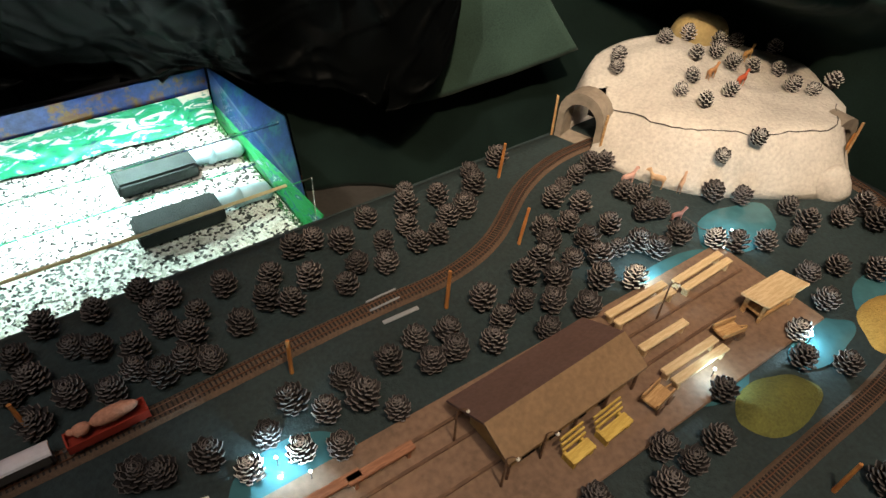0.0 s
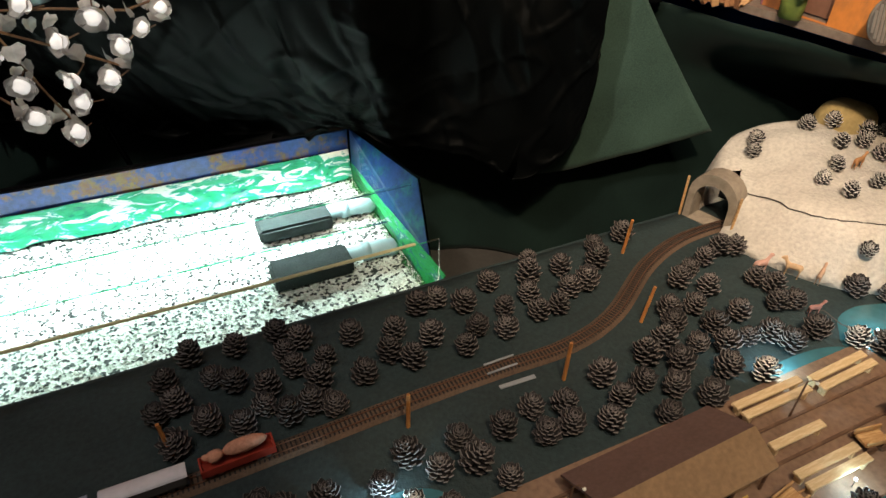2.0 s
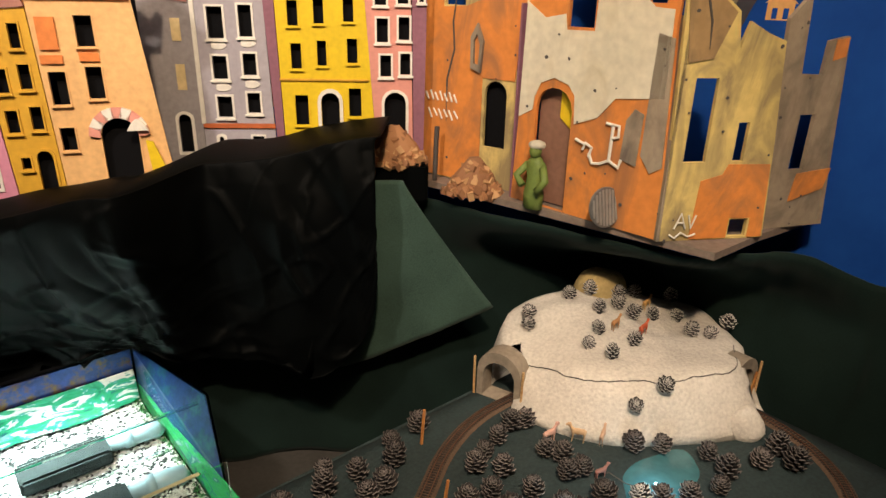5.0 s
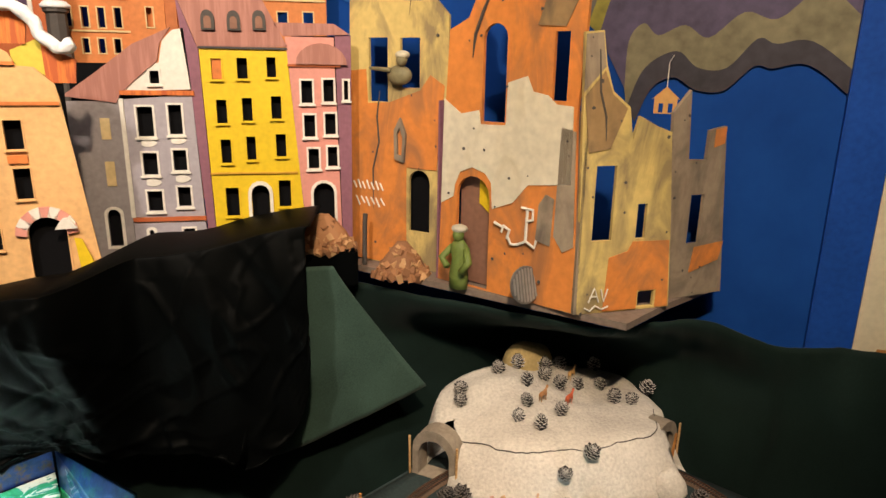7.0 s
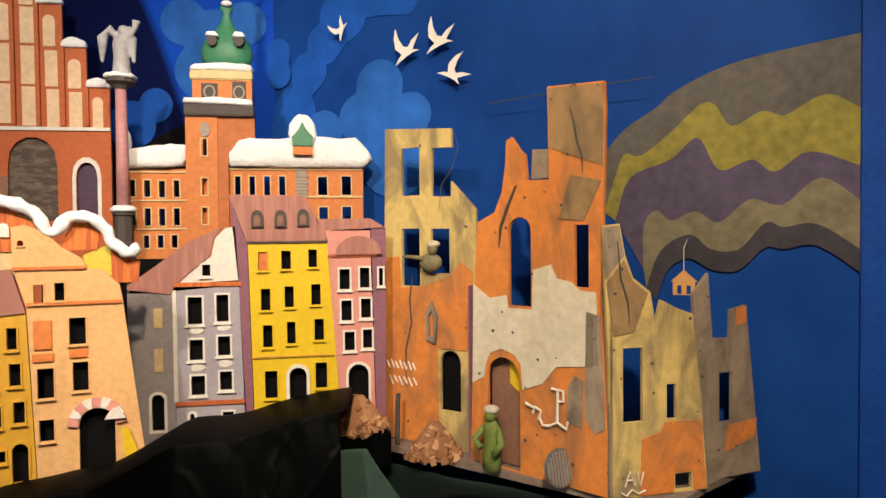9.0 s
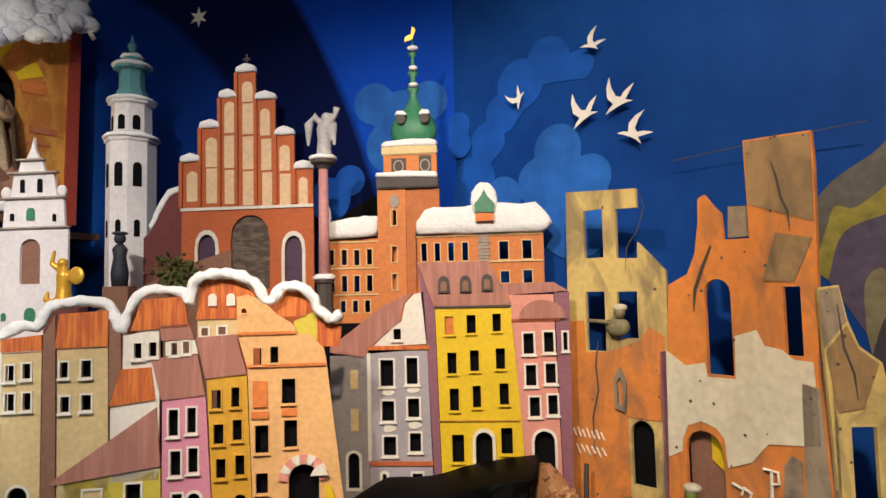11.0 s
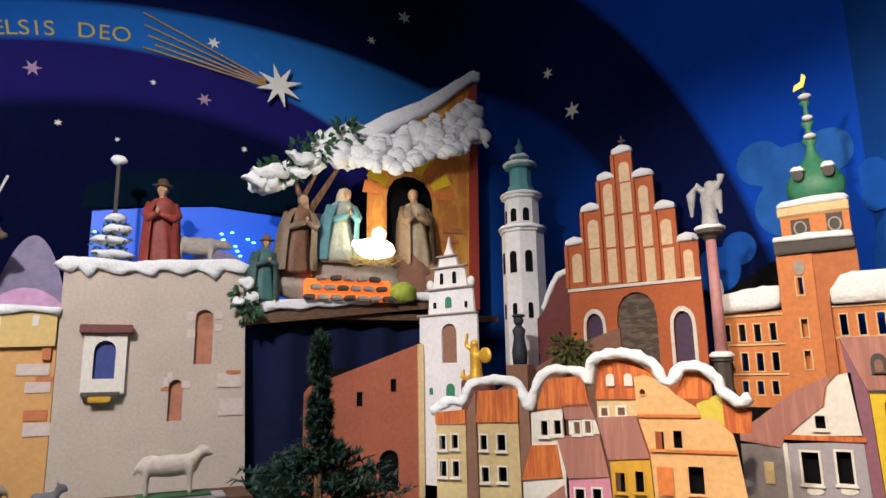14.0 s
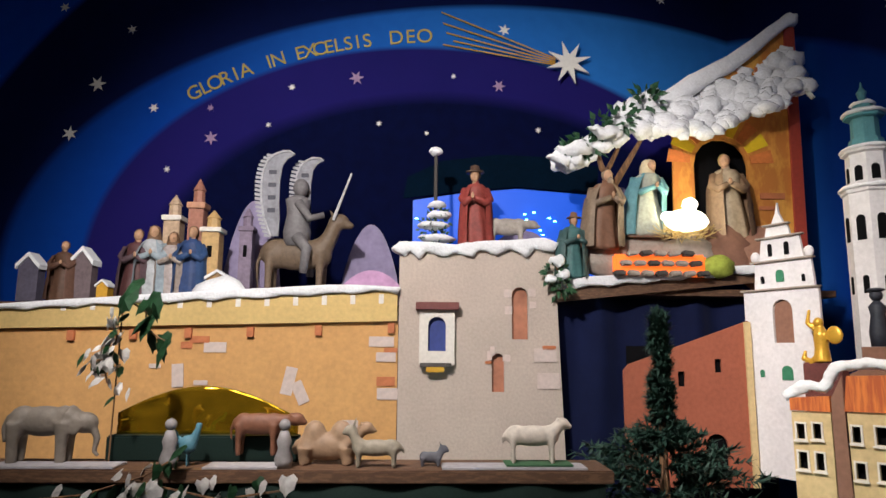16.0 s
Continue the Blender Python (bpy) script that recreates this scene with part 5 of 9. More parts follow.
FR = plane_frame((0.481, 1.851), (0.785, 1.485))
rb = ruin("ruined_house", "tall orange ruin with white plaster and a broken chimney", FR,
          [(0.0, 1.016), (0.478, 1.016), (0.444, 1.527), (0.455, 1.739), (0.462, 2.04), (0.459, 2.12), (0.285, 2.131), (0.289, 1.872), (0.215, 1.874), (0.209, 1.947), (0.191, 1.964), (0.162, 2.003), (0.143, 1.994), (0.14, 1.927), (0.126, 1.844), (0.098, 1.785), (0.032, 1.755), (0.022, 1.566)],
          [arched(0.189, 1.639, 0.078, 0.26), rect(0.391, 1.659, 0.043, 0.17), arched(0.128, 1.185, 0.118, 0.335)], RUINO,
          [([(0.012, 1.26), (0.058, 1.285), (0.062, 1.32), (0.08, 1.36), (0.124, 1.378), (0.17, 1.365), (0.192, 1.34), (0.198, 1.266), (0.266, 1.293), (0.312, 1.348), (0.442, 1.364), (0.435, 1.562), (0.387, 1.565), (0.36, 1.587), (0.315, 1.595), (0.296, 1.634), (0.236, 1.616), (0.233, 1.503), (0.149, 1.501), (0.142, 1.539), (0.08, 1.527), (0.018, 1.566)], PLASTERW, "plaster_patch"),
           ([(0.292, 1.96), (0.455, 1.90), (0.458, 2.115), (0.29, 2.126)], BURNT, "scorched_patch"), ([(0.40, 1.22), (0.43, 1.18), (0.46, 1.20), (0.447, 1.50), (0.405, 1.51)], GREYW, "grey_patch"),
           ([(0.32, 1.76), (0.40, 1.755), (0.45, 1.86), (0.36, 1.88)], BURNT, "scorched_patch"), ([(0.345, 1.20), (0.39, 1.19), (0.395, 1.32), (0.37, 1.33), (0.35, 1.30)], GREYW, "grey_patch")], 26, 8)
part("side_return", boxed(-0.006, 0.0, -0.0, 0.10, 1.016, 1.56), MAUVE, rb, "purple painted side board")
part("back_chimney", panel([(0.21, 1.88), (0.285, 1.88), (0.285, 1.96), (0.215, 1.965)], (), 0.03, 0.01), GREYW, rb)
crack(rb, [(0.36, 2.06), (0.372, 2.02), (0.38, 1.97), (0.395, 1.93), (0.398, 1.88)])
crack(rb, [(0.18, 1.86), (0.15, 1.80), (0.125, 1.74), (0.118, 1.68)], 0.005)
part("yellow_room", panel([(0.13, 1.27), (0.20, 1.22), (0.20, 1.36), (0.13, 1.36)], (), 0.03, 0.004), YELLOW, rb, "yellow painted room seen inside")
part("inner_wall", panel(rect(0.128, 1.20, 0.14, 0.36), (), 0.036, 0.004), BROWNP, rb)


def strokes(parent, lines, w, mat, y=-0.006, name="painted_stroke"):
    for pts in lines:
        part(name, tube(bmesh.new(), [(u, y, z) for u, z in pts], w, 5), mat, parent)


CHALK = paint("white_brush_paint", (0.72, 0.68, 0.60), 0.8, 0.2)
strokes(rb, [[(0.318, 1.285), (0.316, 1.19)], [(0.298, 1.285), (0.335, 1.283), (0.336, 1.255), (0.318, 1.25)], [(0.255, 1.20), (0.268, 1.175), (0.29, 1.178), (0.316, 1.192), (0.345, 1.178), (0.35, 1.20)], [(0.24, 1.225), (0.262, 1.215), (0.255, 1.19)], [(0.21, 1.23), (0.24, 1.22), (0.235, 1.205)]], 0.0042, CHALK)
strokes(ra, [[(0.02 + 0.018 * k, 1.285 + 0.006 * (k % 2)), (0.032 + 0.018 * k, 1.262)] for k in range(7)] + [[(0.03 + 0.02 * k, 1.235), (0.045 + 0.02 * k, 1.205 + 0.008 * (k % 2))] for k in range(6)], 0.003, CHALK)

FCR = plane_frame((0.79, 1.48), (1.073, 1.503))
rc = ruin("ruined_house", "scorched ochre ruin with jagged top and dark windows", FCR,
          [(0.0, 1.016), (0.284, 1.016), (0.262, 1.27), (0.237, 1.50), (0.191, 1.516), (0.141, 1.541), (0.124, 1.481), (0.109, 1.563), (0.058, 1.602), (0.035, 1.662), (0.019, 1.745), (-0.030, 1.74), (-0.015, 1.4)],
          [rect(0.057, 1.317, 0.058, 0.199), rect(0.172, 1.266, 0.029, 0.095), rect(0.208, 1.045, 0.05, 0.045)], RUINY,
          [([(0.076, 1.02), (0.083, 1.171), (0.138, 1.186), (0.151, 1.212), (0.262, 1.21), (0.278, 1.02), (0.238, 1.02), (0.238, 1.072), (0.178, 1.072), (0.178, 1.02)], RUINO, "orange_patch"),
           ([(-0.024, 1.60), (0.03, 1.66), (0.016, 1.74), (-0.028, 1.735)], GREYW, "scorched_patch"), ([(0.0, 1.45), (0.06, 1.46), (0.10, 1.56), (0.055, 1.595), (0.03, 1.65), (-0.02, 1.59)], BURNT, "scorched_patch")], 14, 5)
crack(rc, [(0.01, 1.70), (0.02, 1.60), (0.04, 1.54), (0.045, 1.48)])
part("side_return", boxed(-0.010, -0.002, 0.0, 0.10, 1.016, 1.55), GREYW, rc, "grey scorched side board")
strokes(rc, [[(0.03, 1.05), (0.045, 1.09), (0.06, 1.05)], [(0.036, 1.066), (0.055, 1.066)], [(0.065, 1.085), (0.075, 1.05), (0.085, 1.085)], [(0.02, 1.035), (0.035, 1.025), (0.05, 1.04), (0.07, 1.028), (0.09, 1.035)]], 0.0025, CHALK)
FDR = plane_frame((1.05, 1.55), (1.3, 1.60))
rd = ruin("ruined_house", "grey scorched ruin wall with a single window", FDR,
          [(0.06, 1.016), (0.255, 1.016), (0.198, 1.508), (0.142, 1.497), (0.14, 1.416), (0.076, 1.419), (0.060, 1.605), (0.008, 1.547), (0.03, 1.2)], [rect(0.124, 1.247, 0.048, 0.143)], GREYW,
          [([(0.12, 1.09), (0.225, 1.12), (0.238, 1.175), (0.13, 1.165)], RUINO, "orange_patch"), ([(0.16, 1.45), (0.195, 1.46), (0.197, 1.505), (0.16, 1.50)], RUINO, "orange_patch")], 10, 9)

RUBBLE = island_mix("rubble_mix", [(0, (0.34, 0.16, 0.07)), (0.35, (0.46, 0.26, 0.12)), (0.7, (0.24, 0.11, 0.05))], 0.85)


def rubble(cx, cy, z, w, d, h, n, seed, label):
    rg = random.Random(seed)
    bm = bmesh.new()
    for k in range(n):
        a, r = rg.uniform(0, 6.28), math.sqrt(rg.random())
        x, y = r * math.cos(a) * w, r * math.sin(a) * d
        zz = z + h * (1 - r) * rg.uniform(0.6, 1.0)
        s = rg.uniform(0.007, 0.015)
        box(bm, -s, s, -s * 0.8, s * 0.8, -s * 0.6, s * 0.6, pose(cx + x, cy + y, zz, rg.uniform(0, 90), rg.uniform(0, 90), rg.uniform(0, 90)))
    core = lathe(bmesh.new(), [(1.0, 0.0), (0.7, 0.45), (0.2, 0.85)], 14)
    bmesh.ops.transform(core, matrix=Matrix.Translation((cx, cy, z)) @ Matrix.Diagonal((w, d, h, 1)), verts=core.verts[:])
    me = bpy.data.meshes.new("core")
    core.to_mesh(me)
    core.free()
    bm.from_mesh(me)
    return tagged(solo("rubble_heap", bm, RUBBLE, label, "rubble", group="rubble heaps"), kind="stuff")


rubble(0.135, 1.985, 1.09, 0.10, 0.06, 0.13, 170, 2, "heap of brown brick rubble beside the shelf")
rubble(0.375, 1.90, 1.015, 0.085, 0.055, 0.13, 150, 3, "heap of brown brick rubble before the ruin")
solo("rubble_stand", boxed(0.03, 0.24, 1.93, 2.04, 0.97, 1.095, bevel=0.01), BLACKC, "black covered box under the rubble", "box")
wheel = thing("manhole_cover", "round grey ridged metal cover leaning on the shelf", "manhole cover", pose(0.675, 1.575, 1.075, 78, 0, 22))
part("disc", lathe(bmesh.new(), [(0.052, -0.004), (0.054, 0.0), (0.052, 0.004)], 28), paint("grey_tin", (0.22, 0.21, 0.20), 0.45, 0.3, metal=0.6), wheel)
for k in range(-4, 5):
    L = math.sqrt(0.048 ** 2 - (0.0105 * k) ** 2)
    part("ridge", boxed(0.0105 * k - 0.003, 0.0105 * k + 0.003, -L, L, 0.003, 0.007, bevel=0.001), paint("bright_tin", (0.42, 0.41, 0.39), 0.4, 0.2, metal=0.6), wheel)
stick = solo("charred_post", tube(bmesh.new(), [(0.268, 2.035, 1.016), (0.27, 2.03, 1.15), (0.272, 2.03, 1.19)], 0.008, 6), GREYD, "charred broken post before the ruin", "post")
hang = thing("hanging_ornament", "small straw house hanging from a thread", "ornament", FE @ pose(1.594, -0.25, 0))
part("house", panel([(-0.03, 1.54), (0.03, 1.54), (0.03, 1.58), (0.037, 1.578), (0.0, 1.612), (-0.037, 1.578), (-0.03, 1.58)], [rect(-0.012, 1.555, 0.012, 0.025), rect(0.013, 1.555, 0.012, 0.025)], 0, 0.006), paint("straw", (0.55, 0.30, 0.10), 0.7, 0.2), hang)
part("thread", tube(bmesh.new(), [(0, 0.003, 1.61), (0, 0.003, 1.675), (0.004, 0.245, 1.70)], 0.0012, 4), OFFWHITE, hang)

# ---- the snow mountain with its tunnel ----
ROCK = paint("snowy_plaster_mountain", (0.56, 0.515, 0.46), 0.92, 0.26, 110, 6, 0.8)
MC, MX, MY = Vector((0.765, 1.605)), 0.360, 0.310


def mountain_height(ux, uy):
    """Plaster hill over the unit disc: a battered front flank up to a shoulder line, then a cap that climbs to the back."""
    r, a = math.hypot(ux, uy), math.atan2(uy, ux)
    front = smooth01((-math.sin(a) - 0.15) / 0.6)
    rs = 0.90 - 0.17 * front
    h = 0.148 + 0.046 * (max(uy, -0.7) + 0.7) - 0.055 * smooth01((-ux - 0.25) / 0.6) - 0.012 * smooth01((ux - 0.5) / 0.5)
    h += 0.018 * math.exp(-((ux + 0.32) / 0.20) ** 2 - ((uy - 0.42) / 0.16) ** 2)
    h -= 0.012 + 0.034 * smooth01((ux + 0.2) / 0.8) * smooth01((uy + 0.4) / 0.8) - 0.012 * smooth01((-uy - 0.2) / 0.4)
    if r > rs:
        h *= 1 - ((r - rs) / (1 - rs)) ** (1.0 + 0.35 * front)
    return h


def mountain_point(ux, uy):
    """Point over the unit disc."""
    r = math.hypot(ux, uy)
    a = math.atan2(uy, ux)
    sq = 1 / max(abs(math.cos(a)) ** 6 + abs(math.sin(a)) ** 6, 1e-6) ** (1 / 6)
    sq = 0.25 + 0.75 * sq
    sq += (1 - sq) * smooth01(-ux * 4) * smooth01(-uy * 4)
    x, y = MC.x + ux * (MX if ux < 0 else 0.395) * sq, MC.y + uy * (MY if uy < 0 else 0.215) * sq
    n = noise.noise(Vector((x * 7, y * 7, 0))) * 0.012 + noise.noise(Vector((x * 20, y * 20, 3))) * 0.007
    return Vector((x, y, ZB - 0.004 + mountain_height(ux, uy) + n * (1 - min(1, r) ** 6)))


def hill():
    bm = bmesh.new()
    rings, seg = 26, 72
    mid = bm.verts.new(mountain_point(0, 0))
    prev = None
    for i in range(1, rings + 1):
        r = i / rings
        row = [bm.verts.new(mountain_point(r * math.cos(2 * math.pi * j / seg), r * math.sin(2 * math.pi * j / seg))) for j in range(seg)]
        for j in range(seg):
            if prev:
                bm.faces.new((prev[j], row[j], row[(j + 1) % seg], prev[(j + 1) % seg]))
            else:
                bm.faces.new((mid, row[j], row[(j + 1) % seg]))
        prev = row
    bm.faces.new(prev[::-1])
    return bm


def portal_loop(w, h, n=10):
    r = w / 2
    return [(-r, 0), (r, 0)] + [(r * math.cos(math.pi * k / n), h - r + r * math.sin(math.pi * k / n)) for k in range(n + 1)]


PORTALS = [(Vector((0.436, 1.548)), 52.0), (Vector((1.060, 1.486)), 122.0)]
mountain = thing("snow_mountain", "white plaster mountain with a snowy rounded top and a rail tunnel", "model mountain")
body = part("hill", hill(), ROCK, mountain, smooth=True)
for p, a in PORTALS:
    cut = new("cutter", mesh_from(panel(portal_loop(0.100, 0.120), (), -0.14, 0.30), "cutter", DARK))
    cut.matrix_world = pose(p.x, p.y, ZB - 0.002, 0, 0, a - 90)
    mod = body.modifiers.new("cut", "BOOLEAN")
    mod.object, mod.operation = cut, "DIFFERENCE"
    bpy.context.view_layer.update()
    me = bpy.data.meshes.new_from_object(body.evaluated_get(bpy.context.evaluated_depsgraph_get()))
    body.modifiers.clear()
    body.data = me
    bpy.data.objects.remove(cut)
body.data.materials.clear()
body.data.materials.append(ROCK)
PORTALM = paint("grey_portal_stone", (0.27, 0.22, 0.17), 0.85, 0.3, 60, 10, 0.5)
for p, a in PORTALS:
    m = pose(p.x, p.y, ZB, 0, 0, a - 90)
    part("tunnel_portal", panel(portal_loop(0.134, 0.150), [[(u * 0.97, 0.002 + z * 0.97) for u, z in portal_loop(0.100, 0.120)]], -0.042, 0.055), PORTALM, mountain, "grey rounded tunnel mouth", m=m)
    # Tunnel darkness is a near-black sheet across the bore.
    part("tunnel_shade_sheet", panel([(u, z) for u, z in portal_loop(0.104, 0.124)], (), 0.12, 0.004), DARK, mountain, "black sheet painting the shade inside the tunnel", m=m)
    for s in (-0.073, 0.073):
        part("portal_post", tube(bmesh.new(), [(s, -0.045, 0.0), (s * 1.02, -0.045, 0.12)], 0.0035, 6), WOOD, mountain, "thin wooden stick", m=m)
bm = bmesh.new()
ball(bm, (0.775, 1.815, ZB + 0.195), (0.085, 0.055, 0.068), 20)
rumple(bm, 0.012, 14)
part("summit_rock", bm, paint("ochre_rock", (0.50, 0.38, 0.17), 0.9, 0.3, 60, 9, 0.6), mountain, "ochre rounded summit rock", smooth=True)
bm = bmesh.new()
ball(bm, (1.035, 1.335, ZB + 0.03), (0.045, 0.040, 0.055), 16)
rumple(bm, 0.012, 18)
part("foot_rock", bm, ROCK, mountain, smooth=True)
bm = bmesh.new()
rg = random.Random(5)
path = []
for k in range(40):
    ux = -0.78 + 1.56 * k / 39
    uy = -math.sqrt(max(0.0, 0.75 ** 2 - ux * ux)) if abs(ux) < 0.6 else -0.45 + (abs(ux) - 0.6) * 1.2
    path.append(mountain_point(ux, uy + 0.012 * math.sin(k * 0.5)) + Vector((0, 0, 0.001 + rg.uniform(-0.003, 0.003))))
part("crack", tube(bm, path, 0.0016, 4), GREYD, mountain, "thin dark crack along the shoulder")

# ---- pine cones for a wood ----


def cone_mesh(seed, turns=9, r0=0.024, h=0.046):
    """A pine cone: spirals of woody scales round a core."""
    rg = random.Random(seed)
    bm = bmesh.new()
    lathe(bm, [(0.004, 0.0), (r0 * 0.38, 0.006), (r0 * 0.34, h * 0.5), (0.003, h * 0.95)], 8)
    n0 = len(bm.faces)
    total = 56
    for k in range(total):
        f = k / total
        a = k * 2.39996 + rg.uniform(-0.08, 0.08)
        z = 0.004 + f * h * 0.93
        rad = r0 * (0.55 + 0.5 * math.sin(math.pi * min(1, f * 0.85 + 0.18))) * (1 - 0.55 * f ** 2)
        tilt = 0.34 + 0.72 * f
        d, s = Vector((math.cos(a), math.sin(a), 0)), Vector((-math.sin(a), math.cos(a), 0))
        up = Vector((0, 0, 1))
        out = d * math.cos(tilt) + up * math.sin(tilt)
        nrm = up * math.cos(tilt) - d * math.sin(tilt)
        w, L, th = rad * 0.21 + 0.0010, rad * rg.uniform(0.95, 1.22), 0.0009
        base = up * z
        p = [base + out * L * 0.25 - s * w * 0.4, base + out * L * 0.25 + s * w * 0.4, base + out * L * 0.85 + s * w, base + out * L * 1.06 + nrm * 0.0006, base + out * L * 0.85 - s * w]
        lo_ = [bm.verts.new(q - nrm * th) for q in p]
        hi_ = [bm.verts.new(q + nrm * th * (1.5 if 2 <= i else 0.5)) for i, q in enumerate(p)]
        bm.faces.new(hi_)
        bm.faces.new(lo_[::-1])
        for i in range(5):
            j = (i + 1) % 5
            fc = bm.faces.new((lo_[i], lo_[j], hi_[j], hi_[i]))
            if i in (1, 2, 3):
                fc.material_index = 1
    return bm


CONE = paint("pine_cone_brown", (0.024, 0.020, 0.020), 0.75, 0.4, 150, 30, 0.4, rand=0.35)
CONETIP = paint("pine_cone_tip", (0.15, 0.130, 0.124), 0.7, 0.4, 150, 30, 0.3, rand=0.35)
# Pale tips: frost on the mountain cones, painted lamp light on the table cones.
CONEPALE = paint("frosted_and_lit_cone_tip", (0.62, 0.58, 0.54), 0.8, 0.3, 150, 30, 0.3, rand=0.2)
MODELS = []
for k in range(4):
    MODELS.append(mesh_from(cone_mesh(k, h=0.040 + 0.004 * k, r0=0.023 + 0.0012 * k), "pine_cone", [CONE, CONETIP]))
PALECONES = [mesh_from(cone_mesh(k + 7), "pine_cone_pale", [CONE, CONEPALE]) for k in range(2)]
rg = random.Random(21)


def plant_cone(x, y, z, scale=1.0, frosted=False, tilt=14, label=None, group="pine cone wood"):
    ob = new("pine_cone", rg.choice(PALECONES if frosted else MODELS))
    ob.matrix_world = pose(x, y, z, rg.uniform(-tilt, tilt), rg.uniform(-tilt, tilt), rg.uniform(0, 360)) @ Matrix.Diagonal((scale, scale, scale, 1))
    return tagged(ob, label or ("pine cone with lamp light painted pale on its scales" if frosted else "dark brown open pine cone standing as a tree"), "pine cone", group)


WOOD_BACK = [(-0.7, 0.72), (-0.65, 0.68), (-0.68, 0.79), (-0.62, 0.76), (-0.58, 0.66), (-0.61, 0.83), (-0.57, 0.75), (-0.51, 0.66), (-0.5, 0.71), (-0.55, 0.89), (-0.51, 0.84), (-0.5, 0.75), (-0.48, 0.88), (-0.47, 0.81), (-0.42, 0.84), (-0.41, 0.78), (-0.39, 0.92), (-0.34, 0.82), (-0.44, 0.7), (-0.41, 0.73), (-0.37, 0.74), (-0.3, 0.88), (-0.3, 0.94),
             (-0.25, 0.87), (-0.27, 1.03), (-0.22, 0.94), (-0.18, 1.06), (-0.24, 1.06), (-0.14, 0.93), (-0.13, 1.0), (-0.13, 1.14), (-0.08, 1.06), (-0.07, 1.0), (-0.04, 1.25), (-0.03, 1.12), (-0.01, 1.06), (-0.04, 1.18), (0.04, 1.23), (0.03, 1.09), (0.06, 1.16), (0.1, 1.2), (0.12, 1.28), (0.11, 1.35), (0.18, 1.4), (-0.61, 0.6), (-0.68, 0.65)]
WOOD_MID = [(-0.2, 0.65), (-0.15, 0.63), (-0.13, 0.71), (-0.1, 0.66), (-0.05, 0.74), (-0.03, 0.64), (-0.24, 0.59), (-0.18, 0.56), (-0.12, 0.57), (-0.33, 0.54), (-0.38, 0.52), (-0.43, 0.51), (-0.25, 0.52), (0.03, 0.75), (-0.01, 0.8), (0.05, 0.82), (0.07, 0.78), (0.13, 0.9), (0.16, 0.85), (0.14, 0.79), (0.2, 0.91), (0.22, 0.97), (0.26, 1.02), (0.27, 0.91), (0.25, 0.84), (0.29, 0.97), (0.33, 1.04), (0.37, 0.98), (0.39, 1.04), (0.34, 0.9), (0.45, 0.97)]
WOOD_HILL = [(0.27, 1.14), (0.29, 1.09), (0.33, 1.16), (0.31, 1.24), (0.34, 1.29), (0.38, 1.22), (0.37, 1.1), (0.43, 1.15), (0.42, 1.385), (0.47, 1.40), (0.38, 1.34), (0.49, 1.28), (0.52, 1.26), (0.56, 1.22), (0.48, 1.1), (0.52, 1.2), (0.52, 1.08), (0.59, 1.13), (0.44, 1.07), (0.67, 1.11), (0.71, 1.1), (0.78, 1.11), (0.72, 1.30), (0.79, 1.28), (0.88, 1.25), (0.86, 1.14), (0.84, 1.02), (0.84, 0.94), (0.91, 1.04), (1.0, 1.22),
             (0.9, 1.18), (1.07, 1.25), (1.08, 1.20), (1.0, 1.03), (0.81, 0.77), (0.75, 0.85), (0.72, 0.78), (0.55, 0.7), (0.41, 0.59), (0.46, 0.56), (0.5, 0.6), (0.4, 0.51), (0.28, 0.49), (0.76, 0.54)]
# Cones beside ground lights: their lit look is put into pale scales.
LIT = {(-0.25, 0.52), (0.45, 0.97), (0.67, 1.11), (0.75, 0.85), (-0.18, 0.56)}
for wood in (WOOD_BACK, WOOD_MID, WOOD_HILL):
    for x, y in wood:
        plant_cone(x, y - 0.008, ZB + 0.001, rg.uniform(1.0, 1.22), (x, y) in LIT)
# frosted cones set into the mountain
HILLTOP = [(-0.55, 0.42), (-0.61, 0.29), (-0.38, 0.84), (-0.28, 0.68), (-0.08, 0.76), (0.12, 0.76), (0.3, 0.76), (0.52, 0.68), (-0.09, 0.29), (0.08, 0.54), (0.16, 0.34), (0.29, 0.26), (-0.14, -0.05), (-0.31, -0.21), (-0.16, -0.42), (0.05, -0.2), (0.57, 0.79), (0.49, 0.3), (0.57, -0.01), (0.71, -0.05), (0.88, 0.19), (0.1, -0.78), (-0.1, -0.86)]
for ux, uy in HILLTOP:
    p = mountain_point(ux, uy)
    plant_cone(p.x, p.y, p.z - 0.004, rg.uniform(0.85, 1.05), True, 25, "frosted pine cone fixed to the mountain", "mountain cones")

# ---- station, benches, sheds ----
FS = pose(0.0, 0.0, 0.0, 0, 0, 35.0)


def at_station(x, y, z=0.0, turn=0.0):
    return pose(x, y, z, 0, 0, 35.0 + turn)


# One brown roof: shaded far slope and lit near slope are put into colour.
ROOFSHADE = paint("station_roof_shaded", (0.115, 0.066, 0.055), 0.75, 0.25, 120, 8, 0.3)
ROOFLIT = paint("station_roof_lit", (0.24, 0.145, 0.075), 0.7, 0.25, 120, 8, 0.3)
PLATM = paint("station_platform_boards", (0.19, 0.115, 0.075), 0.7, 0.35, 90, 6, 0.3)
WALLT = paint("tan_station_wall", (0.36, 0.23, 0.09), 0.75, 0.25)
plat = thing("station_platform", "brown board platform under the station", "platform", at_station(0.32, 0.70, ZB))
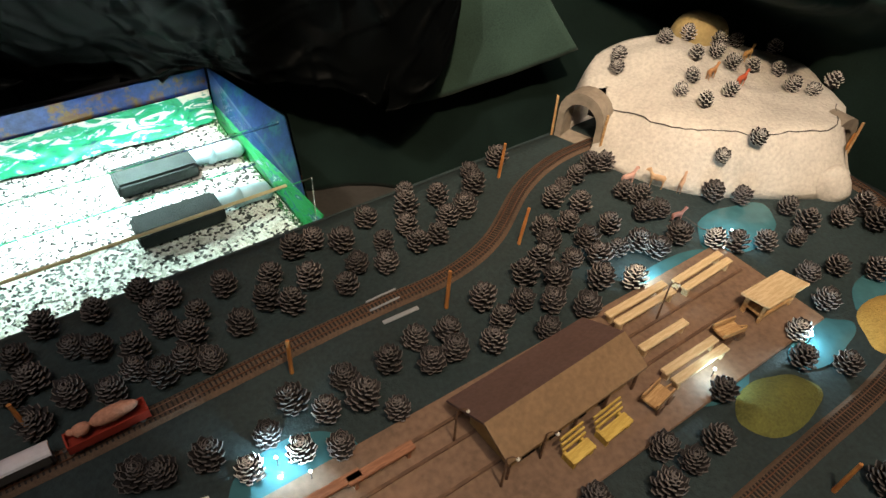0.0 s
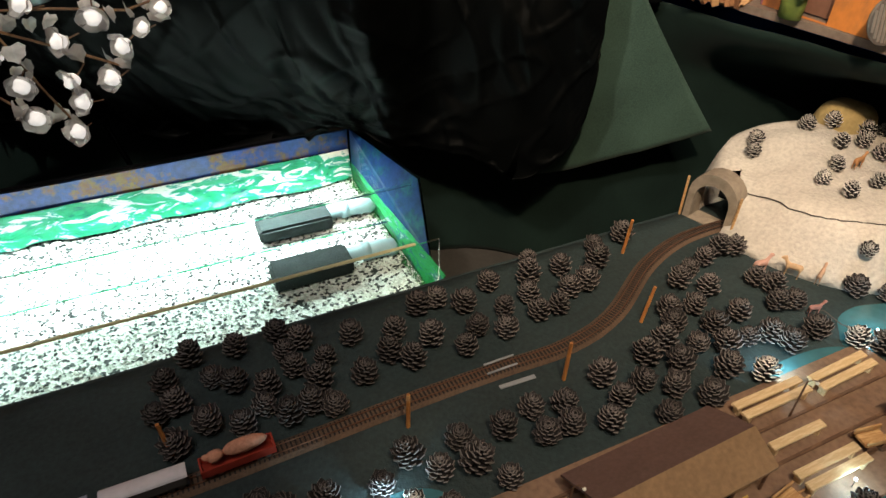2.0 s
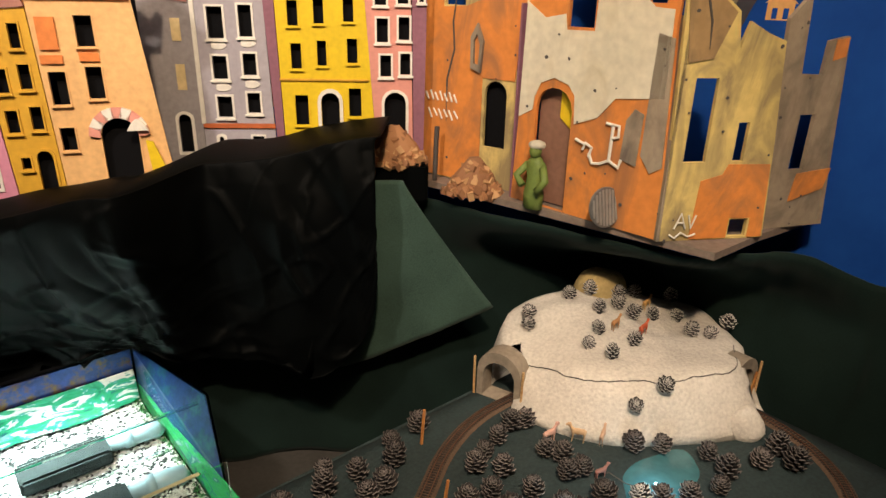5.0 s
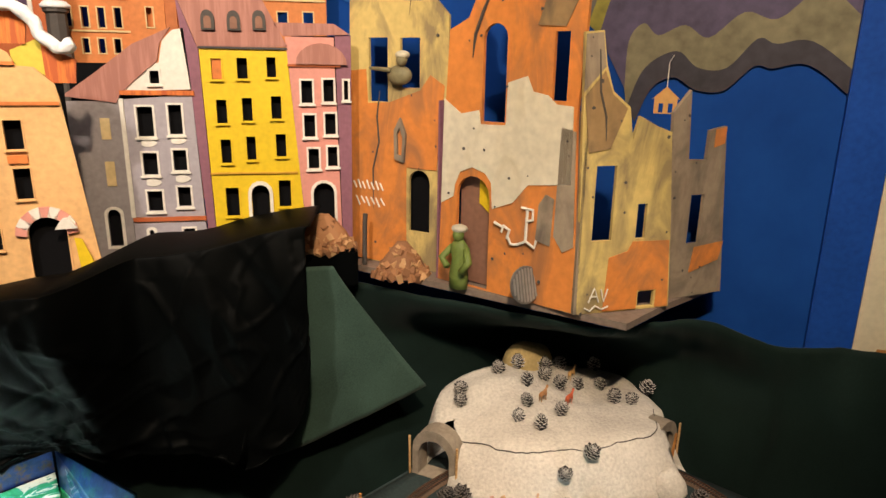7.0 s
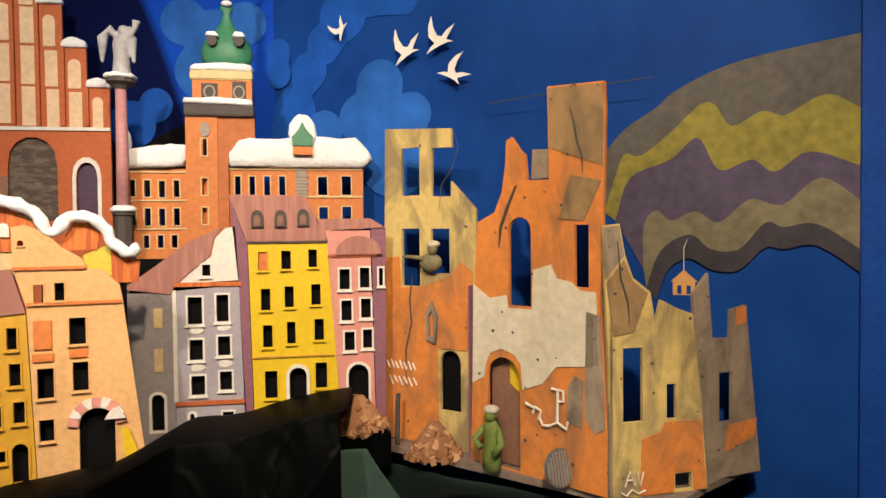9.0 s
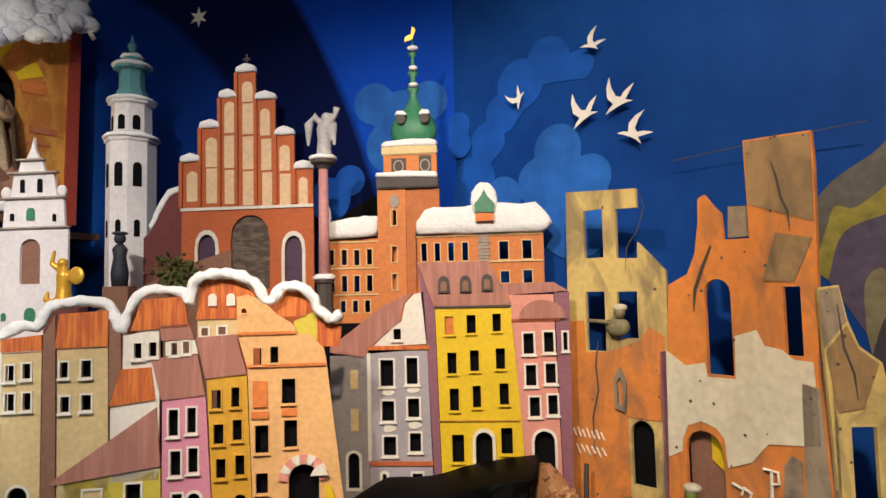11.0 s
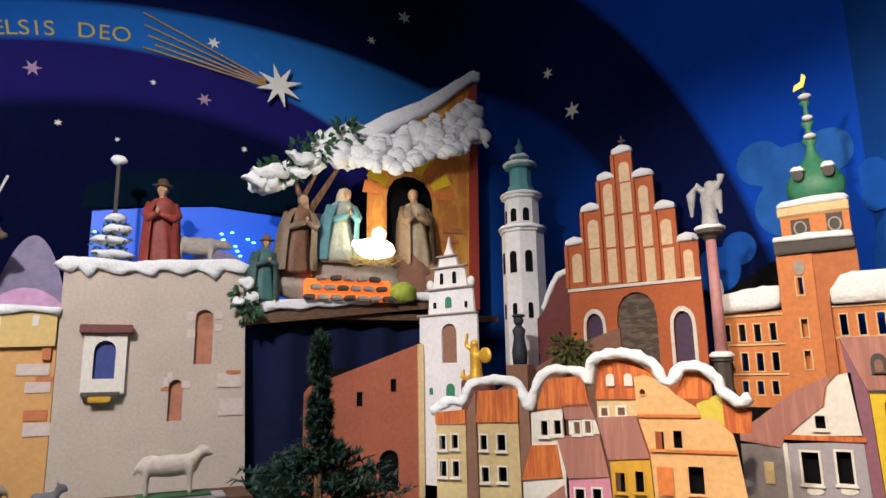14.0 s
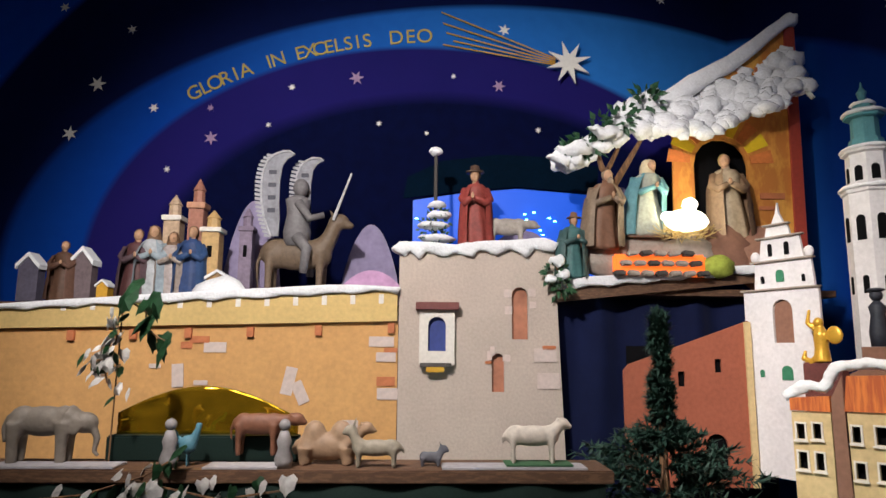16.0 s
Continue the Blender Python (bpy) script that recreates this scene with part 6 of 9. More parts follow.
part("deck", boxed(-0.62, 0.53, -0.135, 0.135, 0.001, 0.008, bevel=0.002), PLATM, plat)
for k, y in enumerate((-0.02, 0.045, 0.085)):
    part("edge_strip", boxed(-0.60, 0.50, y, y + 0.006, 0.008, 0.011), WOODD, plat)
st = thing("station_building", "long wooden station with a brown pitched roof", "model station", at_station(0.232, 0.660, ZB + 0.008, 2))
part("wall", boxed(-0.135, 0.145, -0.050, 0.054, 0.0, 0.038, bevel=0.002), WALLT, st)
for s in (-0.1355, 0.1455):
    part("gable_wall", panel([(-0.050, 0.038), (0.054, 0.038), (0.0, 0.074)], (), 0, 0.004), WALLT, st, m=Matrix.Translation((s - (0.002 if s > 0 else -0.002), 0, 0)) @ Matrix.Rotation(math.pi / 2, 4, "Z"))
for side, mat, y1 in ((1, ROOFSHADE, 0.092), (-1, ROOFLIT, -0.064)):
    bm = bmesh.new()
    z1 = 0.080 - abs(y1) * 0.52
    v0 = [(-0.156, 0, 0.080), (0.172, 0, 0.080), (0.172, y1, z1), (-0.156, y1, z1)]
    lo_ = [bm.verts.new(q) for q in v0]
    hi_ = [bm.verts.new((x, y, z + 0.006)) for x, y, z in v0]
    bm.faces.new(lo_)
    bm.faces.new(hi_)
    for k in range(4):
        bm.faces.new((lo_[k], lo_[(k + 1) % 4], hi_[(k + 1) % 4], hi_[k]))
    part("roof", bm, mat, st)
for k in range(4):
    part("window", boxed(-0.11 + 0.06 * k, -0.085 + 0.06 * k, -0.0545, -0.0505, 0.010, 0.032), DARK, st)
for k in range(5):
    part("veranda_post", tube(bmesh.new(), [(-0.15 + 0.075 * k, -0.061, 0.0), (-0.15 + 0.075 * k, -0.061, 0.047)], 0.0028, 6), WOODD, st)


def bench_pair(x, y, L, turn, label, seats=2, mat=WOOD):
    b = thing("picnic_bench", label, "model bench", at_station(x, y, ZB + 0.008, turn), "station benches")
    for k in range(seats):
        yy = (k - (seats - 1) / 2) * 0.024
        part("plank", boxed(-L / 2, L / 2, yy - 0.0085, yy + 0.0085, 0.020, 0.026, bevel=0.001), mat, b)
        for s in (-L / 2 + 0.012, L / 2 - 0.012):
            part("leg", boxed(s - 0.003, s + 0.003, yy - 0.007, yy + 0.007, 0.0, 0.0198), mat, b)
    return b


PALE = streaked("pale_balsa", (0.68, 0.52, 0.32), (0.56, 0.40, 0.22), (30, 200, 200), 0.6)
bench_pair(0.445, 0.895, 0.17, 0, "pale wooden double bench along the platform", 2, PALE)
bench_pair(0.60, 0.995, 0.16, 2, "pale wooden double bench along the platform", 2, PALE)
bench_pair(0.47, 0.812, 0.13, 0, "single pale plank bench on the platform", 1, PALE)
bench_pair(0.515, 0.755, 0.15, 0, "pale wooden double bench on the platform", 2, PALE)
bench_pair(-0.05, 0.53, 0.12, 0, "single reddish plank bench on the platform", 1, streaked("red_plank", (0.34, 0.15, 0.08), (0.24, 0.10, 0.05), (30, 200, 200), 0.6))
bench_pair(-0.13, 0.48, 0.12, 0, "single reddish plank bench on the platform", 1, MATS["red_plank"])
YWOOD = streaked("yellow_balsa", (0.66, 0.47, 0.12), (0.52, 0.34, 0.07), (30, 200, 200), 0.6)
for x, y, L in ((0.335, 0.613, 0.068), (0.268, 0.566, 0.054)):
    b = thing("garden_seat", "small yellow wooden seat with a back", "model bench", at_station(x, y, ZB + 0.008, 4), "yellow seats")
    part("seat", boxed(-L / 2, L / 2, -0.016, 0.006, 0.016, 0.021, bevel=0.001), YWOOD, b)
    for k in range(3):
        part("back_slat", boxed(-L / 2, L / 2, 0.010 + 0.005 * k, 0.013 + 0.005 * k, 0.022 + 0.009 * k, 0.029 + 0.009 * k), YWOOD, b)
    for s in (-L / 2 + 0.006, L / 2 - 0.006):
        part("leg", boxed(s - 0.003, s + 0.003, -0.014, 0.012, 0.0, 0.0158), YWOOD, b)
for x, y, turn in ((0.425, 0.675, 8), (0.605, 0.835, -10)):
    c = thing("wooden_cart", "small rough wooden cart with spoked wheels", "model cart", at_station(x, y, ZB + 0.008, turn), "wooden carts")
    part("bed", boxed(-0.026, 0.026, -0.013, 0.013, 0.014, 0.020, bevel=0.001), WOOD, c)
    for s in (-1, 1):
        part("side_board", boxed(-0.028, 0.028, s * 0.015 - 0.0015, s * 0.015 + 0.0015, 0.019, 0.031), WOOD, c)
        for u in (-0.016, 0.016):
            bm = lathe(bmesh.new(), [(0.011, -0.0015), (0.011, 0.0015)], 14)
            part("wheel", bm, WOODD, c, m=pose(u, s * 0.019, 0.011, 90))
    part("shaft", tube(bmesh.new(), [(0.026, 0, 0.018), (0.055, 0, 0.006)], 0.0018, 5), WOOD, c)
sh = thing("market_stall", "small wooden stall with a pale board roof", "model stall", at_station(0.715, 0.915, ZB + 0.008, -2))
for sx in (-0.05, 0.05):
    for sy in (-0.018, 0.018):
        part("post", boxed(sx - 0.003, sx + 0.003, sy - 0.003, sy + 0.003, 0, 0.05), WOOD, sh)
part("counter", boxed(-0.052, 0.052, -0.022, 0.022, 0.016, 0.022, bevel=0.001), WOOD, sh)
part("back_board", boxed(-0.052, 0.052, 0.0215, 0.0245, 0.0, 0.05), WOOD, sh)
part("roof", boxed(-0.066, 0.066, -0.032, 0.032, 0, 0.005, bevel=0.001, m=pose(0, 0, 0.052, -12)), PALE, sh)

# ---- poles, lamps, pools of light ----
POLE = streaked("orange_stick", (0.55, 0.24, 0.06), (0.36, 0.14, 0.04), (200, 200, 30), 0.6)
for x, y, h, tx, ty in ((0.189, 1.343, 0.105, 3, 2), (0.219, 1.094, 0.10, 6, -3), (0.055, 0.892, 0.105, 1, 1), (-0.225, 0.72, 0.09, 1, 0), (-0.612, 0.576, 0.10, -2, 3), (0.683, 0.518, 0.085, 3, 0), (1.117, 1.466, 0.10, 4, 0)):
    solo("track_pole", tube(bmesh.new(), [(0, 0, 0), (0, 0, h * 0.5), (0, 0, h)], [0.0042, 0.004, 0.0034], 8), POLE, "thin orange wooden pole beside the track", "pole", pose(x, y, ZB, ty, tx, 0), "track poles")
for x, y, h in ((0.477, 0.873, 0.10), (0.066, 0.586, 0.09), (0.139, 0.508, 0.085), (0.207, 0.559, 0.075)):
    l = thing("street_lamp", "thin dark model street lamp", "model lamp", pose(x, y, ZB + 0.006), "station lamps")
    part("post", tube(bmesh.new(), [(0, 0, 0), (0, 0, h)], [0.0024, 0.0016], 6), WOODD, l)
    part("arm", tube(bmesh.new(), [(0, 0, h), (0.008, 0, h + 0.006), (0.016, 0, h + 0.003)], 0.0012, 5), WOODD, l)
    bm = bmesh.new()
    ball(bm, (0.017, 0, h - 0.001), 0.0035, 8)
    part("bulb", bm, OFFWHITE, l, "white bulb", smooth=True)
# Cyan pools of light on the table, painted as glossy patches.
LIGHTPOOL = paint("cyan_light_pool", (0.05, 0.14, 0.16), 0.12, 0.25, 30, 8, 0.1)


def blob(cx, cy, rx, ry, seed, z0, h, turn=35, seg=36, wob=0.2):
    bm = bmesh.new()
    rings = []
    for i in range(7):
        f = i / 6
        row = []
        for j in range(seg):
            a = 2 * math.pi * j / seg
            w = 1 + wob * noise.noise(Vector((math.cos(a) * 1.2, math.sin(a) * 1.2, seed)))
            p = Vector((rx * w * math.cos(a) * (1 - f), ry * w * math.sin(a) * (1 - f), z0 + h * (1 - (1 - f) ** 2.5)))
            p.rotate(Euler((0, 0, radians(turn))))
            row.append(bm.verts.new((cx + p.x, cy + p.y, p.z + (0.004 if h > 0.01 else 0.0) * noise.noise(Vector((p.x * 60, p.y * 60, seed))) * (f > 0))))
        rings.append(row)
    for r0, r1 in zip(rings, rings[1:]):
        for j in range(seg):
            bm.faces.new((r0[j], r0[(j + 1) % seg], r1[(j + 1) % seg], r1[j]))
    bmesh.ops.remove_doubles(bm, verts=bm.verts, dist=0.0005)
    return bm


for cx, cy, rx, ry, s in ((0.56, 1.01, 0.15, 0.05, 1), (0.75, 1.18, 0.13, 0.07, 2), (0.56, 0.725, 0.08, 0.035, 3), (0.80, 0.83, 0.10, 0.04, 4), (-0.19, 0.525, 0.11, 0.06, 5), (1.02, 0.98, 0.12, 0.06, 6)):
    solo("pond", blob(cx, cy, rx, ry, s, ZB + 0.0015, 0.003), LIGHTPOOL, "glossy pale cyan patch painting a pool of light on the table", "pond", group="ponds", smooth=True)
solo("grass_mound", blob(0.655, 0.685, 0.10, 0.055, 8, ZB + 0.001, 0.022, 30), paint("moss_grass", (0.12, 0.12, 0.03), 0.95, 0.4, 200, 20, 0.9), "low mound of yellow-green moss", "mound", smooth=True)
solo("sand_mound", blob(1.0, 0.90, 0.13, 0.07, 9, ZB + 0.001, 0.025, 40), paint("ochre_sand", (0.42, 0.27, 0.07), 0.95, 0.3, 200, 20, 0.6), "low ochre sand mound", "mound", smooth=True)
LED = glow("led_white", (0.75, 0.95, 1.0), 12)
for x, y, e in ((-0.215, 0.535, 0.8), (0.475, 0.995, 0.6), (0.71, 1.135, 0.35), (0.765, 0.825, 0.55), (0.545, 0.735, 0.3), (-0.158, 0.513, 0.08)):
    l = thing("ground_light", "tiny cold white light on a thin wire", "small light", pose(x, y, ZB), "table lights")
    bm = bmesh.new()
    ball(bm, (0, 0, 0.030), 0.0026, 8)
    o = part("bulb", bm, LED, l, "cold white bulb", smooth=True)
    part("stem", tube(bmesh.new(), [(0, 0, 0), (0.001, 0, 0.015), (0, 0, 0.028)], 0.0009, 5), GREYD, l)
    lamp("ground_led", "POINT", (x, y, ZB + 0.036), (x, y, 0), e, (0.55, 0.88, 1.0), 0.004)
wire = bmesh.new()
tube(wire, [(0.60, 1.20, ZB + 0.004), (0.62, 1.19, ZB + 0.02), (0.65, 1.16, ZB + 0.012), (0.70, 1.135, ZB + 0.01)], 0.0012, 5)
solo("light_wire", wire, GREYD, "thin black wire to a table light", "wire")
tr = thing("rerailer", "clear plastic ramp laid over the track", "rerailer", pose(-0.075, 0.895, ZB + 0.0105, 0, 0, 35.5))
CLEAR = paint("clear_plastic", (0.30, 0.31, 0.33), 0.25, 0.15)
part("plate", boxed(-0.035, 0.035, -0.014, -0.010, 0, 0.004, bevel=0.001), CLEAR, tr)
part("plate", boxed(-0.030, 0.040, 0.010, 0.014, 0, 0.004, bevel=0.001), CLEAR, tr)
solo("plastic_strip", boxed(-0.04, 0.04, -0.005, 0.005, 0, 0.003, bevel=0.001), CLEAR, "grey plastic strip lying beside the track", "strip", pose(-0.035, 0.865, ZB + 0.002, 0, 0, 33))

# ---- the train ----


def along(path, s):
    for a, b in zip(path, path[1:]):
        L = (b - a).length
        if s <= L:
            return a + (b - a) * (s / L), (b - a).normalized()
        s -= L
    return path[-1], (path[-1] - path[-2]).normalized()


def wagon(kind, s, L, label, body, roof=None):
    p, d = along(TRACK_A, s)
    w = thing(kind, label, "model train car", pose(p.x, p.y, ZB + 0.011, 0, 0, math.degrees(math.atan2(d.y, d.x))), "train")
    part("chassis", boxed(-L / 2, L / 2, -0.011, 0.011, 0.008, 0.013, bevel=0.001), GREYD, w)
    for u in (-L / 2 + 0.022, L / 2 - 0.022):
        for du in (-0.008, 0.008):
            part("wheel", lathe(bmesh.new(), [(0.0055, -0.010), (0.0055, 0.010)], 12), GREYD, w, m=pose(u + du, 0, 0.0065, 90))
    part("coupling", boxed(-L / 2 - 0.008, -L / 2, -0.002, 0.002, 0.008, 0.011), GREYD, w)
    return w, L


RED = paint("red_wagon_paint", (0.32, 0.035, 0.02), 0.45, 0.2)
REDB = paint("loco_red_paint", (0.50, 0.065, 0.02), 0.35, 0.15, coat=0.4)
S0 = 0.955
w, L = wagon("open_wagon", S0, 0.125, "red open wagon loaded with a plush animal", RED)
part("floor_board", boxed(-L / 2, L / 2, -0.015, 0.015, 0.013, 0.017), RED, w)
for y in (-0.0145, 0.0145):
    part("side", boxed(-L / 2, L / 2, y - 0.0015, y + 0.0015, 0.017, 0.032, bevel=0.0005), RED, w)
for x in (-L / 2 + 0.0015, L / 2 - 0.0015):
    part("end", boxed(x - 0.0015, x + 0.0015, -0.013, 0.013, 0.017, 0.032), RED, w)
p, d = along(TRACK_A, S0)
toy = bmesh.new()
ball(toy, (0.015, 0, 0.045), (0.040, 0.013, 0.014), 12)
ball(toy, (-0.035, 0, 0.042), (0.014, 0.011, 0.012), 10)
ball(toy, (-0.050, 0, 0.045), (0.006, 0.005, 0.005), 8)
rumple(toy, 0.003, 60)
solo("toy_animal", toy, paint("salmon_plush", (0.55, 0.26, 0.17), 0.95, 0.25, 200, 25, 0.5), "salmon plush toy lying in the red wagon", "toy", pose(p.x, p.y, ZB + 0.011, 0, 0, math.degrees(math.atan2(d.y, d.x))), smooth=True)
for k, (col, label) in enumerate((((0.62, 0.58, 0.62), "dark wagon with a white rounded roof"), ((0.40, 0.38, 0.50), "dark wagon with a pale grey roof"), ((0.70, 0.62, 0.56), "white and red tank wagon"))):
    w, L = wagon("box_wagon", S0 - 0.148 * (k + 1), 0.132, label, GREYD)
    part("body", boxed(-L / 2 + 0.002, L / 2 - 0.002, -0.0145, 0.0145, 0.014, 0.034, bevel=0.002), GREYD, w)
    bm = bmesh.new()
    tube(bm, [(-L / 2, 0, 0.034), (L / 2, 0, 0.034)], 0.0155, 14)
    for v in bm.verts:
        v.co.z = 0.034 + (v.co.z - 0.034) * 0.55 if v.co.z > 0.034 else 0.0345
    part("roof", bm, paint("wagon_roof_%d" % k, col, 0.5, 0.15), w, smooth=False)
    if k == 2:
        for y in (-0.0155, 0.0155):
            part("stripe", boxed(-L / 2 + 0.012, L / 2 - 0.012, y - 0.0006, y + 0.0006, 0.018, 0.026), REDB, w)
w, L = wagon("locomotive", S0 - 0.148 * 4 - 0.03, 0.19, "bright red diesel locomotive pulling the wagons", REDB)
part("body", boxed(-L / 2 + 0.004, L / 2 - 0.004, -0.015, 0.015, 0.013, 0.046, bevel=0.004), REDB, w)
part("roof", boxed(-L / 2 + 0.012, L / 2 - 0.012, -0.012, 0.012, 0.046, 0.051, bevel=0.003), REDB, w)

# ---- painted and fixed things on the walls ----
F3 = plane_frame(FAR, BEND)
F2 = plane_frame(BEND, CORNER)
CLOUD = paint("pale_blue_cloud_paint", (0.024, 0.12, 0.46), 0.7, 0.35, 9, 4, 0.05, spec=0.08)
CLOUD2 = paint("faint_blue_cloud_paint", (0.013, 0.085, 0.42), 0.7, 0.35, 9, 4, 0.05, spec=0.08)


def disc_union(circles, n=26):
    """Scalloped cloud outline: the outer hull of overlapping discs, ray by ray from their middle."""
    cu = sum(c[0] for c in circles) / len(circles)
    cz = sum(c[1] for c in circles) / len(circles)
    pts = []
    for k in range(n * 3):
        a = 2 * math.pi * k / (n * 3)
        dx, dz = math.cos(a), math.sin(a)
        far = 0.01
        for u, z, r in circles:
            b = (u - cu) * dx + (z - cz) * dz
            q = (u - cu) ** 2 + (z - cz) ** 2 - r * r
            if b * b - q > 0:
                far = max(far, b + math.sqrt(b * b - q))
        pts.append((cu + far * dx, cz + far * dz))
    return pts


def wall_paint(name, pts, mat, m, lift, label, category="painted cloud", group=""):
    return solo(name, panel(pts, (), -lift, 0.001), mat, label, category, m, group, "structure")


for k, (discs, mat, m) in enumerate((
        ([(0.46, 2.65, 0.095), (0.59, 2.60, 0.062), (0.33, 2.58, 0.105), (0.25, 2.48, 0.085)], CLOUD2, FE),
        ([(0.17, 2.37, 0.085), (0.10, 2.22, 0.10), (0.06, 2.10, 0.11)], CLOUD2, FE),
        ([(0.49, 2.29, 0.10), (0.62, 2.17, 0.085), (0.41, 2.17, 0.10), (0.55, 2.02, 0.16)], CLOUD, FE),
        ([(0.24, 2.13, 0.085), (0.30, 2.00, 0.10)], CLOUD, FE), ([(0.025, 2.46, 0.062), (0.03, 2.38, 0.06)], CLOUD2, FE),
        ([(2.02, 2.60, 0.095), (2.27, 2.59, 0.09), (2.15, 2.52, 0.13), (2.10, 2.40, 0.12)], CLOUD, F2), ([(1.80, 2.18, 0.10), (1.90, 2.26, 0.07)], CLOUD2, F2))):
    wall_paint("painted_cloud", disc_union(discs), mat, m, 0.0045 + 0.0015 * (k % 5), "pale blue cloud painted on the wall")
wall_paint("painted_roof", [(1.78, 1.9), (2.12, 1.9), (2.12, 2.18), (2.03, 2.19), (1.84, 2.095)], DARK, F2, 0.006, "black roof shape painted on the wall", "painted roof")


def wavy(top, bottom):
    return [tuple(p) for p in spline(top, 5)] + [tuple(p) for p in spline(bottom, 5)][::-1]


G_TOP = [(1.33, 1.98), (1.40, 2.06), (1.50, 2.125), (1.57, 2.18), (1.75, 2.25), (2.092, 2.30)]
Y_TOP = [(1.335, 1.79), (1.375, 1.92), (1.40, 1.98), (1.452, 1.972), (1.54, 2.038), (1.63, 2.121), (1.675, 2.122), (1.725, 2.05), (1.811, 2.09), (1.874, 2.073), (1.955, 2.119), (2.01, 2.12), (2.092, 2.06)]
Y_LOW = [(1.37, 1.76), (1.419, 1.90), (1.544, 1.954), (1.625, 2.02), (1.675, 1.93), (1.71, 1.914), (1.783, 1.942), (1.848, 1.903), (1.942, 1.959), (2.092, 1.90)]
P_LOW = [(1.46, 1.60), (1.462, 1.741), (1.502, 1.792), (1.546, 1.757), (1.62, 1.786), (1.689, 1.75), (1.777, 1.82), (1.867, 1.801), (1.972, 1.879), (2.092, 1.79)]
D_LOW = [(1.47, 1.54), (1.515, 1.661), (1.603, 1.712), (1.667, 1.665), (1.747, 1.665), (1.82, 1.747), (1.871, 1.733), (1.963, 1.74), (2.092, 1.65)]
D_END = [(1.50, 1.50), (1.54, 1.60), (1.603, 1.635), (1.667, 1.60), (1.747, 1.60), (1.82, 1.67), (1.871, 1.665), (1.963, 1.675), (2.092, 1.58)]
SMOKE = [(G_TOP, Y_TOP, paint("smoke_grey_paint", (0.085, 0.08, 0.075), 0.7, 0.4, 30, 4), "grey"), (Y_TOP, Y_LOW, paint("smoke_yellow_paint", (0.23, 0.20, 0.028), 0.7, 0.45, 30, 4), "mustard yellow"),
         (Y_LOW, P_LOW, paint("smoke_violet_paint", (0.070, 0.055, 0.11), 0.7, 0.4, 30, 4), "dull violet"), (P_LOW, D_LOW, paint("smoke_khaki_paint", (0.17, 0.15, 0.09), 0.7, 0.4, 30, 4), "khaki grey"),
         (D_LOW, D_END, paint("smoke_black_paint", (0.035, 0.032, 0.045), 0.7, 0.4, 30, 4), "blackish")]
for k, (a, b, mat, word) in enumerate(SMOKE):
    wall_paint("painted_smoke", wavy(a, b), mat, FE, 0.0045 + 0.0015 * k, word + " wavy smoke band painted on the wall", "painted smoke", "smoke bands")


def star_shape(u, z, r, n=8, inner=0.36, turn=0.2):
    return [(u + (r if k % 2 == 0 else r * inner) * math.cos(turn + math.pi * k / n), z + (r if k % 2 == 0 else r * inner) * math.sin(turn + math.pi * k / n)) for k in range(2 * n)]


STARW = paint("white_star_card", (0.78, 0.76, 0.72), 0.6, 0.08)
STARP = paint("pinkish_star_paint", (0.34, 0.22, 0.36), 0.6, 0.2)
for k, (u, z, r) in enumerate(((1.18, 3.142, 0.030), (1.502, 3.149, 0.022), (1.515, 2.969, 0.042), (1.963, 3.284, 0.022), (2.336, 3.349, 0.045), (2.473, 3.073, 0.02), (2.904, 3.371, 0.018), (3.172, 3.316, 0.04), (3.205, 3.669, 0.038), (1.838, 3.053, 0.018), (1.28, 2.78, 0.02), (0.85, 3.28, 0.05), (0.72, 2.98, 0.045), (1.02, 3.62, 0.03), (2.1, 2.85, 0.02), (2.75, 3.02, 0.015), (3.4, 3.05, 0.02), (0.62, 3.75, 0.03), (4.16, 3.887, 0.03), (4.39, 4.1, 0.05))):
    solo("wall_star", panel(star_shape(u, z, r, 6, 0.4, 0.3 * k), (), -0.007, 0.004), STARP if k in (2, 4, 7, 1) else STARW, "small pale star fixed to the night sky", "star", F3, "sky stars")
for u, z, r in ((0.976, 3.378, 0.035), (1.12, 3.117, 0.05)):
    solo("wall_star", panel(star_shape(u, z, r, 6, 0.4, 0.5), (), -0.007, 0.004), STARW, "small pale star fixed to the night sky", "star", F2, "sky stars")
comet = thing("comet_star", "large white eight-pointed star with golden rays", "star", F3)
part("star", panel(star_shape(3.577, 3.45, 0.135, 8, 0.36, 0.28), (), -0.06, 0.012), STARW, comet)
for k, (u, z) in enumerate(((2.83, 3.77), (2.84, 3.70), (2.86, 3.64), (2.90, 3.59), (2.84, 3.565))):
    part("ray", tube(bmesh.new(), [(u, -0.012, z), (3.50, -0.05, 3.475 - 0.01 * k)], 0.004, 5), GOLDP, comet, "thin golden ray")


